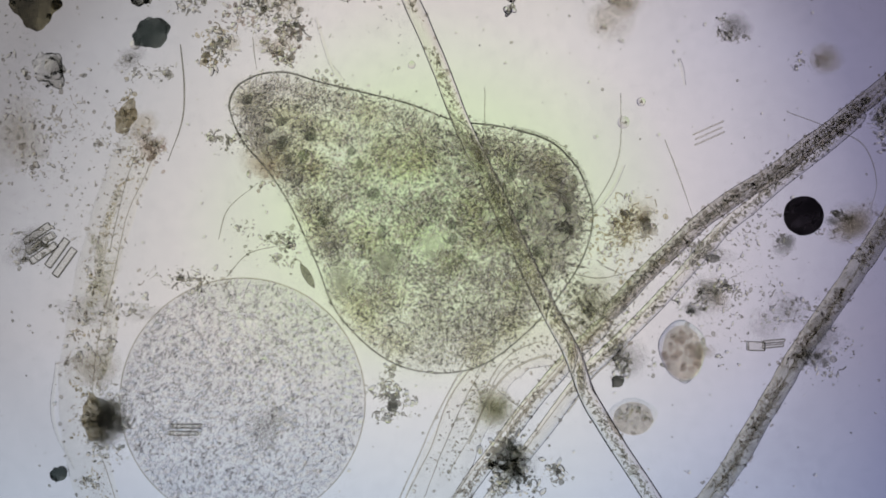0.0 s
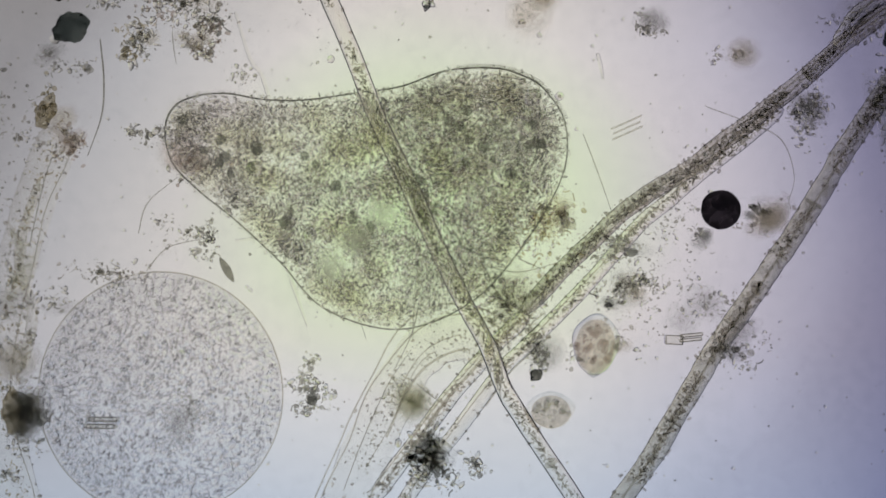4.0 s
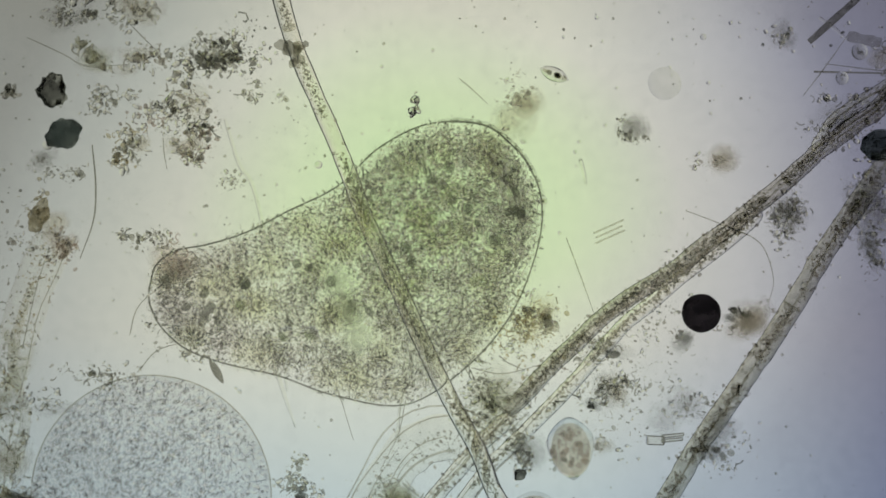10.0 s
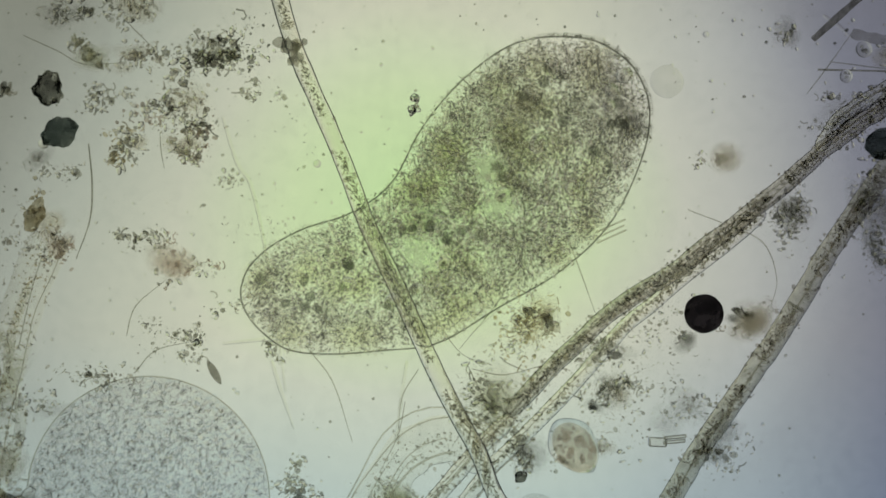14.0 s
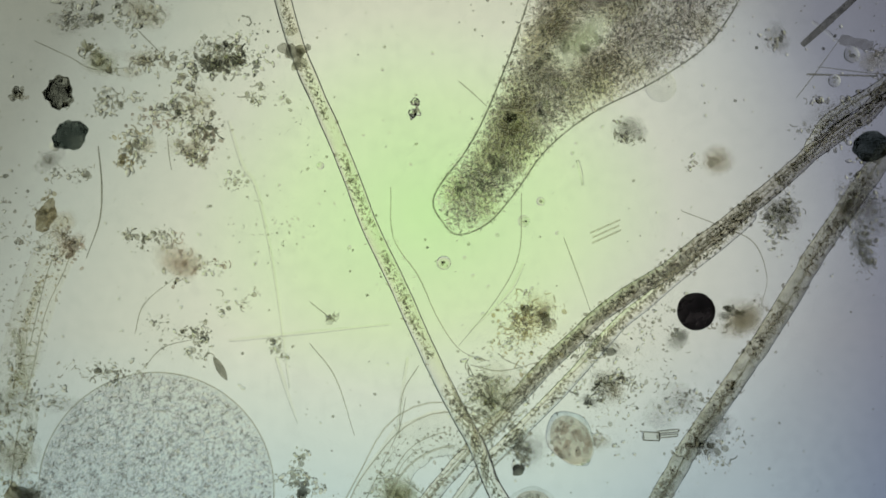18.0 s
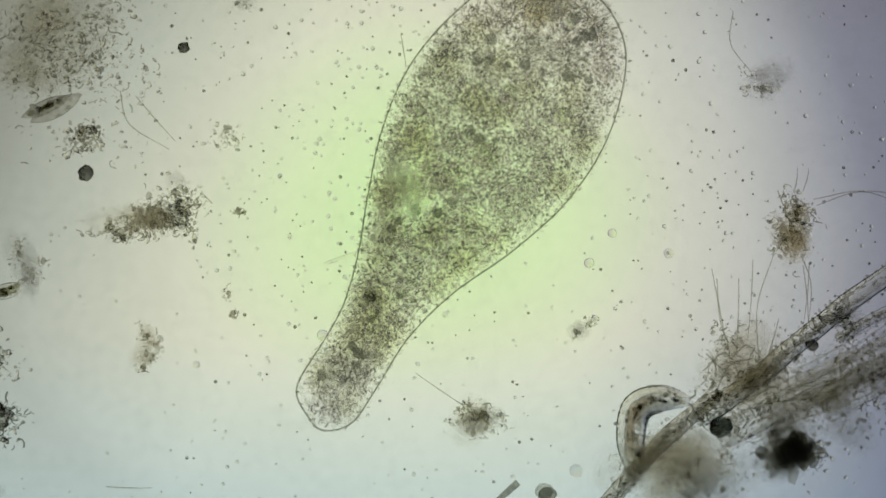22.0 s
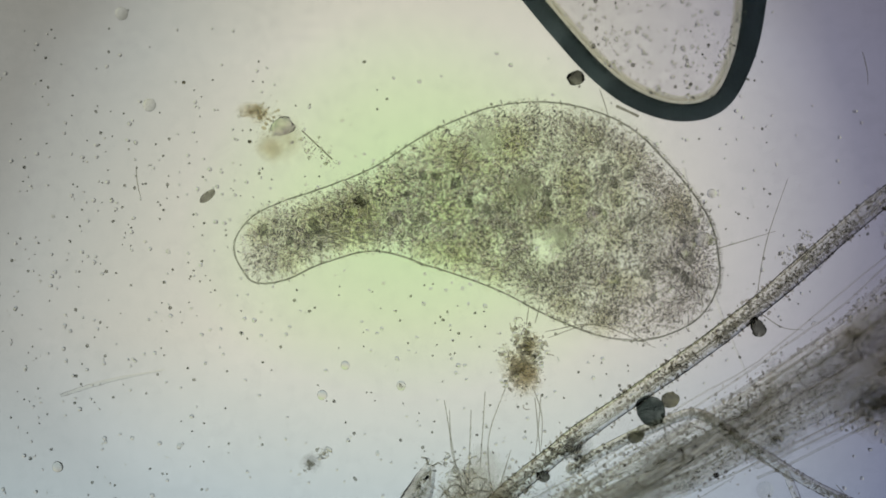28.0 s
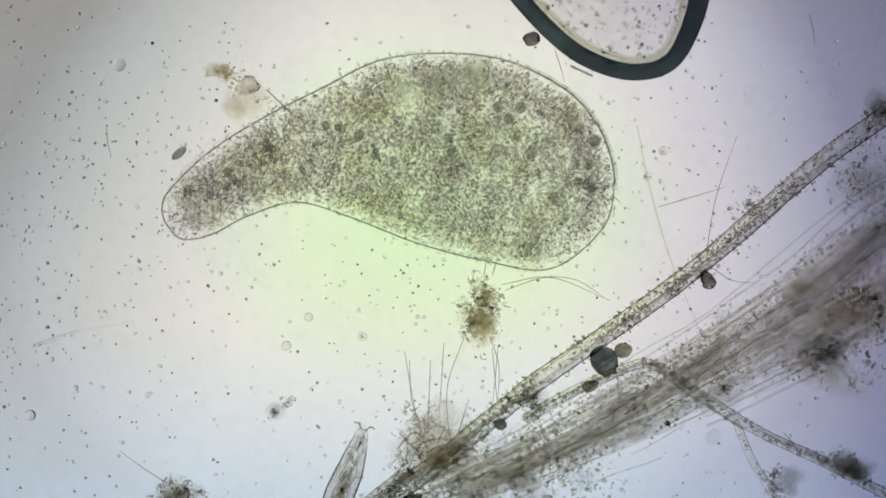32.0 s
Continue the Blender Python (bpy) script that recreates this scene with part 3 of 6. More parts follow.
# ---- the filaments ----
BROWNISH = "brownish algal filament with cross walls lying on the slide"
LONG = filament([(-4.07, 11.08), (-3.85, 9.24), (-3.62, 7.64), (-3.14, 5.56), (-2.65, 3.76), (-2.16, 2.58), (-1.74, 1.63), (-1.26, 0.39), (-0.60, -1.03), (-0.08, -2.17), (0.56, -3.37), (0.97, -4.38), (1.59, -5.34), (2.51, -6.74)],
         0.15, M_TUBE_LONG, "long clear algal filament with brown grains arching over the slide", 2.6, 60, 6,
         [0.24, 0.3, 0.5, 0.8, 1.2, 1.55, 1.75, 1.85, 1.85, 1.75, 1.5, 1.1, 0.7, 0.4], nodes=(0.185, 0.405))
filament([(11.42, 6.47), (10.30, 5.51), (9.08, 4.14), (7.90, 2.64), (7.40, 2.27), (6.78, 1.81), (6.52, 1.55), (5.77, 0.91), (5.17, 0.42), (4.70, 0.06), (4.10, -0.41), (3.27, -0.92), (2.64, -1.43), (1.89, -2.15), (1.13, -2.96)],
         0.155, M_TUBE_BROWN, BROWNISH, 3.0, 110, 70, None, M_GREY, fibres=4)
filament([(6.66, 1.72), (6.94, 2.19), (7.29, 2.52), (8.15, 3.08), (9.06, 4.22)], 0.13, M_TUBE_DUSTY, "brownish algal strand lying against another filament", 2.2, 70, 50, None, M_GREY, fibres=2)
filament([(5.71, 0.66), (5.11, 0.18), (4.40, -0.40), (3.60, -1.05), (2.99, -1.65), (2.40, -2.29), (1.37, -3.37), (0.78, -3.97), (-0.21, -5.27), (-1.01, -6.37), (-1.51, -7.12)], 0.13, M_TUBE, "clear algal filament with olive grains crossing others", 1.5, 60, 16, fibres=2)
filament([(1.22, -2.94), (0.57, -3.59), (-0.02, -4.28), (-0.81, -5.32), (-1.51, -6.22)], 0.15, M_TUBE, BROWNISH, 1.7, 70, 50, None, M_BROWN, fibres=2)
filament([(8.14, 1.91), (7.56, 1.03), (6.83, -0.01), (6.48, -0.60), (5.87, -1.61), (5.54, -2.08), (5.15, -2.65), (4.50, -3.62), (4.17, -4.17), (3.49, -5.32), (2.64, -6.52)], 0.19, M_TUBE_OLIVE,
         "thick olive-brown algal filament with dark cross walls", 2.4, 130, 40, None, M_BROWN, fibres=1)
filament([(-6.86, 0.28), (-7.26, -0.62), (-7.61, -1.72), (-7.86, -2.92), (-8.01, -4.22), (-7.86, -5.42), (-7.51, -6.62)], 0.36, M_SHEATH, "pale empty algal sheath with olive scraps", 0, 34, 14, None, M_AMBER, fibres=1)
filament([(-7.36, -0.62), (-7.71, -1.92), (-7.46, -2.92), (-7.66, -3.92)], 0.09, M_TUBE_PALE, "thin pale twisted algal strand", 0, 22, 8, None, M_OLIVE)
filament([(-2.06, -6.47), (-1.62, -5.38), (-1.02, -4.20), (-0.53, -3.55), (0.22, -3.35), (0.86, -3.70)], 0.42, M_SHEATH, "wide pale curved empty sheath", 0, 40, 16, flat=0.6, fibres=5)
filament([(21.25, 13.97), (20.10, 12.99), (18.88, 12.09), (16.87, 10.36), (15.48, 9.33), (14.08, 8.35), (13.00, 7.52), (12.18, 6.85), (11.04, 5.92)], 0.175, M_TUBE_DUSTY,
         "clear algal filament dusted with fine grains", 1.8, 90, 120, None, M_GREY, fibres=4)
filament([(21.46, 11.70), (20.01, 10.87), (18.57, 9.79), (17.02, 8.76), (15.79, 7.99), (14.34, 7.16), (12.80, 6.44), (11.35, 5.72)], 0.30, M_TUBE_PALE,
         "thick grey-brown bundle of old filaments covered in grains", 0, 60, 150, flat=0.6, fibres=20, loose=True)
filament([(21.46, 10.67), (20.01, 9.74), (18.78, 9.07), (17.23, 8.30), (15.89, 7.52), (14.45, 6.85), (13.21, 6.23)], 0.3, M_TUBE_PALE, "pale frayed filament beside a thick bundle", 0, 40, 80, flat=0.5, fibres=14, loose=True)
filament([(13.52, 7.42), (14.24, 7.83), (14.96, 8.17), (15.84, 8.45), (16.71, 7.88), (17.64, 7.27), (19.09, 6.59), (20.84, 5.67)], 0.095, M_TUBE_DUSTY, "thin bent brownish filament", 1.4, 60, 34, fibres=2)
filament([(17.39, 7.42), (17.80, 6.54), (18.36, 5.62)], 0.07, M_TUBE, "thin clear side thread", 0, 10, 4)

# ---- the pale granular cyst ----
def cyst(x, y, r):
    ob = thing("granular_cyst", x, y, "large pale round cell packed with clear granules", "cell")
    s = Soup()
    s.blob((0, 0, 0.75), (r, r, 0.75), 0.0, 4)
    part("membrane", s, veil("cyst_membrane", (0.965, 0.962, 0.962), (0.85, 0.86, 0.88), 0.05, 3.0, 0.8), ob, "thin clear membrane")
    s = Soup()
    ring = [(r * math.cos(a), r * math.sin(a), 0.75) for a in np.linspace(0, 2 * math.pi, 121)]
    s.tube(ring, 0.014, 6, 1.0, False)
    part("rim", s, M_FIBRE, ob, "thin darker rim")
    s, d = Soup(), Soup()
    for i in range(5400):
        a, q = rng.random() * 6.283, math.sqrt(rng.random()) * 0.98
        z = 0.75 + (rng.random() - 0.5) * 1.2 * math.sqrt(1 - q * q)
        at = (q * r * math.cos(a), q * r * math.sin(a), z)
        # Dark strokes, mostly turned one way, paint the shaded sides of the granules.
        if i % 4:
            size = 0.013 + 0.011 * rng.random()
            d.blob(at, (size * (1.4 + 1.8 * rng.random() ** 2), size, size), rng.normal(1.0, 0.65), 1, 0.3)
        else:
            size = 0.03 + 0.03 * rng.random()
            s.blob(at, (size * 1.4, size * 0.9, size), rng.normal(1.0, 0.6), 2, 0.06)
    tagged(part("clear_granulation", s, M_CYST, ob), kind="stuff")
    tagged(part("grey_granulation", d, M_CYST_SHADE, ob), kind="stuff")
    return ob


cyst(-5.13, -4.33, 2.11)
debris(*(-4.58, -4.71), 0.35, 0.4, 26, M_GREY, 0.03, "small dark fuzzy patch on the pale cyst", 0.2, "grey").location.z = 1.45
bars(*(-6.02, -4.76), 0.5, 0.07, 0.0, 2, 0.12, M_CRYSTAL, "small clear box-shaped diatom on the pale cyst", "box_diatom").location.z = 1.46

# ---- dark and brown bodies ----
lump(*(4.59, -1.14), 0.345, 0.345, M_BLACK, "smooth black round spore", 0.0, 0.02, bumps=0, height=1.0)
lump(*(-6.78, 2.06), 0.33, 0.25, M_TEAL, "dark green uneven spore with a clear bead", 0.35, rough=0.22, bumps=0)
ring_cell(*(-7.08, 1.86), 0.09, "small clear bead at a dark spore", None, False)
lump(*(7.80, 1.86), 0.34, 0.28, M_TEAL, "dark blue-green blurred spore", 0.3)
lump(*(-8.80, 2.62), 0.42, 0.40, M_OLD, "large dark olive lump of matter", 0.2, name="detritus_lump", category="detritus", rough=0.3)
lump(*(-7.00, 2.83), 0.22, 0.28, M_STONE, "dark ragged lump of matter", 0.3, 0.38, "detritus_lump", "detritus", 4)
ragged(*(-7.74, 2.82), 0.18, 0.15, "small dark ragged lump", 0.2, 26)
lump(*(-7.80, -4.70), 0.2, 0.36, M_BLOCK, "olive lump beside the pale cyst", 0.1, 0.3, "detritus_lump", "detritus", 4)
ragged(*(-7.55, -4.78), 0.40, 0.62, "grey ragged lump beside an olive one", 0.1, 18)
debris(*(-7.58, -4.78), 0.46, 0.66, 230, M_GREY, 0.04, "grey granular lump beside the pale cyst", floc="grey", hazes=8, spread=0.36)
lump(*(-8.41, -5.66), 0.15, 0.13, M_TEAL, "small dark spore with a ragged tail", 0.3, 0.2, bumps=3)
debris(*(-7.96, -5.78), 0.35, 0.12, 30, M_GREY, 0.04)
lump(*(1.38, -4.04), 0.11, 0.1, M_STONE, "small black angular grain", 0.5, 0.2, "mineral_grain", "grain", 2)
lump(*(14.98, 8.50), 0.25, 0.28, M_TEAL, "dark teal oval spore beside a filament", 0.5, 0.06, bumps=1)
lump(*(15.34, 8.69), 0.16, 0.14, M_FLAKE, "small brown spore beside a dark one", 0.2, 0.1, bumps=1)
lump(*(14.72, 8.03), 0.16, 0.11, M_FLAKE, "small brown oval body on a thread", 0.3, 0.1, bumps=0)
lump(*(16.90, 9.98), 0.13, 0.16, M_STONE, "small dark ragged lump at a filament", 0.1, 0.25, "detritus_lump", "detritus", 5)
debris(*(19.48, 6.56), 0.42, 0.24, 70, M_GREY, 0.05, "dark blurred lump on a filament", -0.1, "dark", hazes=9)
lump(*(13.08, 7.31), 0.11, 0.1, M_STONE, "small dark round spore", 0, 0.06, bumps=0)
lump(*(16.16, 7.33), 0.055, 0.05, M_BLACK, "tiny black round spore", 0, 0.03, bumps=0)
lump(*(7.82, 13.30), 0.036, 0.034, M_OLD, "tiny dark reddish-brown spore", 0, 0.03, bumps=0)
lump(*(13.65, 14.43), 0.15, 0.13, M_STONE, "dark ringed grain beside the bubble", 0.2, 0.15, "mineral_grain", "grain", 4)
lump(*(0.20, 10.36), 0.14, 0.13, M_STONE, "small dark angular grain", 0.4, 0.22, "mineral_grain", "grain", 2)
lump(*(11.46, 5.86), 0.19, 0.18, M_TEAL, "dark round lump in a tangle", 0.3, 0.2, "detritus_lump", "detritus", 4)
debris(*(-3.63, 7.74), 0.45, 0.42, 110, M_GREY, 0.05, "dark blurred knot on a filament", 0.3, "dark", hazes=8)
debris(*(-3.97, 9.42), 0.8, 1.0, 40, M_BROWN, 0.04, "blurred brown haze around a filament", 0.0, "brown", hazes=6)
lump(*(10.20, 2.53), 0.16, 0.12, M_DARK, "dark small lump", 0.2, 0.2, "detritus_lump", "detritus", 3)
lump(*(8.32, 4.72), 0.16, 0.16, M_GREY, "blurred grey spore", 0.2, 0.1, bumps=0)
debris(*(9.13, 3.17), 0.3, 0.3, 50, M_GREY, 0.045, "dark ragged clump of crumbs", 0.2, "dark", hazes=5)
lump(*(10.50, 3.96), 0.32, 0.09, M_DARK, "dark short splinter", -0.1, 0.2, "splinter", "splinter", 2)
ALGA = lump(*(6.52, 12.47), 0.17, 0.075, M_ROD, "small grey-green spindle-shaped body", 0.5, 0.15, "spindle_alga", "alga", 1)
lump(*(3.05, -1.89), 0.12, 0.07, M_DARK, "dark speck on a filament", 0.1, 0.2, "detritus_lump", "detritus", 1)
lump(*(6.64, 14.36), 0.034, 0.032, M_OLD, "tiny dark round spore", 0, 0.03, bumps=0)
lump(*(1.93, 12.59), 0.1, 0.09, M_STONE, "small dark ragged grain", 0.4, 0.3, "mineral_grain", "grain", 4)

# ---- clumps of detritus ----
GB = "loose grey-brown clump of detritus crumbs on the slide"
debris(*(-4.22, 3.38), 0.75, 0.42, 210, M_GREY, 0.06, GB, 0.3, "grey", hazes=1)
debris(*(-4.05, 3.42), 0.7, 0.4, 90, M_DARK, 0.055, "dense dark clump of detritus crumbs", 0.35)
debris(*(-4.75, 2.55), 0.5, 0.35, 60, M_DARK, 0.05, "dark crumbs in a clump of detritus", -0.6)
debris(*(-4.59, 2.56), 0.5, 0.5, 90, M_BROWN, 0.06, GB, 0.3, "brown", hazes=1)
debris(*(-4.54, 1.89), 0.35, 0.3, 70, M_BROWN, 0.055, GB, 0.0, "brown")
debris(*(-5.69, 1.79), 0.35, 0.35, 70, M_GREY, 0.05, GB)
debris(*(-5.39, 3.36), 0.5, 0.25, 80, M_BROWN, 0.05, GB, 0.3, "brown")
debris(*(-6.24, 3.41), 0.4, 0.25, 60, M_OLIVE, 0.06, GB, -0.4, "olive")
debris(*(-5.89, 2.66), 0.5, 0.3, 70, M_GREY, 0.05, GB)
debris(*(-3.22, 2.83), 0.3, 0.25, 45, M_GREY, 0.045, GB)
debris(*(-6.64, 4.23), 0.5, 0.25, 70, M_GREY, 0.06, GB, 0, "grey")
debris(*(-5.59, 4.29), 0.5, 0.3, 90, M_GREY, 0.055, GB, 0, "brown")
debris(*(-3.74, 1.31), 0.35, 0.3, 34, M_GREY, 0.04, GB, 0.6)
debris(*(-6.74, 1.41), 0.3, 0.3, 40, M_GREY, 0.045, GB)
debris(*(-7.24, 1.56), 0.28, 0.2, 14, M_GREY, 0.04, "blurred grey floc on the slide", 0.2, "grey")
debris(*(-5.29, 0.09), 0.45, 0.25, 70, M_GREY, 0.05, GB, -0.2)
debris(*(-4.67, -0.31), 0.5, 0.35, 80, M_RUST, 0.045, GB, -0.3, "rust", hazes=4)
debris(*(-4.37, -1.63), 0.45, 0.25, 60, M_GREY, 0.045, GB, 0, "", 0.06)
debris(*(-3.04, -1.88), 0.3, 0.25, 34, M_GREY, 0.04, GB, -0.6)
debris(*(-1.92, -1.17), 0.25, 0.12, 26, M_GREY, 0.035, GB, 0.5)
debris(*(-3.50, -1.12), 0.3, 0.2, 26, M_BROWN, 0.035, GB)
debris(*(-6.14, -2.29), 0.5, 0.25, 50, M_GREY, 0.045, GB, 0.3)
debris(*(-7.66, -1.95), 0.22, 0.9, 60, M_OLIVE, 0.05, "olive and brown scraps along a pale sheath", -0.18, "olive", hazes=2)
debris(*(-7.56, -2.76), 0.8, 0.3, 80, M_GREY, 0.05, GB, 0.1, "grey")
debris(*(-7.76, -3.70), 0.45, 0.5, 80, M_BROWN, 0.05, GB, 0, "brown")
debris(*(-9.05, 0.16), 0.7, 0.9, 60, M_BROWN, 0.05, GB, 0, "brown")
debris(*(-7.10, 0.58), 0.3, 0.34, 46, M_AMBER, 0.045, GB, 0, "amber", hazes=2)
debris(*(-6.80, 0.05), 0.3, 0.34, 70, M_RUST, 0.05, "rusty brown clump of detritus crumbs", 0.5, "rust", hazes=4)
debris(*(-2.51, -4.29), 0.55, 0.3, 70, M_GREY, 0.05, GB, -0.4, "", 0.07)
debris(*(-2.61, -3.70), 0.35, 0.25, 34, M_OLIVE, 0.045, GB)
debris(*(-4.59, 2.44), 0.7, 0.4, 60, M_RUST, 0.05, "rusty brown clump of detritus crumbs", 0)
debris(*(-5.68, 1.85), 0.4, 0.3, 50, M_AMBER, 0.05, "yellowish brown clump of detritus crumbs", 0, "amber", hazes=1)
debris(*(-4.49, 1.80), 0.3, 0.25, 50, M_RUST, 0.05, "rusty brown clump of detritus crumbs", 0, "rust", hazes=1)
debris(*(-2.61, -4.54), 0.4, 0.16, 34, M_GREY, 0.045, GB, 0.1, "", 0.1)
debris(*(0.86, -2.71), 0.6, 0.6, 260, M_GREY, 0.05, "dense dark granular clump between filaments", 0, "olive")
debris(*(1.58, -1.35), 0.55, 0.6, 260, M_AMBER, 0.045, "yellowish brown granular clump beside filaments", 0.2, "amber", worms=0.3, hazes=2)
lump(*(1.54, -1.10), 0.13, 0.05, M_GREY, "short dark curved rod", -0.2, 0.1, "dark_rod", "splinter", 0)
ring_cell(*(2.00, -1.40), 0.09, "small brown ringed spore", M_BROWN, False)
debris(*(2.96, -2.49), 0.35, 0.3, 50, M_GREY, 0.05, GB, 0, "grey")
debris(*(2.61, -2.74), 0.15, 0.14, 14, M_DARK, 0.05, GB, 0, "dark")
debris(*(6.16, 0.58), 0.32, 0.44, 190, M_GREY, 0.045, "dark fuzzy clump beside a filament", 0, "grey", hazes=5)
debris(*(5.40, -1.31), 0.5, 0.32, 50, M_BROWN, 0.04, "brown fuzzy clump beside a filament", 0, "brown", hazes=8)
debris(*(5.15, -1.19), 0.2, 0.15, 16, M_DARK, 0.06, GB, 0, "dark")
debris(*(4.33, -1.59), 0.22, 0.22, 20, M_GREY, 0.04, GB, 0, "dark", hazes=4)
debris(*(1.31, 2.53), 0.42, 0.55, 50, M_BROWN, 0.035, "blurred brown floc on the slide", -0.6, "brown", hazes=2)
debris(*(3.33, 2.06), 0.28, 0.28, 40, M_GREY, 0.04, "blurred grey floc on the slide", 0, "grey")
debris(*(4.85, 1.56), 0.35, 0.35, 26, M_BROWN, 0.04, "faint brownish floc on the slide", 0, "brown")
debris(*(6.05, 3.81), 0.3, 0.3, 30, M_GREY, 0.04, "faint grey floc on the slide", 0, "grey")
debris(*(7.60, 0.80), 0.40, 0.75, 190, M_GREY, 0.045, "dark fuzzy mass beside filaments", 0.2, "grey", hazes=6)
debris(*(7.65, 0.01), 0.3, 0.5, 60, M_GREY, 0.05, GB, 0.2, "dark")
debris(*(4.25, -2.79), 0.5, 0.5, 60, M_GREY, 0.045, "faint grey floc beside a filament", 0.2, "grey")
debris(*(4.90, -3.49), 0.4, 0.45, 40, M_GREY, 0.045, "faint grey floc beside a filament", 0.2, "grey")
debris(*(1.55, -3.70), 0.35, 0.4, 80, M_GREY, 0.055, GB, 0.2, "grey")
debris(*(-0.82, -4.41), 0.5, 0.5, 60, M_OLIVE, 0.04, "blurred olive-brown lump in a pale sheath", 0.2, "olive", hazes=6)
debris(*(-0.48, -5.53), 0.45, 0.55, 150, M_DARK, 0.065, "dark granular clump on filaments", 0.2, "dark")
debris(*(0.17, -5.68), 0.4, 0.25, 50, M_GREY, 0.05, GB, 0.2)
debris(*(2.84, -3.55), 0.25, 0.25, 14, M_BROWN, 0.04, "faint brown floc beside a cell", 0.2, "brown")
debris(*(4.82, -3.70), 0.35, 0.35, 40, M_GREY, 0.05, "grey floc beside a filament", 0.2, "grey")
debris(*(3.09, -2.51), 0.3, 0.3, 50, M_GREY, 0.05, GB, 0, "brown")
debris(*(2.74, -1.82), 0.5, 0.22, 70, M_GREY, 0.05, GB, 0.5, "grey")
debris(*(1.85, -1.27), 0.2, 0.3, 40, M_BROWN, 0.05, "small rusty brown clump", 0, "brown", 0.06)
debris(*(-0.38, 2.58), 0.22, 0.2, 14, M_BEAD, 0.055, "small cluster of clear ring-like grains", -0.4, worms=0.0)
debris(*(-8.85, -0.53), 1.3, 2.6, 170, M_GREY, 0.032, "sparse scatter of small grey crumbs", 0.0, spread=0.6)
debris(*(-8.65, 0.86), 0.9, 1.3, 120, M_BROWN, 0.04, "sparse scatter of small brown crumbs", 0.0, spread=0.6)
debris(*(-7.96, 0.26), 1.0, 0.3, 60, M_BROWN, 0.045, "brown crumbs along a thin thread", -0.3)
debris(*(-9.05, -1.62), 0.6, 0.4, 60, M_GREY, 0.05, "grey crumbs around clear crystals", 0.2, "grey")
debris(*(-6.17, -2.31), 0.7, 0.3, 60, M_BROWN, 0.04, "rusty crumbs along the pale cyst", 0.2)
debris(*(-5.08, -1.62), 0.5, 0.3, 30, M_GREY, 0.035, "few fine grey crumbs", 0.1)
debris(*(-4.29, -1.52), 0.3, 0.5, 40, M_GREY, 0.045, GB, 0.1)
debris(*(-2.84, 0.11), 1.5, 1.2, 60, M_GREY, 0.025, "very sparse fine grey crumbs", 0.1, spread=0.6)
debris(*(-2.68, 1.63), 1.5, 1.2, 60, M_GREY, 0.025, "very sparse fine grey crumbs", 0.1, spread=0.6)
debris(*(3.64, -2.31), 1.2, 1.2, 110, M_GREY, 0.032, "sparse scatter of small grey crumbs", 0.6, spread=0.6)
debris(*(2.94, -2.91), 0.7, 0.9, 80, M_BROWN, 0.035, "sparse scatter of small brown crumbs", 0.6, spread=0.6)
debris(*(3.75, -1.19), 0.9, 0.4, 90, M_GREY, 0.04, "grey crumbs along a filament", 0.7, spread=0.6)
# the upper field
debris(*(-1.68, 7.29), 0.45, 0.6, 90, M_GREY, 0.05, GB, 0.2)
debris(*(-1.23, 6.02), 0.5, 0.35, 110, M_DARK, 0.055, "dark tangled clump beside a crystal", 0.1, worms=0.5)
debris(*(1.26, 9.47), 0.9, 0.3, 100, M_BROWN, 0.05, GB, 0.2, "brown")
debris(*(-1.78, 4.85), 0.6, 0.25, 40, M_BROWN, 0.045, "faint rusty crumbs", 0.1, "brown")
debris(*(7.10, 6.05), 0.4, 0.3, 90, M_GREY, 0.045, GB, 0.2, "grey")
debris(*(1.47, 2.66), 0.4, 0.35, 26, M_BROWN, 0.045, "blurred brown floc", 0.2, "brown")
debris(*(3.45, 2.16), 0.25, 0.25, 16, M_GREY, 0.04, "faint grey floc", 0.2, "grey")
debris(*(-2.09, 9.37), 0.28, 0.3, 50, M_BROWN, 0.05, GB, 0, "brown")
debris(*(-2.34, 8.50), 0.25, 0.5, 34, M_GREY, 0.05, GB)
debris(*(-0.22, 12.43), 1.2, 0.6, 260, M_GREY, 0.045, "broad brown clump of detritus crumbs", 0.0, "brown", worms=0.3, spread=0.7, hazes=2)
debris(*(0.18, 10.98), 0.5, 0.35, 110, M_BROWN, 0.055, GB, 0.2)
debris(*(1.83, 9.83), 0.35, 0.5, 170, M_GREY, 0.05, "dense three-cornered clump of dark crumbs", 0.1, "grey", 0.06)
debris(*(1.48, 9.58), 0.5, 0.25, 120, M_BROWN, 0.05, "dense clump of brown crumbs", 0.1, "brown")
debris(*(0.73, 9.31), 0.28, 0.2, 50, M_GREY, 0.045, GB)
debris(*(-1.93, 10.43), 0.5, 0.7, 90, M_GREY, 0.05, GB, 0.1, "brown")
debris(*(-1.93, 9.23), 0.45, 0.35, 50, M_BROWN, 0.05, GB, 0.1, "brown")
debris(*(-1.33, 6.92), 0.5, 0.4, 60, M_GREY, 0.05, GB, 0.3)
debris(*(2.73, 10.98), 0.35, 0.35, 40, M_GREY, 0.04, GB, 0.2)
debris(*(1.28, 7.42), 0.25, 0.4, 34, M_BROWN, 0.045, "faint brown flake", 0.2, "brown", hazes=2)
debris(*(2.79, 8.17), 0.2, 0.2, 24, M_BROWN, 0.04, GB)
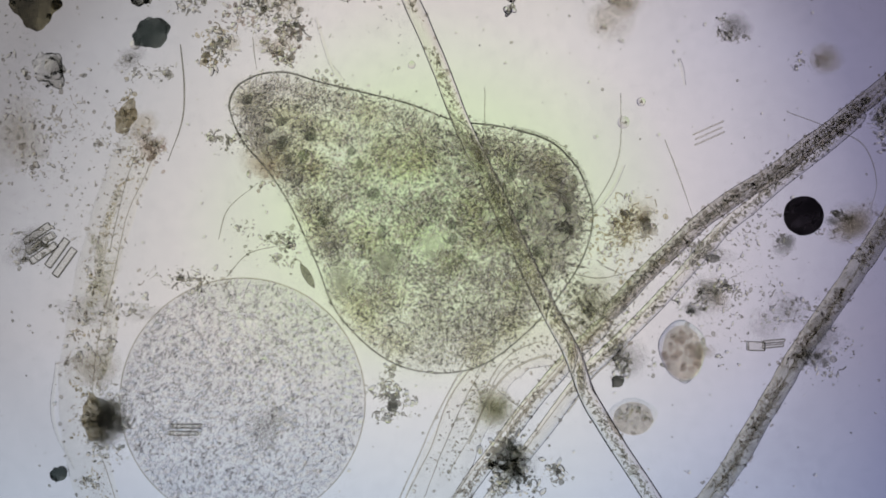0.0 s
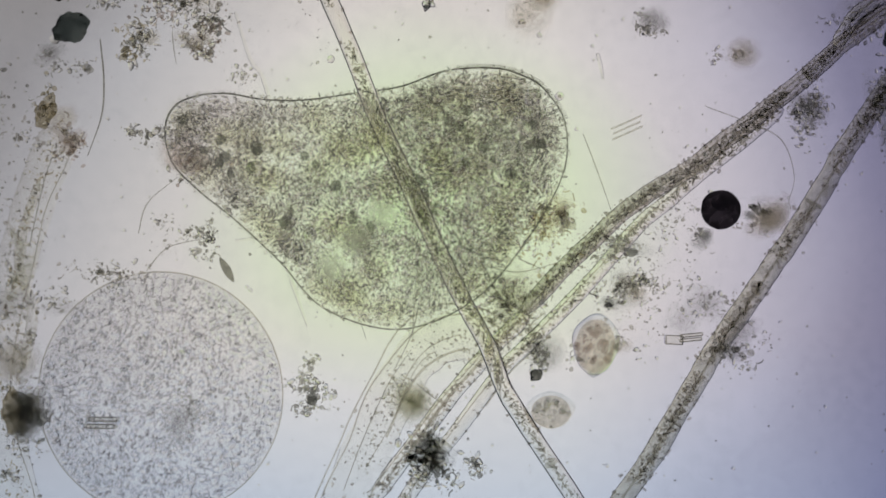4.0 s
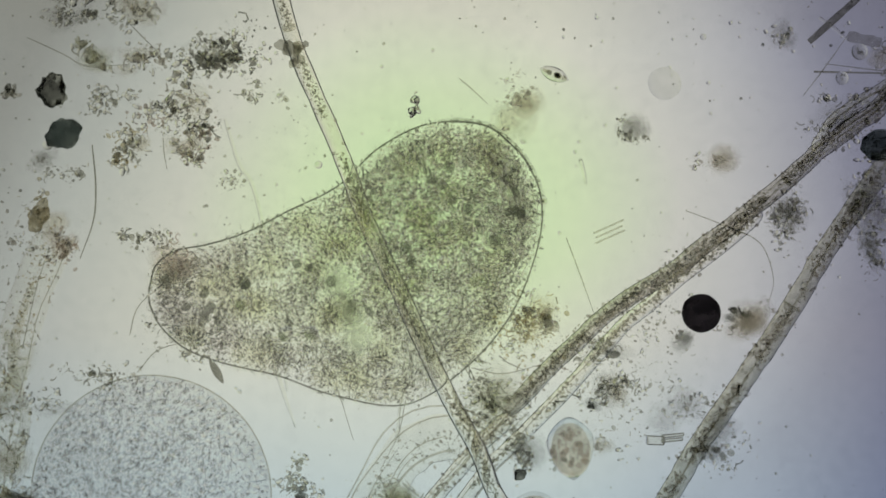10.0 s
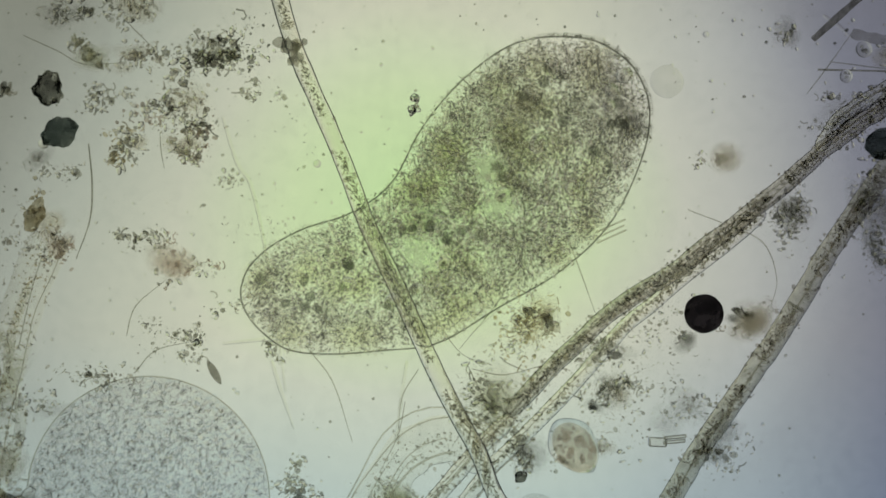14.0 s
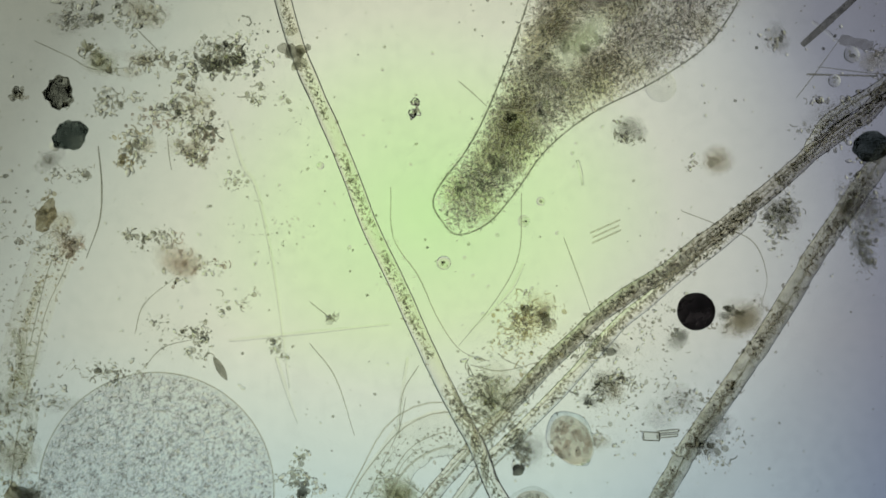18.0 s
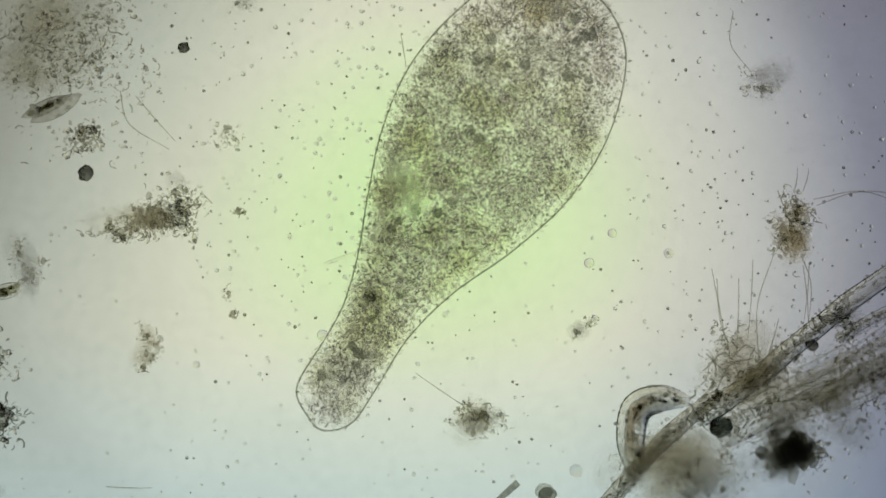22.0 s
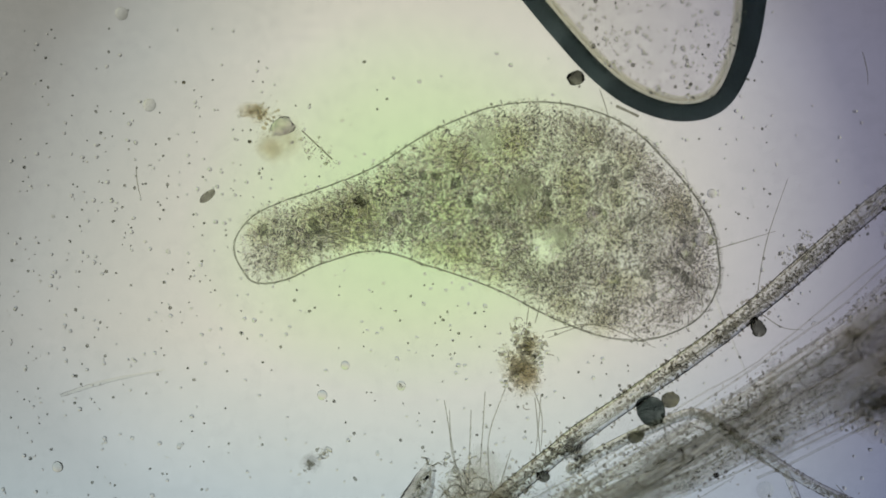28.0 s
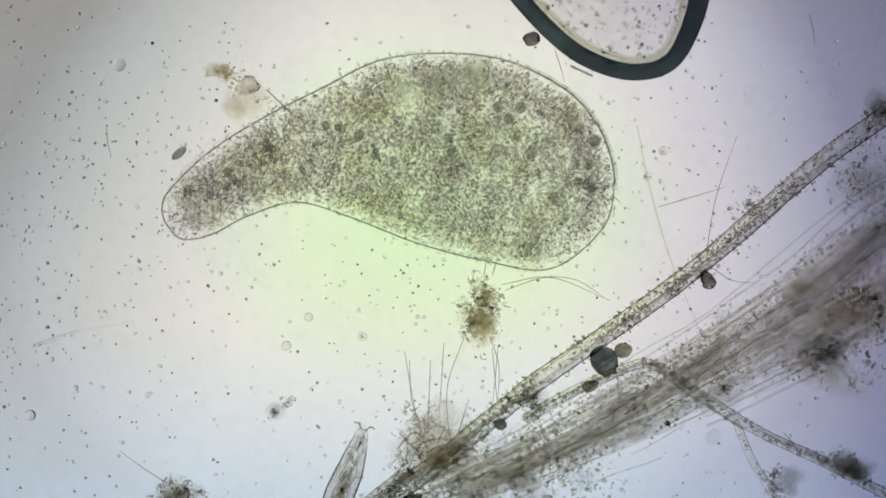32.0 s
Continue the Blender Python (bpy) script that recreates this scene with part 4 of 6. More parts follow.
debris(*(3.04, 9.68), 0.25, 0.15, 22, M_GREY, 0.04, GB)
debris(*(-0.73, 8.62), 0.3, 0.3, 34, M_BROWN, 0.045, GB)
debris(*(-0.14, 12.49), 1.2, 1.0, 170, M_GREY, 0.045, "broad loose field of grey-brown detritus", 0.2, "brown", hazes=1, spread=0.65)
debris(*(-0.06, 12.85), 1.3, 1.1, 260, M_GREY, 0.05, "broad brown and grey field of detritus crumbs", 0.4, "brown", hazes=2, spread=0.65)
debris(*(0.54, 14.75), 0.9, 0.7, 220, M_GREY, 0.05, "scattered grey crumbs around a dark core", 0.3, "grey", 0.1)
debris(*(1.54, 14.45), 1.2, 1.1, 120, M_GREY, 0.035, "sparse scatter of small crumbs", 0.3)
debris(*(3.03, 13.43), 0.2, 0.2, 10, M_GREY, 0.03, "small blurred green-grey floc", 0.3, "grey", hazes=3)
debris(*(1.22, 7.09), 0.18, 0.25, 24, M_BROWN, 0.045, GB, 0.3, "brown")
debris(*(-0.81, 8.67), 0.3, 0.6, 40, M_GREY, 0.045, GB, 0.1, "grey")
debris(*(12.15, 11.95), 0.45, 0.4, 50, M_GREY, 0.045, "faint grey clump with fine threads", 0.3, "grey")
debris(*(7.18, 6.08), 0.5, 0.4, 50, M_BROWN, 0.045, "grey-brown clump with thin threads", 0.3, "brown")
debris(*(12.75, 9.66), 0.22, 0.32, 170, M_BROWN, 0.042, "dense rusty brown clump of crumbs with threads", 0.1, "amber", hazes=4)
debris(*(12.70, 9.24), 0.33, 0.40, 230, M_BROWN, 0.042, "yellow-brown granular clump with long threads", 0.1, "amber", hazes=5)
debris(*(13.62, 7.73), 0.3, 0.28, 80, M_DARK, 0.05, "dark granular clump on a filament", 0.1, "grey")
debris(*(11.87, 6.75), 0.7, 0.45, 130, M_GREY, 0.04, "tangled grey-brown mass at the end of filaments", 0.4, "brown", worms=0.4)
debris(*(12.80, 6.23), 0.9, 0.5, 150, M_BROWN, 0.045, "brown mass below filaments", 0.3, "brown")
debris(*(12.38, 5.92), 0.5, 0.3, 60, M_GREY, 0.045, "grey lump below filaments", 0.3, "grey", hazes=1)
debris(*(14.24, 6.34), 0.9, 0.7, 180, M_GREY, 0.045, "broad grey granular floc", 0.2, "grey")
debris(*(19.19, 8.50), 0.9, 0.5, 150, M_BROWN, 0.055, "brown granular floc below a bundle", 0.2, "brown")
debris(*(19.71, 9.33), 0.7, 0.7, 120, M_GREY, 0.055, "brown floc in a bundle", 0.2, "brown", hazes=2)
debris(*(19.60, 11.70), 0.7, 0.6, 90, M_GREY, 0.05, "grey floc between filaments", 0.3, "grey")
debris(*(18.57, 9.84), 0.8, 0.28, 100, M_BROWN, 0.035, "grey-brown fuzz along a bundle of filaments", 0.6, "brown", worms=0.4)
debris(*(16.82, 8.66), 0.9, 0.28, 100, M_BROWN, 0.035, "grey-brown fuzz along a bundle of filaments", 0.55, "brown", worms=0.25, hazes=1)
debris(*(15.37, 7.73), 0.8, 0.3, 100, M_GREY, 0.035, "grey-brown fuzz along a bundle of filaments", 0.55, "grey", worms=0.25, hazes=1)
debris(*(13.72, 6.85), 0.8, 0.35, 100, M_BROWN, 0.035, "grey-brown fuzz along a bundle of filaments", 0.5, "brown", worms=0.25, hazes=1)
debris(*(20.01, 13.04), 0.35, 0.4, 50, M_GREY, 0.045, "dark lump at a filament", 0.3, "dark", hazes=4)
debris(*(17.18, 8.07), 0.35, 0.35, 26, M_GREY, 0.045, "blurred grey body beside a bundle", 0.3, "grey")
debris(*(18.26, 6.18), 0.3, 0.3, 40, M_GREY, 0.05, GB, 0.3, "dark")
debris(*(17.64, 11.44), 0.3, 0.3, 60, M_GREY, 0.04, GB, 0.6)
debris(*(8.93, 7.60), 0.2, 0.2, 20, M_GREY, 0.045, "small grey floc", 0.3, "grey")
debris(*(7.95, 13.81), 0.28, 0.16, 46, M_AMBER, 0.035, "small yellow-brown floc beside a clear bead", 0.1, "amber", hazes=6)
debris(*(8.31, 13.25), 0.35, 0.5, 24, M_AMBER, 0.03, "faint brown haze below a clear bead", 0.2, "amber")
debris(*(9.10, 13.20), 0.35, 0.35, 40, M_GREY, 0.03, "small cluster of dots on a thread", 0.1)
debris(*(12.67, 5.46), 0.5, 0.42, 150, M_GREY, 0.05, "dark dense mass in a tangle of filaments", 0.1, "dark", 0.2, hazes=7)
ragged(*(12.67, 5.44), 0.55, 0.46, "large dark ragged lump in a tangle of filaments", 0.2, 60)
debris(*(11.94, 6.85), 0.9, 0.5, 90, M_BROWN, 0.045, "grey-brown tangled mass", 0.4, "brown", worms=0.6, hazes=5)
debris(*(13.42, 6.95), 0.9, 0.6, 80, M_GREY, 0.04, "grey-brown tangled mass", 0.5, "grey", worms=0.5, hazes=1)
debris(*(9.49, 3.12), 0.6, 0.4, 110, M_GREY, 0.055, "grey blurred mass between filaments", -0.4, "grey")
debris(*(9.39, 1.09), 0.6, 0.4, 110, M_GREY, 0.055, "dark blurred mass", 0.2, "dark")
debris(*(9.69, 2.11), 0.4, 0.3, 60, M_GREY, 0.055, "grey blurred mass", 0.5, "grey")
debris(*(10.91, 5.25), 0.9, 0.6, 90, M_BROWN, 0.045, "grey-brown mass on a filament", 0.5, "brown", hazes=2)
debris(*(10.40, 3.53), 0.7, 0.6, 60, M_GREY, 0.045, "dark blurred mass between filaments", 0.3, "dark", hazes=5)
debris(*(9.64, 2.72), 0.6, 0.4, 40, M_GREY, 0.045, "dark blurred mass below a filament", 0.6, "dark", hazes=4)
debris(*(11.01, 4.34), 0.5, 0.7, 40, M_GREY, 0.045, "dark blurred mass at a filament", 0.2, "dark", hazes=4)
debris(*(7.86, 3.32), 0.35, 0.3, 26, M_BROWN, 0.045, "faint brown floc", 0.5, "brown")
debris(*(7.00, 2.31), 0.5, 0.35, 70, M_GREY, 0.05, "grey mass on a filament", 0.6, "grey")
debris(*(11.61, 7.22), 0.7, 0.5, 60, M_GREY, 0.045, "dark tangled mass", 0.5, "brown", worms=0.6, hazes=2)
debris(*(11.31, 5.51), 1.2, 0.8, 60, M_BROWN, 0.04, "broad blurred grey-brown mass between filaments", 0.5, "brown", hazes=4)
debris(*(10.30, 4.65), 1.1, 0.6, 40, M_BROWN, 0.04, "blurred grey-brown mass below a filament", 0.6, "brown", hazes=3)
debris(*(11.60, 4.90), 1.0, 0.6, 40, M_GREY, 0.04, "blurred grey mass below a filament", 0.5, "grey", hazes=3)
debris(*(14.80, 7.55), 1.2, 0.45, 40, M_GREY, 0.03, "blurred grey-brown haze over a bundle of filaments", 0.55, "grey", hazes=2)
debris(*(16.60, 8.55), 1.2, 0.45, 40, M_GREY, 0.03, "blurred grey haze over a bundle of filaments", 0.55, "grey", hazes=2)
debris(*(18.30, 9.40), 1.3, 0.6, 50, M_GREY, 0.03, "blurred grey-brown haze over a bundle of filaments", 0.55, "grey", hazes=3)
debris(*(19.70, 9.90), 1.1, 0.8, 50, M_GREY, 0.035, "brown blurred mass in a bundle of filaments", 0.5, "brown", hazes=3)
debris(*(19.20, 8.60), 0.5, 0.4, 40, M_GREY, 0.045, "dark blurred lump below a bundle of filaments", 0.2, "dark", hazes=5)
debris(*(10.11, 5.21), 0.9, 0.7, 50, M_BROWN, 0.04, "blurred grey-brown mass beside a filament", 0.6, "brown", hazes=6)
debris(*(12.21, 6.42), 0.9, 0.7, 60, M_BROWN, 0.04, "blurred brownish mass on filaments", 0.4, "brown", hazes=1)
debris(*(19.71, 10.60), 1.2, 0.4, 50, M_GREY, 0.03, "dark brown haze over a bundle of filaments", 0.6, "grey", hazes=5)
debris(*(19.19, 9.33), 0.9, 0.4, 50, M_BROWN, 0.035, "brown haze below a bundle of filaments", 0.6, "brown", hazes=3)

# ---- shells, crystals and cells ----
bars(*(2.98, 0.31), 0.52, 0.034, 0.42, 3, 0.09, M_FIBRE, "three thin clear needle-like crystals side by side")
bars(*(3.80, -3.42), 0.3, 0.16, -0.05, 1, 0.1, M_CRYSTAL, "small clear box-shaped shell", "box_diatom")
bars(*(4.11, -3.38), 0.4, 0.05, 0.1, 2, 0.08, M_CRYSTAL, "two thin clear splinters", "needle_crystal")
bars(*(-8.37, -1.87), 0.62, 0.13, 0.95, 2, 0.2, M_CRYSTAL, "two clear plate-like crystals in a clump", "plate_crystal")
bars(*(-8.73, -1.62), 0.55, 0.13, 0.6, 3, 0.17, M_CRYSTAL, "clear plate-like crystals in a clump", "plate_crystal")
lump(*(-8.57, 1.43), 0.25, 0.29, M_ROUGH, "rough clear crystal flake lying on the slide", 0.3, 0.35, "crystal_flake", "crystal", 0)
lump(*(-8.48, 1.49), 0.13, 0.15, M_ROUGH, "small clear crystal flake on a larger one", 0.9, 0.4, "crystal_flake", "crystal", 0)
lump(*(-7.24, 0.60), 0.25, 0.17, M_BLOCK, "olive brown block-shaped crystal fragment", 1.2, 0.4, "brown_fragment", "crystal", 1)
lump(*(-1.62, 6.08), 0.34, 0.22, M_ROUGH, "large rough clear crystal with dark edges", 0.3, 0.45, "crystal_flake", "crystal", 0)
lump(*(-1.30, 6.02), 0.2, 0.14, M_ROUGH, "small rough clear crystal beside a larger one", 0.9, 0.5, "crystal_flake", "crystal", 0)
bars(*(-4.17, 4.97), 0.5, 0.2, 0.4, 1, 0.3, M_CELL, "thin clear flake", "crystal_flake")
spindle(*(-1.23, 8.30), 0.65, 0.2, 0.3, M_CELL, "clear spindle-shaped diatom shell")
spindle(*(-1.23, 8.22), 0.6, 0.17, 0.22, M_CELL, "clear spindle-shaped diatom shell")
spindle(*(-0.32, 11.51), 1.05, 0.3, 0.5, M_TUBE_BROWN, "large brownish spindle-shaped diatom", content=False)
spindle(*(1.99, 3.13), 0.55, 0.24, -0.4, M_CELL, "clear boat-shaped diatom with olive content")
spindle(*(-4.06, -2.19), 0.5, 0.13, -1.05, M_ROD, "small grey boat-shaped shell at the pale cyst", content=False)
spindle(*(-0.51, 11.54), 0.95, 0.24, 0.42, M_TUBE_BROWN, "olive spindle-shaped diatom")
ring_cell(*(7.45, 3.53), 0.15, "small round grey cell with dark spots", M_CELL)
ring_cell(*(7.14, 3.06), 0.12, "small round grey cell with dark spots", M_CELL)
ring_cell(*(3.95, 2.95), 0.3, "large faint clear round cell", M_FAINT, False)
ring_cell(*(-2.23, 1.51), 0.07, core=False)
ring_cell(*(1.48, 0.50), 0.11, "small faint round cell", M_CELL)
ring_cell(*(1.79, 0.86), 0.08)
ring_cell(*(0.02, -0.26), 0.13, "small round cell with a dark spot")
RING = ring_cell(*(-1.75, 11.67), 0.12, "round greyish ringed cell", M_CELL, False)
ring_soup = Soup()
ring_soup.tube([(0.145 * math.cos(a), 0.14 * math.sin(a), 0.1) for a in np.linspace(0, 2 * math.pi, 31)], 0.065, 10, 1.0, False)
part("ring", ring_soup, M_GREY, RING, "thick dark ring")
ring_cell(*(-2.77, 9.89), 0.1, core=False)
ring_cell(*(2.16, 6.97), 0.06, core=False)

ring_cell(*(9.12, 8.77), 0.09, core=False)
ring_cell(*(9.53, 9.30), 0.08, core=False)
ring_cell(*(4.40, 7.49), 0.1, "small thin oval cell", M_CRYSTAL, False)
ring_cell(*(8.89, 5.09), 0.12, "faint clear round cell", M_CELL, False)
lump(*(8.38, 4.66), 0.16, 0.15, M_ROD, "blurred grey round cell", 0.0, 0.1, "round_cell", "cell", 0)
lump(*(8.43, 13.58), 0.20, 0.16, M_ROUGH, "bright clear uneven bead with wrinkled rim", 0.3, 0.3, "crystal_flake", "crystal", 0)
ring_cell(*(15.79, 11.89), 0.08)
ring_cell(*(16.08, 12.37), 0.09, "small clear cell", M_CELL)
ring_cell(*(10.53, 8.94), 0.09, "small clear cell", M_CELL)
ring_cell(*(6.04, 13.95), 0.12, "faint clear round cell", M_CELL, False)
ring_cell(*(17.02, 7.08), 0.16, "faint clear round cell", M_FAINT, False)
ring_cell(*(15.53, 7.11), 0.14, "faint clear round cell", M_FAINT, False)
ring_cell(*(5.54, 15.58), 0.12, "thin oval cell", M_CELL, False)


def rod(a, b, radius, mat, label):
    ob = thing("rod", a[0], a[1], label, "splinter")
    s = Soup()
    k = np.linspace(0, 1, 9)
    s.tube([((b[0] - a[0]) * i, (b[1] - a[1]) * i, radius) for i in k], [radius * (0.85 + 0.3 * rng.random()) for _ in k], 8)
    part("shaft", s, mat, ob)


rod((6.56, 3.71), (7.86, 4.88), 0.062, M_ROD, "straight grey-brown rod-shaped splinter")
rod((6.65, 3.18), (7.95, 3.15), 0.018, M_HAIR, "thin straight needle")
rod((7.25, 3.81), (7.83, 3.69), 0.09, M_ROD_PALE, "short blurred grey rod")
rod((14.37, 13.94), (14.78, 13.75), 0.025, M_HAIR, "thin dark splinter at the bubble rim")
rod((8.75, 13.50), (9.30, 12.98), 0.014, M_HAIR, "thin straight thread with dots")

# ---- fine threads ----
for pts in (
        [(0.51, -2.13), (1.06, -2.23), (1.70, -2.09)], [(-5.48, -2.21), (-5.08, -1.80), (-4.44, -1.64)], [(-5.02, 2.00), (-4.95, 1.43)],
        [(-0.95, 1.12), (-0.90, 0.20), (-0.44, -0.51), (-0.09, -1.27), (0.32, -1.85), (0.86, -2.06)], [(1.44, 1.02), (1.39, -0.10), (0.98, -0.92), (0.29, -1.78)],
        [(-2.43, -1.73), (-1.95, -2.36), (-1.61, -3.42)], [(4.35, 0.69), (5.06, 0.41), (5.67, 0.10), (5.91, -0.53), (5.82, -1.02)],
        [(-2.43, -0.97), (-1.95, -1.34)], [(2.21, 0.20), (2.70, -1.14)], [(-5.62, -1.55), (-5.44, -1.02), (-4.93, -0.56)], [(-0.44, -2.14), (-0.73, -2.65), (-0.80, -3.46)],
        [(0.29, 3.06), (0.80, 2.60)], [(-7.45, 3.79), (-6.80, 3.49), (-6.36, 3.27), (-5.66, 3.31)], [(-5.59, 4.01), (-5.14, 3.56)], [(-0.72, -4.20), (-0.28, -4.54)],
        [(-0.67, -2.71), (-0.80, -3.30), (-1.12, -3.95)], [(-2.01, -6.08), (-1.67, -5.19), (-1.22, -4.20), (-0.82, -3.60)], [(1.06, -1.99), (1.46, -2.17)],
        [(6.46, 2.75), (7.26, 3.84)], [(0.42, -2.04), (0.93, -3.06)], [(-7.54, -1.79), (-7.24, -0.59), (-7.04, 0.01)], [(6.85, 3.32), (8.07, 3.17), (8.98, 3.22)],
        [(0.80, 11.83), (0.98, 11.23), (1.68, 10.78)], [(1.08, 11.73), (1.78, 10.93)], [(7.00, 6.17), (6.04, 6.82)], [(8.47, 2.72), (7.86, 1.70)],
        [(0.55, 4.80), (1.36, 4.78)], [(12.88, 8.92), (13.04, 8.40), (13.02, 7.66)], [(12.40, 8.92), (12.09, 7.99), (12.15, 6.90)], [(11.39, 8.50), (11.45, 7.68), (11.73, 7.14)],
        [(11.78, 8.50), (11.73, 7.14)], [(12.49, 7.78), (12.18, 6.80)], [(13.16, 9.79), (13.83, 10.02), (14.45, 9.99), (14.98, 9.67)], [(16.86, 10.34), (17.04, 11.49), (17.44, 12.63)],
        [(16.94, 10.24), (17.33, 9.98), (17.73, 9.93)], [(15.99, 11.33), (17.23, 11.70)], [(14.08, 14.23), (14.26, 13.64)], [(12.77, 10.05), (12.82, 10.46)],
        [(12.92, 10.05), (13.02, 10.44)], [(15.12, 11.55), (15.29, 11.41)], [(11.64, 7.06), (11.92, 7.32), (12.18, 6.96), (11.76, 6.85)], [(15.22, 8.30), (15.27, 7.76)],
        [(18.78, 14.90), (18.88, 14.33)], [(11.68, 13.25), (11.62, 12.65), (12.00, 12.15)], [(11.30, 8.67), (11.50, 7.57), (11.62, 7.17)], [(13.03, 8.77), (12.93, 7.70)],
        [(5.79, 12.80), (5.87, 12.30)], [(18.31, 7.16), (18.57, 6.85)], [(13.10, 9.90), (14.01, 10.03), (15.08, 9.61)], [(12.03, 8.83), (11.94, 7.44)], [(12.92, 8.73), (13.02, 7.64)]):
    hair(pts)
hair([(-6.29, 1.87), (-6.21, 1.15), (-6.25, 0.51), (-6.51, -0.18)], 0.016, M_HAIR, "dark curved hair-like thread lying on the slide")
for pts in ([(11.15, 6.85), (11.51, 7.18), (11.76, 6.75), (11.61, 6.34)], [(11.35, 6.44), (11.61, 6.96), (12.07, 7.06), (12.33, 6.85)], [(11.20, 7.16), (11.56, 6.85), (12.18, 6.80)],
            [(12.07, 7.27), (11.92, 6.96), (12.13, 6.54)], [(11.04, 6.23), (11.35, 6.75), (11.30, 7.16)], [(12.49, 6.23), (13.21, 6.65), (13.83, 6.70)], [(11.76, 6.13), (12.59, 6.34), (13.52, 6.34)]):
    hair(pts, 0.018, M_HAIR_THIN, "bent brown thread in a tangle")
for pts in ([(-3.91, 2.34), (-3.65, 1.53), (-3.38, 1.07), (-3.09, -0.31), (-2.79, -2.55)], [(-3.91, -1.68), (-2.48, -1.53), (-0.95, -1.38)], [(1.49, -0.25), (1.19, -0.81), (0.47, -1.53)],
            [(15.58, 12.83), (15.79, 11.70), (16.15, 10.46), (16.71, 9.12)], [(2.46, 1.61), (2.56, 1.16)], [(-3.04, -1.99), (-2.64, -3.19)], [(-0.64, -1.99), (-0.84, -3.39)],
            [(4.44, 8.76), (5.27, 9.02), (6.30, 9.22)], [(-8.45, -3.70), (-8.50, -4.69), (-8.15, -5.58)], [(6.75, 4.14), (7.26, 3.73)]):
    hair(pts, 0.035, M_HAIR_PALE, "pale clear thread lying on the slide")


# ---- scattered dots ----
def dots(name, label, places, mat, low, high):
    ob = thing(name, 0, 0, label, "spores", "", "stuff")
    s = Soup()
    for x, y in places:
        r = low + (high - low) * rng.random() ** 2
        s.blob((x, y, r), (r, r * (0.75 + 0.25 * rng.random()), r), None, 2, 0.08)
    tagged(part("dots", s, mat, ob), kind="stuff")


field = [(rng.uniform(1.5, 17.5), rng.uniform(3.5, 15.0)) for _ in range(620)]
for cx, cy, sx, sy, n in ((11.0, 9.6, 1.1, 1.6, 70), (13.2, 8.3, 1.4, 0.9, 80), (7.5, 11.8, 0.9, 1.2, 60), (5.2, 12.3, 1.6, 1.8, 160), (16.2, 11.0, 1.8, 2.2, 90), (4.5, 9.0, 1.5, 2.2, 110)):
    field += [(rng.normal(cx, sx), rng.normal(cy, sy)) for _ in range(n)]
dots("spores", "many tiny dark round spores scattered over the slide", field[::2], M_DARK, 0.016, 0.036)
dots("clear_spores", "many tiny clear round spores with dark rims scattered over the slide", field[1::2], M_BEAD, 0.024, 0.044)
dots("specks", "fine dark specks scattered over the slide", [(rng.uniform(-11, 8), rng.uniform(-6, 5)) for _ in range(330)], M_GREY, 0.012, 0.035)
dots("faint_specks", "faint clear blurred specks scattered over the slide", [(rng.uniform(-11, 20), rng.uniform(-6, 14)) for _ in range(120)], M_CELL, 0.02, 0.06)
dots("bright_specks", "fine clear specks scattered over the slide", [(rng.uniform(-11, 20), rng.uniform(-6, 14)) for _ in range(900)], M_CRYSTAL, 0.015, 0.04)


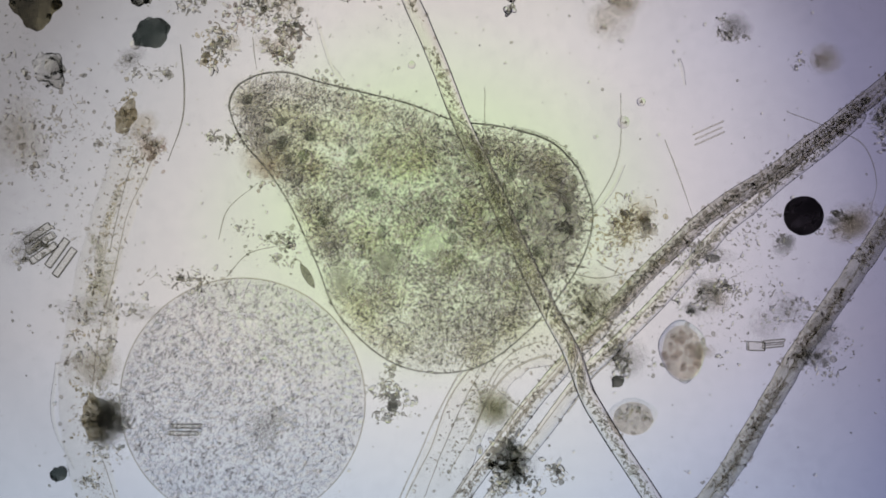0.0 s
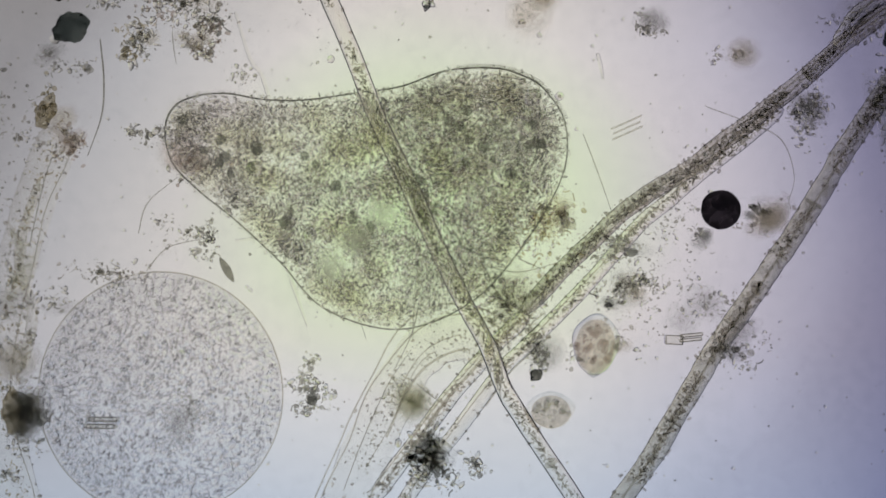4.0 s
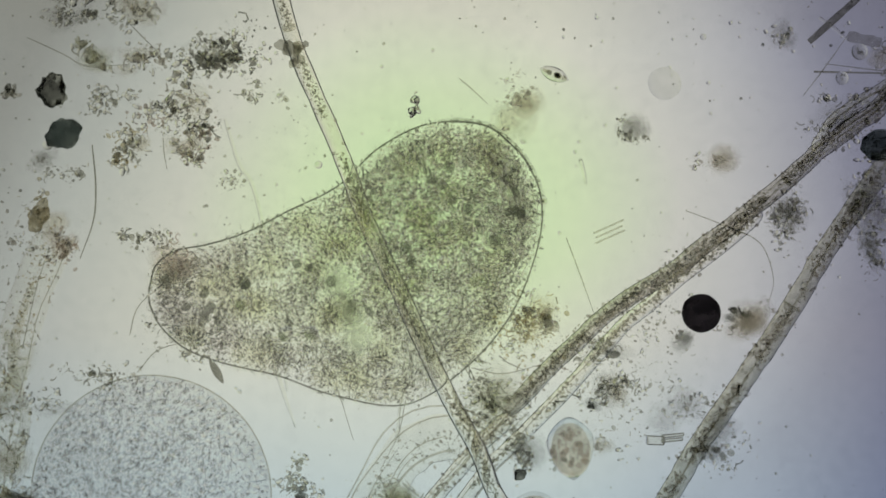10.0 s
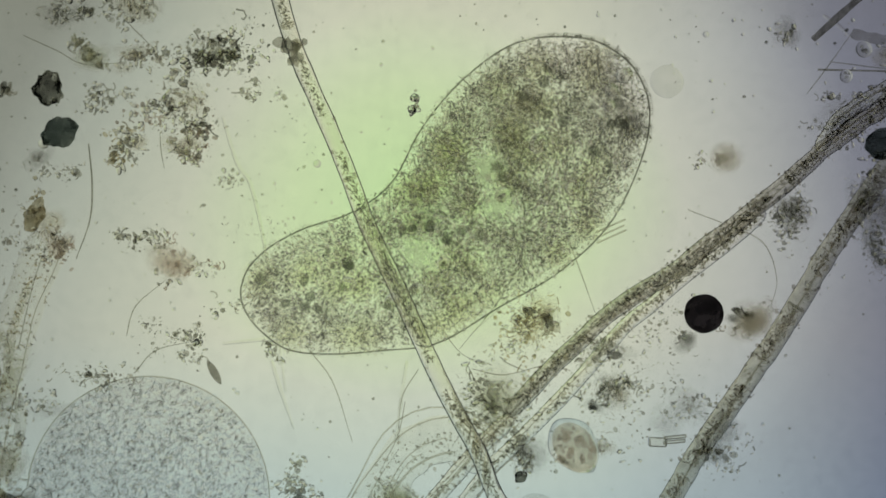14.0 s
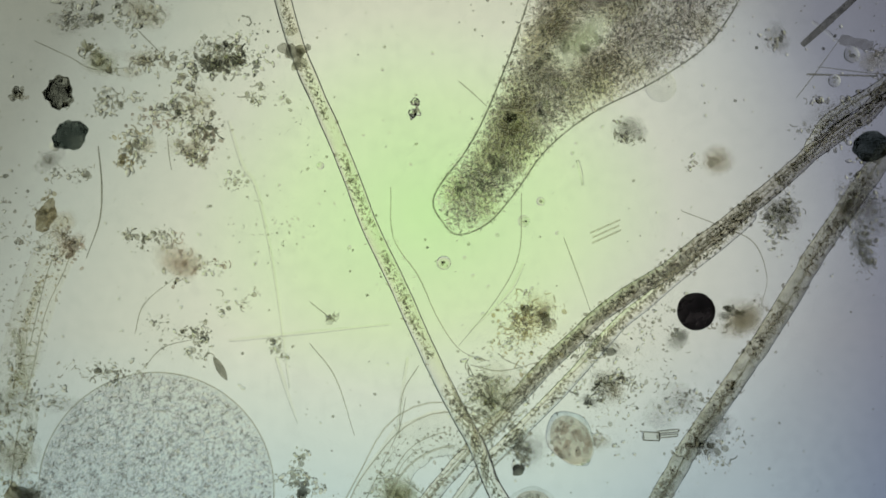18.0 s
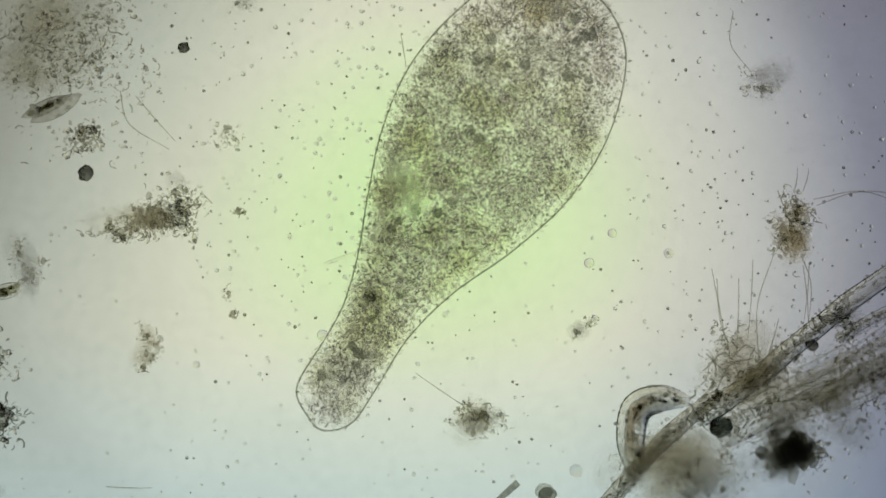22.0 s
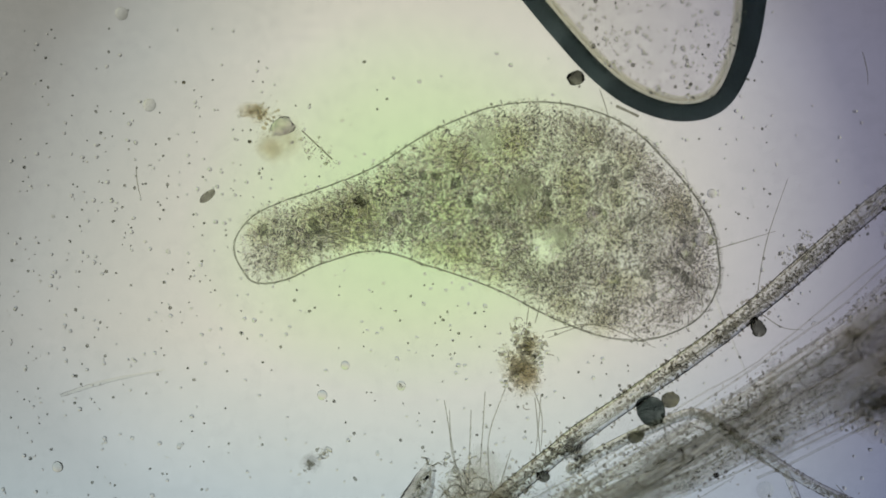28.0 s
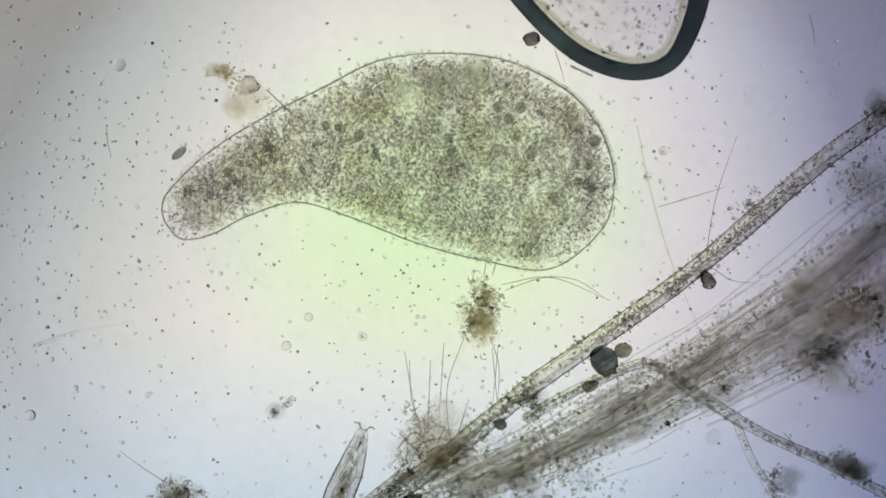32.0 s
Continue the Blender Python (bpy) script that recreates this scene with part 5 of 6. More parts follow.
# ---- the air bubble ----
def bubble():
    pts = [(11.50, 17.31), (12.46, 16.32), (13.28, 15.35), (13.97, 14.59), (14.64, 14.08), (15.45, 13.83), (16.15, 14.02), (16.58, 14.79), (16.78, 15.74), (16.82, 16.64),
           (16.65, 17.93), (15.70, 19.13), (13.90, 19.63), (12.11, 19.03), (11.31, 18.13)]
    x, y = pts[5]
    ob = thing("air_bubble", x, y, "large clear bubble with a thick dark rim", "bubble")
    loop = pts + pts[:3]
    line = smooth_line([(a - x, b - y) for a, b in loop], 10)[10:-10]
    s = Soup()
    turn = np.stack((np.gradient(line[:, 1]), -np.gradient(line[:, 0])), 1)
    turn /= np.linalg.norm(turn, axis=1)[:, None]
    wide = np.interp(np.arange(len(line)), (0, 50, 75, 120, len(line) - 1), (0.16, 0.155, 0.22, 0.22, 0.16))
    out = line + turn * (np.sign((turn * (line - line.mean(0))).sum()) * (0.2 - wide))[:, None]
    s.tube([(a, b, 0.5) for a, b in out], wide, 14, 2.2, False)
    part("rim", s, M_RIM, ob, "thick dark rim")
    side = np.sign((turn * (line - line.mean(0))).sum())
    for k, (inset, w) in enumerate(((0.05, 0.10), (0.09, 0.09), (0.13, 0.07), (0.17, 0.05))):
        s = Soup()
        s.tube([(a, b, 0.42) for a, b in out - turn * (side * (wide + inset - 0.06))[:, None]], w, 10, 1.4, False)
        part("fringe", s, M_FRINGE, ob, "blurred olive inner edge")
    n = len(line)
    c = line.mean(0)
    s = Soup()
    s.add([(*(c), 0.72)] + [(*(c + (p - c) * k), z) for k, z in ((0.5, 0.7), (0.99, 0.6)) for p in line], [(0, 1 + i, 1 + (i + 1) % n) for i in range(n)] +
          [(1 + i, 1 + n + i, 1 + n + (i + 1) % n, 1 + (i + 1) % n) for i in range(n)])
    part("film", s, M_FILM, ob, "thin greyish film")
    s, d = Soup(), Soup()
    for i in range(760):
        k, p = math.sqrt(rng.random()) * 0.93, line[rng.integers(n)]
        r = 0.016 + 0.028 * rng.random() ** 2
        (s if i % 10 else d).blob((*(c + (p - c) * k), 0.78), (r * 1.3, r, r), None, 1, 0.2)
    tagged(part("droplet_coating", s, M_CELL, ob), kind="stuff")
    tagged(part("specks", d, M_DARK, ob), kind="stuff")


bubble()


# ---- the vase-shaped cells ----
def vase_cell(x, y, rx, ry, label, mat, wall, mouth=True):
    ob = thing("vase_cell", x, y, label, "cell")
    s = Soup()
    V, F = ICO[4]
    V = V * np.array((rx, ry, 0.26))
    V[:, 0] *= 1 - 0.18 * np.abs(V[:, 1] / ry) ** 3 + 0.06 * np.sin(V[:, 1] / ry * 4)
    s.add(V + np.array((0, 0, 0.27)), F)
    part("shell", s, wall, ob, "clear shell with a dark outline")
    s = Soup()
    s.blob((0, -0.03, 0.27), (rx * 0.82, ry * 0.85, 0.14), 0.0, 3)
    part("plasm", s, veil("cell_plasm", (0.925, 0.90, 0.86), (0.5, 0.43, 0.34), 0.09, 7.0, 0.9), ob)
    s = Soup()
    for _ in range(80 if mouth else 50):
        p = rng.uniform(-0.8, 0.8, 2)
        if p @ p < 0.62:
            s.blob((p[0] * rx, p[1] * ry - 0.04, 0.27 + rng.normal(0, 0.04)), 0.014 + 0.05 * rng.random() ** 2, None, 2, 0.25)
    tagged(part("content", s, mat, ob), kind="stuff")
    if not mouth:
        return ob
    s = Soup()
    s.tube([(-0.09, -ry * 0.93, 0.25), (0, -ry * 1.02, 0.25), (0.09, -ry * 0.93, 0.25)], 0.035, 6)
    part("mouth", s, M_CELL, ob)
    return ob


VASE = vase_cell(*(2.29, -3.52), 0.41, 0.54, "vase-shaped cell with a clear shell and pinkish brown content", M_PINK, M_CELL)
vase_cell(*(1.63, -4.64), 0.42, 0.33, "pale clear oval cell under a filament", M_CELL, M_FAINT, False)


# ---- the crawling rotifer ----
ROTIFER = thing("rotifer", 0, 0, "clear segmented worm-like rotifer crawling at the filaments", "rotifer")
ROTIFER_SEGMENTS = []


def rotifer():
    sizes = [float(r) for r in np.interp(np.linspace(0, 8, 21), range(9), (0.12, 0.20, 0.245, 0.27, 0.28, 0.27, 0.25, 0.20, 0.13))]
    for i, r in enumerate(sizes):
        s = Soup()
        k = np.linspace(-1, 1, 9)
        ends = (sizes[max(0, i - 1)], sizes[min(20, i + 1)]) if i else (0.07, 0.13)
        s.tube([(-0.13 * a, 0, 0.26) for a in k], [np.interp(a, (-1, 0, 1), ((r + ends[0]) / 2, r, (r + ends[1]) / 2)) * (1 - 0.04 * abs(a) ** 6) for a in k], 16, 1.0, i in (0, 20))
        seg = part("segment" if 0 < i < 20 else ("head" if i == 0 else "foot"), s, M_ROTIFER, ROTIFER)
        s = Soup()
        for _ in range(int(60 * r)):
            s.blob((rng.normal(0, 0.08), rng.normal(0, r * 0.38), 0.26), (0.025 + 0.05 * rng.random(), 0.014 + 0.02 * rng.random(), 0.03), rng.normal(0, 0.5), 2, 0.15)
        if s.n:
            tagged(part("organs", s, M_CELL, seg), kind="stuff")
        for side in (-0.5, 0.45):
            fold = Soup()
            fold.tube([(-0.15 * a, r * side + 0.02 * math.sin(i * 1.7 + 3 * a + side * 9), 0.26 + r * 0.6) for a in (-1, -0.5, 0, 0.5, 1)], 0.010, 5)
            part("fold", fold, M_FIBRE_THIN, seg, "fine lengthwise fold")
        if i % 3 == 2:
            crease = Soup()
            crease.tube([(0.03 * (1 - (2 * a - 1) ** 2), r * (2 * a - 1), 0.26 + r * 0.5) for a in np.linspace(0, 1, 9)], 0.012, 5)
            part("crease", crease, M_FIBRE_THIN, seg, "thin cross crease")
        if 8 <= i <= 16:
            gut = Soup()
            gut.blob((0, r * 0.1 * math.sin(i * 2.0), 0.26), (0.17, r * (0.42 + 0.12 * math.sin(i * 1.3)), r * 0.5), 0.0, 3, 0.08)
            part("gut", gut, M_GUT, seg, "pinkish brown gut")
        if i in (6, 7):
            jaw = Soup()
            for w in (-1, 1):
                jaw.tube([(0.07, 0.03 * w, 0.3), (0.0, 0.085 * w, 0.3), (-0.07, 0.04 * w, 0.3)], 0.022, 6)
            part("jaw", jaw, M_FIBRE, seg, "small grey chewing jaws")
        ROTIFER_SEGMENTS.append(seg)
    s = Soup()
    for w in (-1, 1):
        s.tube([(0.12, 0.03 * w, 0.26), (0.22, 0.12 * w, 0.26), (0.2, 0.2 * w, 0.26)], 0.018, 5)
    part("whiskers", s, M_HAIR, ROTIFER_SEGMENTS[0])


rotifer()

# ---- the large ciliate ----
CILIATE = thing("ciliate", 0, 0, "large grey-green pear-shaped ciliate packed with granules", "ciliate")
PLASM, SKIN, DROPS = [], [], []


def body_row(rows, t, tail, head, side_a, side_b):
    """One shape of the ciliate: its two ends and eleven points along each flank, closer near the ends from tail to head."""
    pair = lambda s: [s[i:i + 2] for i in range(0, len(s), 2)]
    ring = [tail] + pair(side_a) + [head] + pair(side_b)[::-1]
    n, half = len(ring), len(ring) // 2
    line = smooth_line(ring[-2:] + ring + ring[:3], 10)[20:]
    rows.append((t, line[:half * 10 + 1], line[half * 10:n * 10 + 1][::-1]))


def pick(line, u):
    k = u * (len(line) - 1)
    return np.array((np.interp(k, range(len(line)), line[:, 0]), np.interp(k, range(len(line)), line[:, 1])))


CILIATE_ROWS = []


def ciliate_shapes(rows):
    body_row(rows, 0, (-5.34, 0.69), (0.74, -0.56),
             (-5.33, 0.86, -5.19, 1.09, -4.85, 1.27, -4.37, 1.31, -3.77, 1.14, -3.10, 0.98, -2.29, 0.78, -1.50, 0.49, -0.68, 0.38, 0.11, 0.15, 0.53, -0.21),
             (-5.27, 0.43, -5.06, 0.05, -4.67, -0.40, -4.27, -1.04, -3.87, -1.93, -3.43, -2.91, -2.44, -3.72, -1.19, -3.78, -0.13, -3.04, 0.65, -2.01, 0.89, -1.19))
    body_row(rows, 1, (-6.11, 0.93), (0.34, -0.43),
             (-6.12, 1.12, -5.99, 1.38, -5.65, 1.62, -5.14, 1.69, -4.47, 1.57, -3.75, 1.36, -2.89, 1.12, -2.03, 0.87, -1.18, 0.61, -0.32, 0.35, 0.13, -0.03),
             (-6.02, 0.68, -5.80, 0.32, -5.44, -0.15, -4.86, -0.62, -4.36, -1.43, -3.85, -2.37, -2.90, -3.21, -1.65, -3.40, -0.48, -2.89, 0.30, -1.89, 0.45, -1.05))
    body_row(rows, 2, (-6.15, 0.66), (0.46, 0.04),
             (-6.12, 0.84, -6.00, 1.11, -5.69, 1.37, -5.19, 1.48, -4.54, 1.35, -3.86, 1.05, -2.98, 1.04, -2.10, 0.97, -1.22, 0.85, -0.35, 0.66, 0.16, 0.36),
             (-6.12, 0.39, -5.88, 0.03, -5.43, -0.37, -4.81, -0.81, -4.26, -1.62, -3.61, -2.50, -2.51, -3.18, -1.21, -3.22, -0.10, -2.55, 0.53, -1.43, 0.67, -0.57))
    body_row(rows, 3, (-5.60, 0.26), (1.03, 0.32),
             (-5.60, 0.45, -5.51, 0.74, -5.23, 1.03, -4.72, 1.15, -4.06, 1.03, -3.34, 0.85, -2.46, 0.99, -1.57, 0.91, -0.68, 0.95, 0.20, 0.92, 0.72, 0.64),
             (-5.53, 0.01, -5.30, -0.36, -4.83, -0.70, -4.23, -1.16, -3.62, -1.90, -2.88, -2.68, -1.74, -3.23, -0.49, -3.04, 0.49, -2.21, 1.10, -1.08, 1.31, -0.25))
    body_row(rows, 4, (-5.03, 0.29), (1.51, 0.90),
             (-4.99, 0.46, -4.82, 0.68, -4.46, 0.82, -3.97, 0.85, -3.35, 0.75, -2.66, 0.74, -1.83, 0.85, -1.00, 0.97, -0.21, 1.24, 0.62, 1.29, 1.16, 1.14),
             (-5.03, 0.01, -4.87, -0.41, -4.43, -0.85, -3.82, -1.34, -3.08, -2.03, -2.30, -2.85, -1.02, -3.21, 0.23, -2.74, 1.14, -1.74, 1.80, -0.56, 1.85, 0.32))
    body_row(rows, 7, (-4.22, -0.57), (1.86, 1.50),
             (-4.20, -0.38, -4.13, -0.09, -3.91, 0.25, -3.42, 0.44, -2.75, 0.51, -2.01, 0.60, -1.19, 0.81, -0.77, 1.60, 0.05, 1.95, 0.94, 1.99, 1.49, 1.76),
             (-4.19, -0.83, -3.97, -1.18, -3.49, -1.50, -2.81, -1.80, -2.13, -2.47, -1.26, -3.02, -0.05, -2.82, 0.89, -1.97, 1.72, -1.01, 2.24, 0.13, 2.19, 0.96))
    body_row(rows, 8, (-4.66, -0.49), (1.33, 1.42),
             (-4.65, -0.31, -4.58, -0.02, -4.35, 0.30, -3.86, 0.43, -3.20, 0.45, -2.50, 0.65, -1.64, 0.79, -1.16, 1.52, -0.43, 1.92, 0.45, 1.91, 0.99, 1.69),
             (-4.62, -0.75, -4.44, -1.14, -3.96, -1.49, -3.29, -1.81, -2.49, -2.35, -1.60, -2.94, -0.32, -2.99, 0.70, -2.24, 1.41, -1.16, 1.83, 0.05, 1.69, 0.89))
    body_row(rows, 9, (-5.12, -0.64), (1.15, 1.48),
             (-5.09, -0.45, -4.99, -0.17, -4.68, 0.09, -4.17, 0.20, -3.51, 0.32, -2.81, 0.60, -1.95, 0.88, -1.33, 1.46, -0.63, 2.00, 0.26, 1.99, 0.82, 1.79),
             (-5.11, -0.91, -4.92, -1.29, -4.44, -1.64, -3.71, -1.83, -2.81, -2.20, -1.85, -2.71, -0.58, -2.84, 0.55, -2.26, 1.26, -1.18, 1.60, 0.08, 1.49, 0.93))
    body_row(rows, 10, (-5.16, -0.79), (1.52, 1.43),
             (-5.13, -0.59, -5.03, -0.28, -4.69, -0.03, -4.13, 0.08, -3.44, 0.30, -2.71, 0.67, -1.84, 1.11, -1.13, 1.77, -0.27, 2.19, 0.69, 2.18, 1.22, 1.81),
             (-5.12, -1.05, -4.91, -1.41, -4.48, -1.77, -3.79, -2.02, -2.88, -2.23, -1.90, -2.57, -0.66, -2.73, 0.39, -2.09, 1.20, -1.14, 1.66, 0.02, 1.73, 0.84))
    body_row(rows, 11, (-4.84, -0.87), (1.79, 1.99),
             (-4.82, -0.67, -4.64, -0.40, -4.21, -0.25, -3.66, -0.10, -3.04, 0.29, -2.40, 0.80, -1.60, 1.38, -0.92, 2.10, -0.10, 2.60, 0.88, 2.65, 1.46, 2.35),
             (-4.82, -1.13, -4.66, -1.51, -4.20, -1.85, -3.49, -2.04, -2.56, -2.18, -1.54, -2.41, -0.31, -2.35, 0.61, -1.51, 1.43, -0.56, 1.94, 0.58, 2.01, 1.41))
    body_row(rows, 12, (-4.28, -0.87), (2.33, 2.41),
             (-4.25, -0.67, -4.06, -0.40, -3.66, -0.17, -3.16, 0.13, -2.54, 0.55, -1.88, 1.06, -1.13, 1.71, -0.49, 2.47, 0.38, 2.94, 1.37, 3.02, 1.98, 2.77),
             (-4.24, -1.13, -4.06, -1.50, -3.63, -1.85, -2.91, -1.95, -1.99, -2.08, -0.97, -2.23, 0.14, -1.73, 1.09, -0.94, 1.95, -0.04, 2.53, 1.03, 2.59, 1.85))
    body_row(rows, 13, (-3.88, -0.84), (2.95, 2.48),
             (-3.86, -0.63, -3.68, -0.32, -3.31, -0.02, -2.80, 0.32, -2.09, 0.68, -1.35, 1.13, -0.73, 1.98, 0.04, 2.72, 0.98, 3.17, 2.02, 3.22, 2.65, 2.91),
             (-3.82, -1.09, -3.63, -1.45, -3.20, -1.79, -2.50, -1.92, -1.59, -1.97, -0.59, -2.07, 0.44, -1.46, 1.38, -0.69, 2.32, 0.08, 2.96, 1.11, 3.12, 1.90))
    body_row(rows, 14, (-3.50, -0.88), (3.45, 2.91),
             (-3.50, -0.65, -3.36, -0.31, -2.99, 0.04, -2.41, 0.35, -1.61, 0.62, -0.90, 1.14, -0.35, 2.12, 0.38, 2.97, 1.32, 3.59, 2.42, 3.66, 3.10, 3.35),
             (-3.41, -1.12, -3.15, -1.44, -2.69, -1.75, -1.99, -1.83, -1.08, -1.77, -0.08, -1.63, 0.97, -1.02, 2.02, -0.40, 2.90, 0.44, 3.44, 1.53, 3.59, 2.33))
    body_row(rows, 16.5, (-1.82, -0.61), (4.14, 6.20),
             (-1.83, -0.36, -1.59, -0.03, -1.11, 0.25, -0.58, 0.72, -0.05, 1.48, 0.33, 2.42, 0.69, 3.60, 1.12, 4.74, 1.73, 5.80, 2.77, 6.39, 3.58, 6.44),
             (-1.68, -0.87, -1.37, -1.23, -0.75, -1.24, -0.15, -0.69, 0.57, 0.10, 1.58, 0.71, 2.85, 1.35, 3.99, 2.20, 4.71, 3.42, 4.95, 4.81, 4.62, 5.69))
    body_row(rows, 17, (-1.41, -0.43), (4.31, 6.24),
             (-1.42, -0.18, -1.19, 0.14, -0.74, 0.45, -0.25, 0.94, 0.18, 1.72, 0.51, 2.67, 0.86, 3.81, 1.26, 4.94, 1.92, 5.92, 2.97, 6.44, 3.77, 6.47),
             (-1.25, -0.66, -0.92, -0.98, -0.36, -0.93, 0.16, -0.31, 0.78, 0.52, 1.74, 1.13, 3.00, 1.70, 4.12, 2.49, 4.90, 3.63, 5.20, 4.95, 4.82, 5.77))
    body_row(rows, 18, (-0.16, 0.76), (4.55, 7.10),
             (-0.13, 0.98, 0.05, 1.27, 0.35, 1.65, 0.66, 2.17, 0.98, 2.89, 1.29, 3.70, 1.62, 4.70, 1.98, 5.67, 2.48, 6.59, 3.36, 7.13, 4.05, 7.23),
             (-0.04, 0.53, 0.26, 0.25, 0.79, 0.44, 1.29, 0.99, 1.85, 1.76, 2.66, 2.41, 3.79, 2.99, 4.81, 3.73, 5.44, 4.81, 5.50, 6.06, 5.10, 6.79))
    body_row(rows, 19, (0.84, 2.14), (5.26, 7.68),
             (0.85, 2.33, 1.01, 2.60, 1.26, 2.96, 1.56, 3.44, 1.90, 4.07, 2.14, 4.83, 2.39, 5.75, 2.77, 6.64, 3.33, 7.41, 4.17, 7.84, 4.81, 7.83),
             (0.96, 1.93, 1.21, 1.63, 1.70, 1.62, 2.21, 2.07, 2.66, 2.82, 3.31, 3.53, 4.32, 4.12, 5.36, 4.66, 6.08, 5.54, 6.11, 6.69, 5.75, 7.36))
    body_row(rows, 20, (1.99, 3.48), (6.75, 10.66),
             (2.02, 3.71, 2.24, 4.03, 2.56, 4.45, 2.87, 5.06, 3.14, 5.89, 3.35, 6.83, 3.52, 7.98, 3.89, 9.08, 4.46, 10.09, 5.44, 10.70, 6.20, 10.83),
             (2.16, 3.25, 2.50, 2.96, 3.04, 3.12, 3.51, 3.75, 4.05, 4.61, 4.85, 5.39, 6.01, 6.09, 6.96, 7.05, 7.63, 8.22, 7.80, 9.54, 7.31, 10.28))
    body_row(rows, 21, (2.97, 5.06), (8.10, 12.13),
             (3.02, 5.29, 3.25, 5.61, 3.58, 6.04, 3.88, 6.66, 4.14, 7.51, 4.32, 8.48, 4.57, 9.64, 5.00, 10.74, 5.73, 11.66, 6.75, 12.24, 7.54, 12.29),
             (3.09, 4.82, 3.38, 4.48, 3.93, 4.54, 4.42, 5.13, 4.93, 6.00, 5.71, 6.78, 6.79, 7.56, 7.81, 8.42, 8.53, 9.54, 8.81, 10.84, 8.59, 11.69))
    body_row(rows, 22, (4.00, 6.45), (8.95, 13.56),
             (4.02, 6.70, 4.21, 7.04, 4.50, 7.49, 4.82, 8.10, 5.06, 8.95, 5.22, 9.92, 5.47, 11.08, 5.93, 12.16, 6.68, 13.07, 7.62, 13.76, 8.40, 13.76),
             (4.12, 6.21, 4.41, 5.88, 4.93, 5.99, 5.38, 6.61, 5.91, 7.45, 6.68, 8.23, 7.76, 9.00, 8.73, 9.90, 9.42, 11.02, 9.71, 12.30, 9.45, 13.13))
    body_row(rows, 23, (4.83, 7.62), (9.89, 14.50),
             (4.83, 7.86, 5.01, 8.20, 5.30, 8.66, 5.62, 9.27, 5.84, 10.12, 5.96, 11.09, 6.25, 12.23, 6.80, 13.27, 7.55, 14.17, 8.58, 14.72, 9.36, 14.74),
             (4.97, 7.39, 5.26, 7.07, 5.78, 7.05, 6.19, 7.68, 6.61, 8.56, 7.38, 9.33, 8.48, 10.02, 9.40, 10.94, 10.17, 11.99, 10.58, 13.22, 10.34, 14.04))
    body_row(rows, 24, (4.88, 7.77), (10.64, 13.89),
             (4.89, 8.02, 5.04, 8.39, 5.37, 8.83, 5.74, 9.43, 5.99, 10.30, 6.21, 11.28, 6.57, 12.43, 7.21, 13.45, 8.18, 14.15, 9.36, 14.39, 10.14, 14.22),
             (5.00, 7.53, 5.30, 7.25, 5.84, 7.33, 6.28, 7.91, 6.69, 8.75, 7.52, 9.37, 8.65, 9.93, 9.74, 10.54, 10.64, 11.41, 11.10, 12.56, 10.99, 13.37))
    body_row(rows, 25, (5.49, 8.99), (12.88, 13.53),
             (5.51, 9.26, 5.71, 9.64, 6.13, 10.06, 6.63, 10.63, 7.11, 11.48, 7.53, 12.48, 8.31, 13.52, 9.30, 14.34, 10.55, 14.68, 11.85, 14.57, 12.55, 14.08),
             (5.62, 8.79, 5.94, 8.57, 6.45, 8.65, 6.93, 9.14, 7.54, 9.79, 8.39, 10.26, 9.54, 10.55, 10.67, 10.87, 11.71, 11.41, 12.54, 12.25, 12.90, 12.95))
    body_row(rows, 26, (6.27, 9.95), (14.36, 13.10),
             (6.30, 10.22, 6.53, 10.58, 6.97, 10.99, 7.58, 11.44, 8.29, 12.11, 8.88, 13.02, 9.80, 13.93, 10.93, 14.55, 12.22, 14.66, 13.45, 14.24, 14.12, 13.69),
             (6.38, 9.74, 6.68, 9.49, 7.21, 9.50, 7.77, 9.87, 8.45, 10.42, 9.35, 10.76, 10.51, 10.86, 11.67, 11.00, 12.78, 11.34, 13.80, 11.90, 14.24, 12.53))
    body_row(rows, 26.5, (6.48, 10.25), (14.86, 12.85),
             (6.53, 10.51, 6.80, 10.85, 7.26, 11.23, 7.90, 11.65, 8.66, 12.26, 9.36, 13.09, 10.32, 13.94, 11.52, 14.47, 12.81, 14.52, 14.01, 14.05, 14.65, 13.46),
             (6.56, 10.02, 6.87, 9.77, 7.39, 9.83, 7.93, 10.28, 8.66, 10.78, 9.65, 10.87, 10.84, 10.87, 12.02, 11.00, 13.20, 11.21, 14.29, 11.67, 14.80, 12.26))
    body_row(rows, 28.5, (8.13, 11.71), (16.56, 11.10),
             (8.17, 11.96, 8.44, 12.28, 8.96, 12.51, 9.66, 12.71, 10.56, 12.97, 11.50, 13.42, 12.68, 13.81, 13.92, 13.78, 15.05, 13.28, 15.94, 12.40, 16.39, 11.71),
             (8.24, 11.48, 8.51, 11.17, 9.05, 11.19, 9.74, 11.37, 10.66, 11.43, 11.61, 11.06, 12.68, 10.45, 13.71, 9.78, 14.89, 9.48, 16.05, 9.84, 16.51, 10.49))
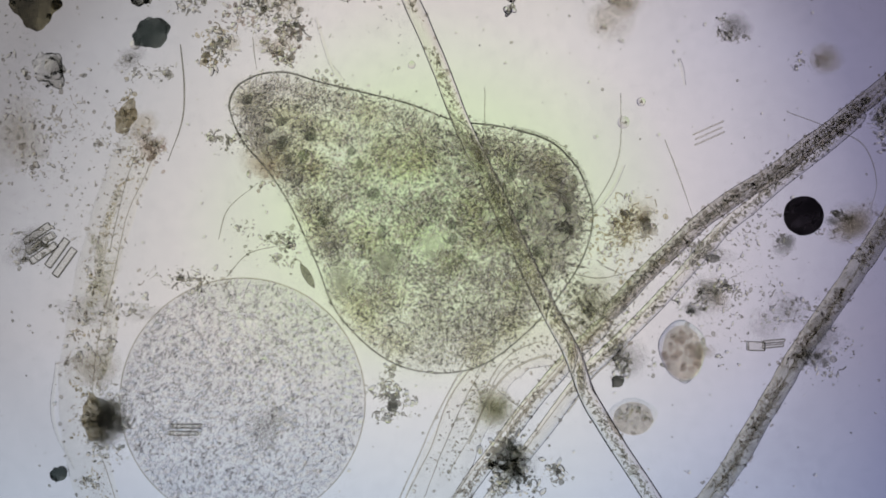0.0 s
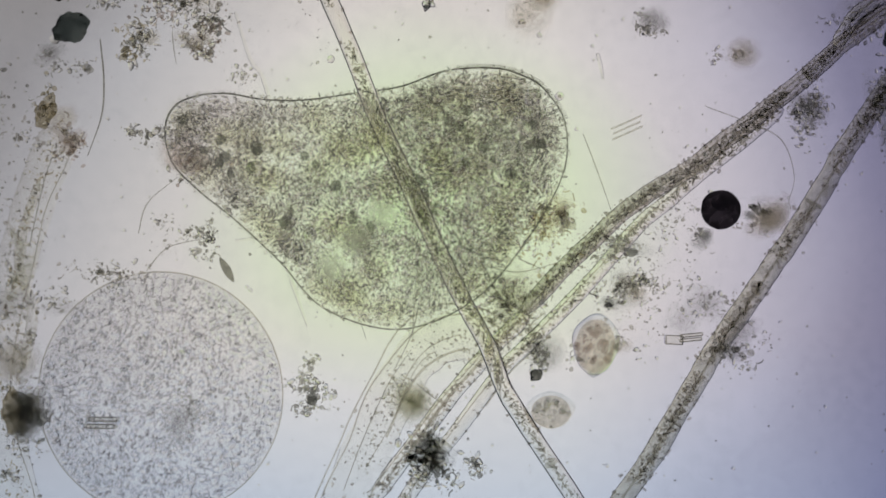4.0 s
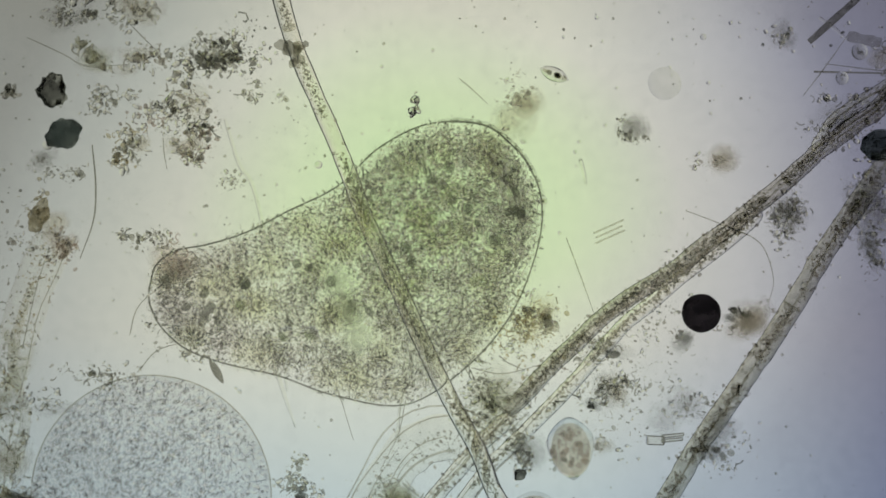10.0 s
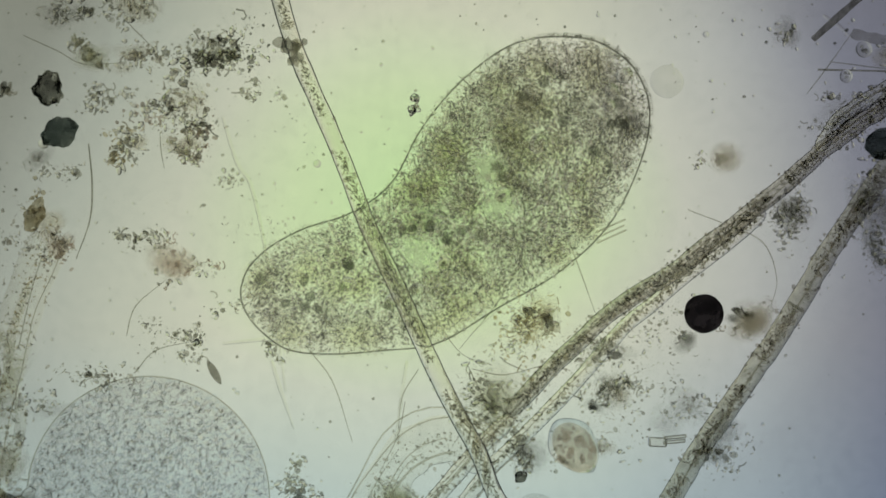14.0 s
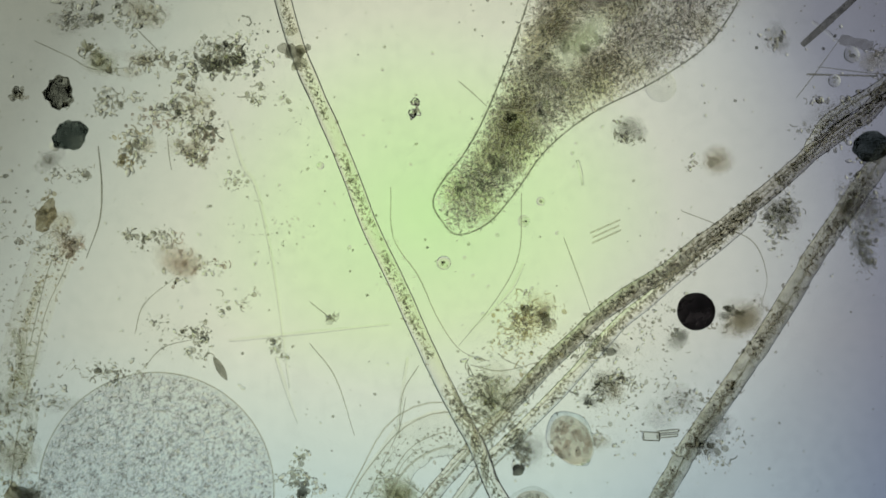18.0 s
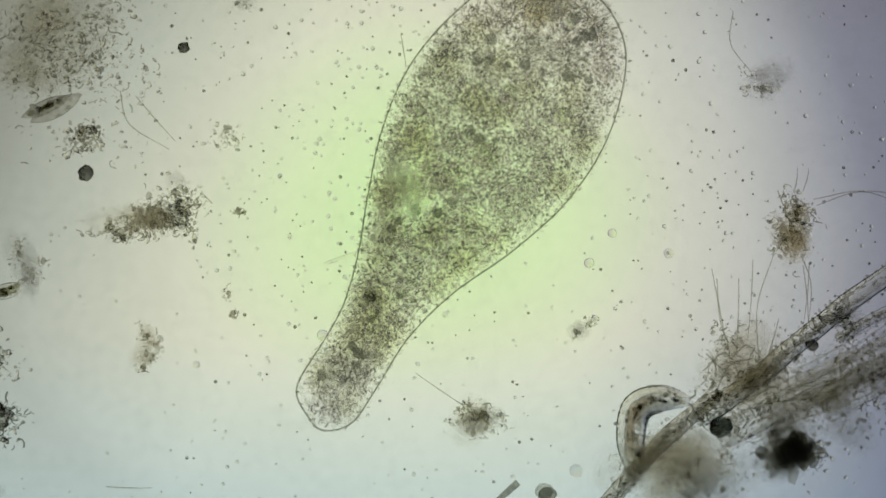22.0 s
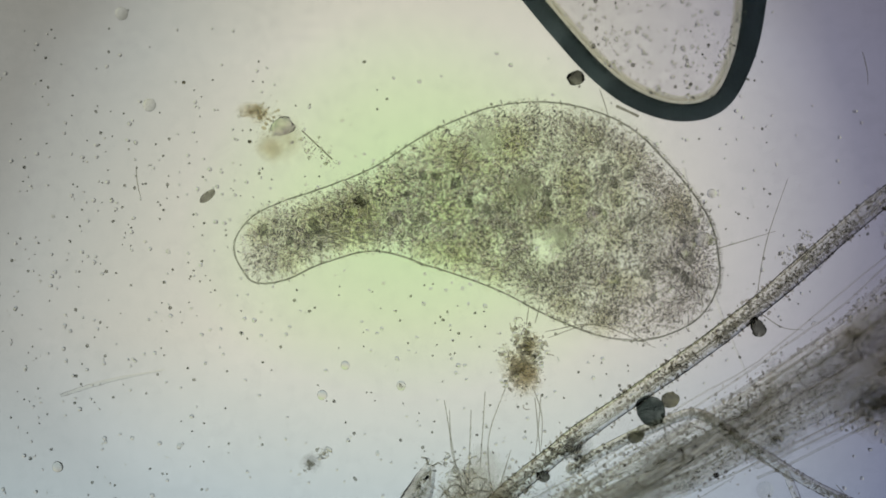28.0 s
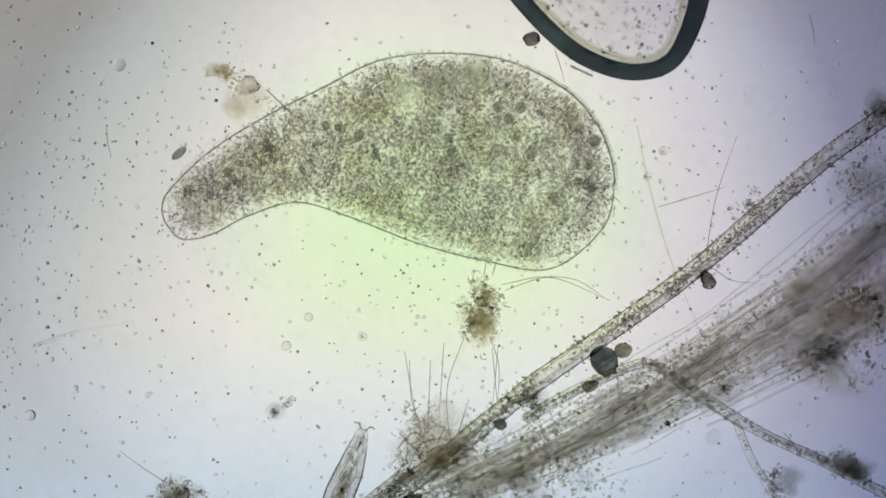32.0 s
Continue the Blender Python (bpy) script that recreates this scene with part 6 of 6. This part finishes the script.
    body_row(rows, 29, (8.62, 11.92), (17.03, 11.01),
             (8.68, 12.16, 8.98, 12.41, 9.50, 12.62, 10.18, 12.82, 11.07, 13.00, 12.01, 13.33, 13.18, 13.64, 14.39, 13.57, 15.46, 13.03, 16.37, 12.24, 16.83, 11.58),
             (8.74, 11.69, 9.03, 11.39, 9.58, 11.39, 10.30, 11.47, 11.22, 11.37, 12.11, 10.85, 13.06, 10.06, 14.12, 9.41, 15.34, 9.28, 16.48, 9.71, 16.93, 10.40))
    body_row(rows, 30, (9.20, 12.00), (17.38, 10.88),
             (9.26, 12.23, 9.53, 12.50, 10.02, 12.71, 10.68, 12.85, 11.54, 12.96, 12.47, 13.19, 13.60, 13.40, 14.75, 13.29, 15.77, 12.75, 16.67, 12.03, 17.13, 11.41),
             (9.27, 11.75, 9.61, 11.52, 10.19, 11.44, 10.93, 11.39, 11.85, 11.13, 12.68, 10.48, 13.63, 9.63, 14.78, 9.08, 16.03, 8.89, 17.12, 9.49, 17.46, 10.26))
    body_row(rows, 31, (8.35, 11.97), (16.57, 11.27),
             (8.40, 12.20, 8.68, 12.47, 9.15, 12.71, 9.79, 12.92, 10.65, 13.04, 11.58, 13.30, 12.71, 13.54, 13.87, 13.49, 14.96, 13.13, 15.89, 12.43, 16.34, 11.81),
             (8.43, 11.72, 8.69, 11.39, 9.26, 11.30, 9.99, 11.45, 10.93, 11.33, 11.88, 10.85, 12.95, 10.17, 14.00, 9.44, 15.24, 9.27, 16.33, 9.86, 16.64, 10.65))
    body_row(rows, 32, (6.93, 11.29), (15.01, 12.35),
             (6.99, 11.52, 7.24, 11.82, 7.63, 12.19, 8.18, 12.59, 8.94, 13.03, 9.81, 13.46, 10.86, 13.97, 12.03, 14.10, 13.18, 13.96, 14.23, 13.44, 14.76, 12.87),
             (6.99, 11.04, 7.28, 10.74, 7.82, 10.82, 8.47, 11.15, 9.37, 11.40, 10.36, 11.12, 11.52, 10.67, 12.73, 10.35, 13.96, 10.20, 14.90, 10.93, 15.11, 11.73))


ciliate_shapes(CILIATE_ROWS)


def ciliate_body():
    grains, brights = [], []
    for k in range(8):
        s, b = Soup(), Soup()
        for i in range(132):
            p = rng.normal(0, 0.19, 2)
            if p @ p > 0.115:
                continue
            z = rng.uniform(-0.55, 0.6) * (1 - p @ p)
            if i % 4 == 0:
                r = 0.014 + 0.014 * rng.random()
                b.blob((p[0], p[1], z), (r * (1.0 + 0.8 * rng.random()), r * 0.85, r), None, 2, 0.06)
            else:
                r = 0.010 + 0.017 * rng.random() ** 1.5
                s.blob((p[0], p[1], z), (r * (1.0 + 1.3 * rng.random()), r * 0.8, r), None, 1, 0.3)
        grains.append(s.mesh("granulation", M_GRAIN))
        brights.append(b.mesh("bright_granulation", M_GRAIN_PALE))
    s = Soup()
    s.blob((0, 0, 0), (0.42, 0.42, 0.5), 0.0, 3)
    films = [(s.mesh("cytoplasm", m), m) for m in (M_PLASM, M_PLASM, M_PLASM_DENSE, M_PLASM, M_PLASM_OLIVE)]
    _, a, b = next(r for r in CILIATE_ROWS if r[0] == 21)
    spine = (a + b) / 2
    half = np.percentile([np.linalg.norm(p - q, axis=1) / 2 for _, p, q in CILIATE_ROWS], 50, axis=0)
    dist = np.r_[0, np.cumsum(np.linalg.norm(np.diff(spine, axis=0), axis=1))]
    for d in np.linspace(0.42, dist[-1] - 0.34, round((dist[-1] - 0.76) / 0.30) + 1):
        u = np.interp(d, dist, np.linspace(0, 1, len(dist)))
        wide = np.interp(d, dist, half)
        n = max(2, round(2 * (wide - 0.28) / 0.30) + 1)
        for i in range(n):
            v = max(-1.0, min(1.0, -1 + 2 * i / (n - 1) + rng.normal(0, 0.03)))
            deep = 0.45 + 0.55 * math.sqrt(max(0.0, 1 - v * v))
            k = int(rng.integers(8))
            film, film_mat = films[int(rng.integers(5))]
            clump = part("cytoplasm", film, film_mat, CILIATE)
            clump.scale = (1, 1, deep)
            tagged(part("granulation", grains[k], M_GRAIN, clump), kind="stuff")
            tagged(part("bright_granulation", brights[k], M_GRAIN_PALE, clump), kind="stuff")
            PLASM.append((clump, float(u + rng.normal(0, 0.004)), v, 0.275, 0.95, 1.0))
    for _ in range(34):
        r = 0.05 + 0.07 * rng.random()
        s = Soup()
        s.blob((0, 0, 0), (r, r * 0.85, r), None, 2, 0.12)
        PLASM.append((part("food_vacuole", s, M_FOOD, CILIATE, "dark round food vacuole"), rng.uniform(0.2, 0.9), rng.uniform(-0.8, 0.8), 0.3, rng.uniform(1.2, 1.5), 0.0))
    for _ in range(9):
        r = 0.12 + 0.07 * rng.random()
        s = Soup()
        s.blob((0, 0, 0), (r, r * 0.85, r * 0.8), None, 3, 0.02)
        PLASM.append((part("clear_vacuole", s, M_CELL, CILIATE, "clear round vacuole"), rng.uniform(0.25, 0.9), rng.uniform(-0.7, 0.7), 0.3, 1.6, 0.0))
    rod_soup = Soup()
    k = np.linspace(-1, 1, 7)
    rod_soup.tube([(0.125 * a, 0, 0) for a in k], [0.015 * (1 - 0.35 * abs(a) ** 3) for a in k], 8, 4.0)
    rod_mesh = rod_soup.mesh("pellicle", M_SKIN)
    cil = Soup()
    for i in range(9):
        x = (i - 4) * 0.036
        cil.tube([(x, -0.01, 0), (x + 0.012, 0.035, 0.02), (x + 0.03, 0.07, 0.02)], [0.009, 0.007, 0.003], 5)
    cil_mesh = cil.mesh("cilia", M_CILIA)
    for i in range(160):
        seg = part("pellicle", rod_mesh, M_SKIN, CILIATE)
        if 63 <= i <= 84 and i % 2:
            part("cilia", cil_mesh, M_CILIA, seg)
        SKIN.append((seg, i / 160))
    for r in (0.36, 0.3, 0.26):
        s = Soup()
        s.blob((0, 0, 0), (r * 1.2, r * 1.2, 0.22), 0.0, 3)
        DROPS.append(part("vacuole", s, M_VACUOLE, CILIATE, "pale bright vacuole"))


ciliate_body()


def ciliate_swims():
    rows = CILIATE_ROWS
    centres = {t: (pick(a, 0.5) + pick(b, 0.5)) / 2 for t, a, b in rows}
    walk(CILIATE, [(t, pose(*c, 0)) for t, c in centres.items()])
    spots = (((0, (-3.37, -2.22)), (1, (-3.71, -1.87)), (2, (-3.30, -1.72)), (3, (-2.80, -1.82)), (4, (-2.14, -2.11)), (7, (-1.34, -2.25)), (8, (-1.44, -1.99)), (9, (-1.56, -1.71)), (10, (-1.47, -1.49)),
              (11, (-1.22, -1.32)), (12, (-0.92, -1.25)), (13, (-0.64, -1.19)), (14, (-0.39, -0.09)), (16.5, (1.54, 1.78)), (17, (1.89, 2.33)), (18, (2.67, 3.87)), (20, (4.19, 7.08)),
              (21, (5.09, 8.42)), (22, (6.03, 9.77)), (23, (6.65, 11.02)), (24, (6.77, 11.54)), (25, (8.12, 12.61)), (26, (9.50, 13.46)), (26.5, (10.11, 13.39)), (28.5, (12.64, 13.26)), (29, (13.08, 13.12)),
              (30, (13.60, 12.70)), (31, (12.78, 12.91)), (32, (11.37, 13.35))),
             ((0, (-1.87, -1.63)), (1, (-2.36, -1.14)), (2, (-2.19, -1.07)), (3, (-1.71, -1.17)), (4, (-1.23, -1.23)), (7, (-0.79, -0.86)), (8, (-0.94, -1.09)), (9, (-1.84, -0.94)), (10, (-1.74, -0.59)),
              (11, (-1.42, -0.48)), (12, (-1.12, -0.48)), (13, (-0.92, 0.05)), (14, (0.75, 1.39)), (16.5, (0.88, 2.95)), (17, (1.52, 3.11)), (18, (2.21, 3.46)), (20, (4.03, 7.44)),
              (21, (4.91, 8.97)), (22, (5.85, 10.31)), (23, (6.57, 11.77)), (24, (6.87, 12.10)), (25, (11.58, 13.03)), (26, (13.07, 12.60)), (26.5, (13.50, 12.29)), (28.5, (13.54, 11.11)), (29, (14.98, 10.47)),
              (30, (14.05, 10.50)), (31, (13.47, 10.98)), (32, (12.59, 13.66))))
    third = {13: (-1.10, -0.65), 14: (0.95, 0.75)}
    spots += (tuple((t, third.get(t, ((p[0] + q[0]) / 2, (p[1] + q[1]) / 2))) for (t, p), (_, q) in zip(*spots)),)
    rims = {}
    for t, a, b in rows:
        rim = np.vstack((a, b[-2:0:-1]))
        along = np.roll(rim, -1, 0) - np.roll(rim, 1, 0)
        along /= np.linalg.norm(along, axis=1)[:, None]
        rims[t] = rim, np.stack((along[:, 1], -along[:, 0]), 1)
    holes = [{t: np.array(p) for t, p in keys if k < 2 or t in third} for k, keys in enumerate(spots)]
    for ob, u, v, inset, z, shy in PLASM:
        keys = []
        for t, a, b in rows:
            mid = lambda k: (pick(a, k) + pick(b, k)) / 2
            half = (pick(a, u) - pick(b, u)) / 2
            w = np.linalg.norm(half) + 1e-6
            p = mid(u) + half / w * v * max(w - inset, 0.02)
            for hole, room in zip(holes, (0.56, 0.50, 0.52)):
                if shy and t in hole:
                    gap = p - hole[t]
                    far = np.linalg.norm(gap) + 1e-6
                    p = p + gap / far * max(0.0, room - far) * 0.85 * (1 - abs(v) ** 3)
            rim, inward = rims[t]
            k = int(np.argmin(((rim - p) ** 2).sum(1)))
            p = p + inward[k] * max(0.0, inset - (p - rim[k]) @ inward[k]) - centres[t]
            d = mid(min(1, u + 0.05)) - mid(max(0, u - 0.05))
            keys.append((t, pose(*p, z, 0, 0, math.degrees(math.atan2(d[1], d[0])))))
        walk(ob, keys)
    def even(line):
        run = np.r_[0, np.cumsum(np.linalg.norm(np.diff(line, axis=0), axis=1))]
        at = np.linspace(0, run[-1], 140)
        return np.stack((np.interp(at, run, line[:, 0]), np.interp(at, run, line[:, 1])), 1)
    flanks = {t: (even(a), even(b)) for t, a, b in rows}
    for ob, k in SKIN:
        keys = []
        for t, _, _ in rows:
            a, b = flanks[t]
            spot = lambda q: pick(a, (q % 1) * 2) if q % 1 <= 0.5 else pick(b, 2 - (q % 1) * 2)
            p, d = spot(k) - centres[t], spot((k + 0.006) % 1) - spot((k - 0.006) % 1)
            keys.append((t, pose(*p, 0.8, 0, 0, math.degrees(math.atan2(d[1], d[0])))))
        walk(ob, keys)
    for ob, keys in zip(DROPS, spots):
        walk(ob, [(t, pose(*(np.array(p) - centres[t]), 1.45)) for t, p in keys if t in centres])


def rotifer_crawls():
    spines = []
    for t, *pts in ((0, (10.45, 5.61), (9.94, 5.56), (9.45, 5.44), (9.18, 5.10), (9.24, 4.69)), (20, (10.45, 5.61), (9.94, 5.56), (9.45, 5.44), (9.18, 5.10), (9.24, 4.69)),
                    (21, (11.10, 6.45), (10.43, 6.34), (9.80, 6.04), (9.23, 5.50), (9.17, 4.73)), (22, (10.79, 6.35), (10.34, 6.38), (9.94, 6.18), (9.84, 5.59), (9.96, 4.98)),
                    (23, (11.37, 6.97), (10.97, 6.97), (10.77, 6.77), (10.97, 6.37), (11.37, 6.17)), (24, (11.60, 7.47), (11.10, 7.39), (10.66, 7.07), (10.36, 6.67), (10.21, 6.17)),
                    (25, (11.78, 7.73), (11.28, 7.63), (10.89, 7.30), (10.59, 6.85), (10.44, 6.45)), (26, (11.70, 7.81), (11.31, 7.72), (11.02, 7.40), (10.82, 7.01), (10.67, 6.62)),
                    (28.5, (10.67, 7.42), (10.65, 6.92), (10.45, 6.42), (10.25, 5.83), (10.15, 5.33)), (29, (9.98, 7.62), (10.10, 7.12), (10.33, 6.62), (10.23, 6.12), (10.18, 5.52)),
                    (30, (10.24, 8.35), (10.22, 7.55), (10.22, 6.75), (10.20, 5.95), (10.18, 5.15)), (31, (10.47, 8.76), (10.40, 7.93), (10.30, 7.04), (10.20, 6.25), (10.10, 5.46)),
                    (32, (10.53, 7.18), (10.32, 6.54), (10.11, 6.03), (9.91, 5.41), (9.70, 4.79))):
        spines.append((t, smooth_line(pts, 10)))
    walk(ROTIFER, [(t, pose(*pick(line, 0.5), 0)) for t, line in spines])
    for i, seg in enumerate(ROTIFER_SEGMENTS):
        u, keys, last = (i + 0.5) / len(ROTIFER_SEGMENTS), [], None
        for t, line in spines:
            d = pick(line, max(0, u - 0.06)) - pick(line, min(1, u + 0.06))
            p = pick(line, u) - pick(line, 0.5)
            keys.append((t, pose(*p, 0, 0, 0, math.degrees(math.atan2(d[1], d[0])))))
        walk(seg, keys)


def motions():
    """Everything that moves: the lamp below the stage, the ciliate, the rotifer and a turning cell."""
    # Lamp takes the camera's path, so the painted vignette stays put in view.
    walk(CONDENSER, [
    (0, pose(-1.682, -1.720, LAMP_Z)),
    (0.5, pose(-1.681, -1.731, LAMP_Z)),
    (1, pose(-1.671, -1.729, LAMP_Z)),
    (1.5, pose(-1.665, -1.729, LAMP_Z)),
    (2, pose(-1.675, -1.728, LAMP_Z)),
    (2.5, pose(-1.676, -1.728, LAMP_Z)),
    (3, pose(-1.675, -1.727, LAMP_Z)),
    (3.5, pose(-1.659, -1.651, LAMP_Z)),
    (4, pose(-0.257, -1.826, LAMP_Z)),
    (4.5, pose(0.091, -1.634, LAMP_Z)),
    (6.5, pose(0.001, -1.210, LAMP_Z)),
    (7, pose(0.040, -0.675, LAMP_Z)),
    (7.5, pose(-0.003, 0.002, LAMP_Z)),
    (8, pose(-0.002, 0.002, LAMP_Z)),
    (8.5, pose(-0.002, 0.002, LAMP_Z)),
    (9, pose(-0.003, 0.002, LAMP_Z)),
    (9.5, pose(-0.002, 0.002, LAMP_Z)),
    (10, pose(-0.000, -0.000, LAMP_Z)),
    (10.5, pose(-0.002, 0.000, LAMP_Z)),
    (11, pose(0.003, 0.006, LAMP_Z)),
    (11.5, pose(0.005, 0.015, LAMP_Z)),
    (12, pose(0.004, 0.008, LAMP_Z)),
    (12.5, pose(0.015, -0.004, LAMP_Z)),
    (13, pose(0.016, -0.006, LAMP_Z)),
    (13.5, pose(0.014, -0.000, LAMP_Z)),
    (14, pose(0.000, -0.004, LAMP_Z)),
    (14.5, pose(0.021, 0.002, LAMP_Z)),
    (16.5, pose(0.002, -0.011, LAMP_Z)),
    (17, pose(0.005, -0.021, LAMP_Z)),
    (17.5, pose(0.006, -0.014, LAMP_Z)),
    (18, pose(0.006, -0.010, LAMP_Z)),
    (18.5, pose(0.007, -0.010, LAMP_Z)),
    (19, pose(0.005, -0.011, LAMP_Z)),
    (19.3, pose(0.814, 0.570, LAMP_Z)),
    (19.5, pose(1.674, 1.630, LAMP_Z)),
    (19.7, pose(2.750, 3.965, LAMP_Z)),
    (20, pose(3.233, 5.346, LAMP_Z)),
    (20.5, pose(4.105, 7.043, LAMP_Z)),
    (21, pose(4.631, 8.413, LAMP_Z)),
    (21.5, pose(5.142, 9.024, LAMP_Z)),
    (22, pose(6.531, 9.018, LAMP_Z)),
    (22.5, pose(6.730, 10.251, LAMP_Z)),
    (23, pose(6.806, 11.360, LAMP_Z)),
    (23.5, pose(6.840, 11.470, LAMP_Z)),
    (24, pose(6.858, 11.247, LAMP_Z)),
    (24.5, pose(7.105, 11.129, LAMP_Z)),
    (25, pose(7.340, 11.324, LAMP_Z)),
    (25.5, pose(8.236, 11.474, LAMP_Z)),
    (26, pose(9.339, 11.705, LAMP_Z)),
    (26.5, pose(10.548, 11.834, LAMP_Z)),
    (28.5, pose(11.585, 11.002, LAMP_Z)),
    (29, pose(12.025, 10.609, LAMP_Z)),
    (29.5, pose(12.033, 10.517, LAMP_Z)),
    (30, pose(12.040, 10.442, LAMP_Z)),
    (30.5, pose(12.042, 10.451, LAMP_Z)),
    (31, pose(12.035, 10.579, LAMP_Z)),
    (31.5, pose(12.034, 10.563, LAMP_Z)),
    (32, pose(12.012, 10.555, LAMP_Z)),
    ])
    ciliate_swims()
    rotifer_crawls()
    x, y, _ = LONG.location
    walk(LONG, [(0.0, pose(x - 0.11, y, 0)), (4.0, pose(x - 0.10, y, 0)), (7.0, pose(x + 0.12, y, 0, 0, 0, -1.0)), (8.0, pose(x, y, 0)), (32.0, pose(x, y, 0))])
    walk(ALGA, [(0.0, pose(*(6.52, 12.47), 0)), (24.0, pose(*(6.52, 12.47), 0)), (25.0, pose(*(6.90, 12.30), 0)), (26.0, pose(*(7.09, 12.31), 0, 0, 0, 3)), (26.5, pose(*(7.02, 12.31), 0, 0, 0, 5)),
                (29.0, pose(*(7.11, 12.32), 0, 0, 0, 8)), (32.0, pose(*(7.14, 12.32), 0, 0, 0, 10))])
    walk(VASE, [(0.0, pose(*(2.49, -3.49), 0, 0, 0, 6)), (3.0, pose(*(2.31, -3.50), 0, 0, 0, 4)), (4.0, pose(*(2.41, -3.49), 0, 0, 0, -4)), (9.0, pose(*(2.29, -3.52), 0, 0, 0, 5)),
                (11.0, pose(*(2.27, -3.54), 0, 0, 0, 8)), (12.0, pose(*(2.28, -3.51), 0, 0, 0, 30)), (13.0, pose(*(2.29, -3.47), 0, 0, 0, 38)), (17.0, pose(*(2.33, -3.46), 0, 0, 0, 30)),
                (19.0, pose(*(2.31, -3.43), 0, 0, 0, 34)), (32.0, pose(*(2.31, -3.43), 0, 0, 0, 34))])


motions()
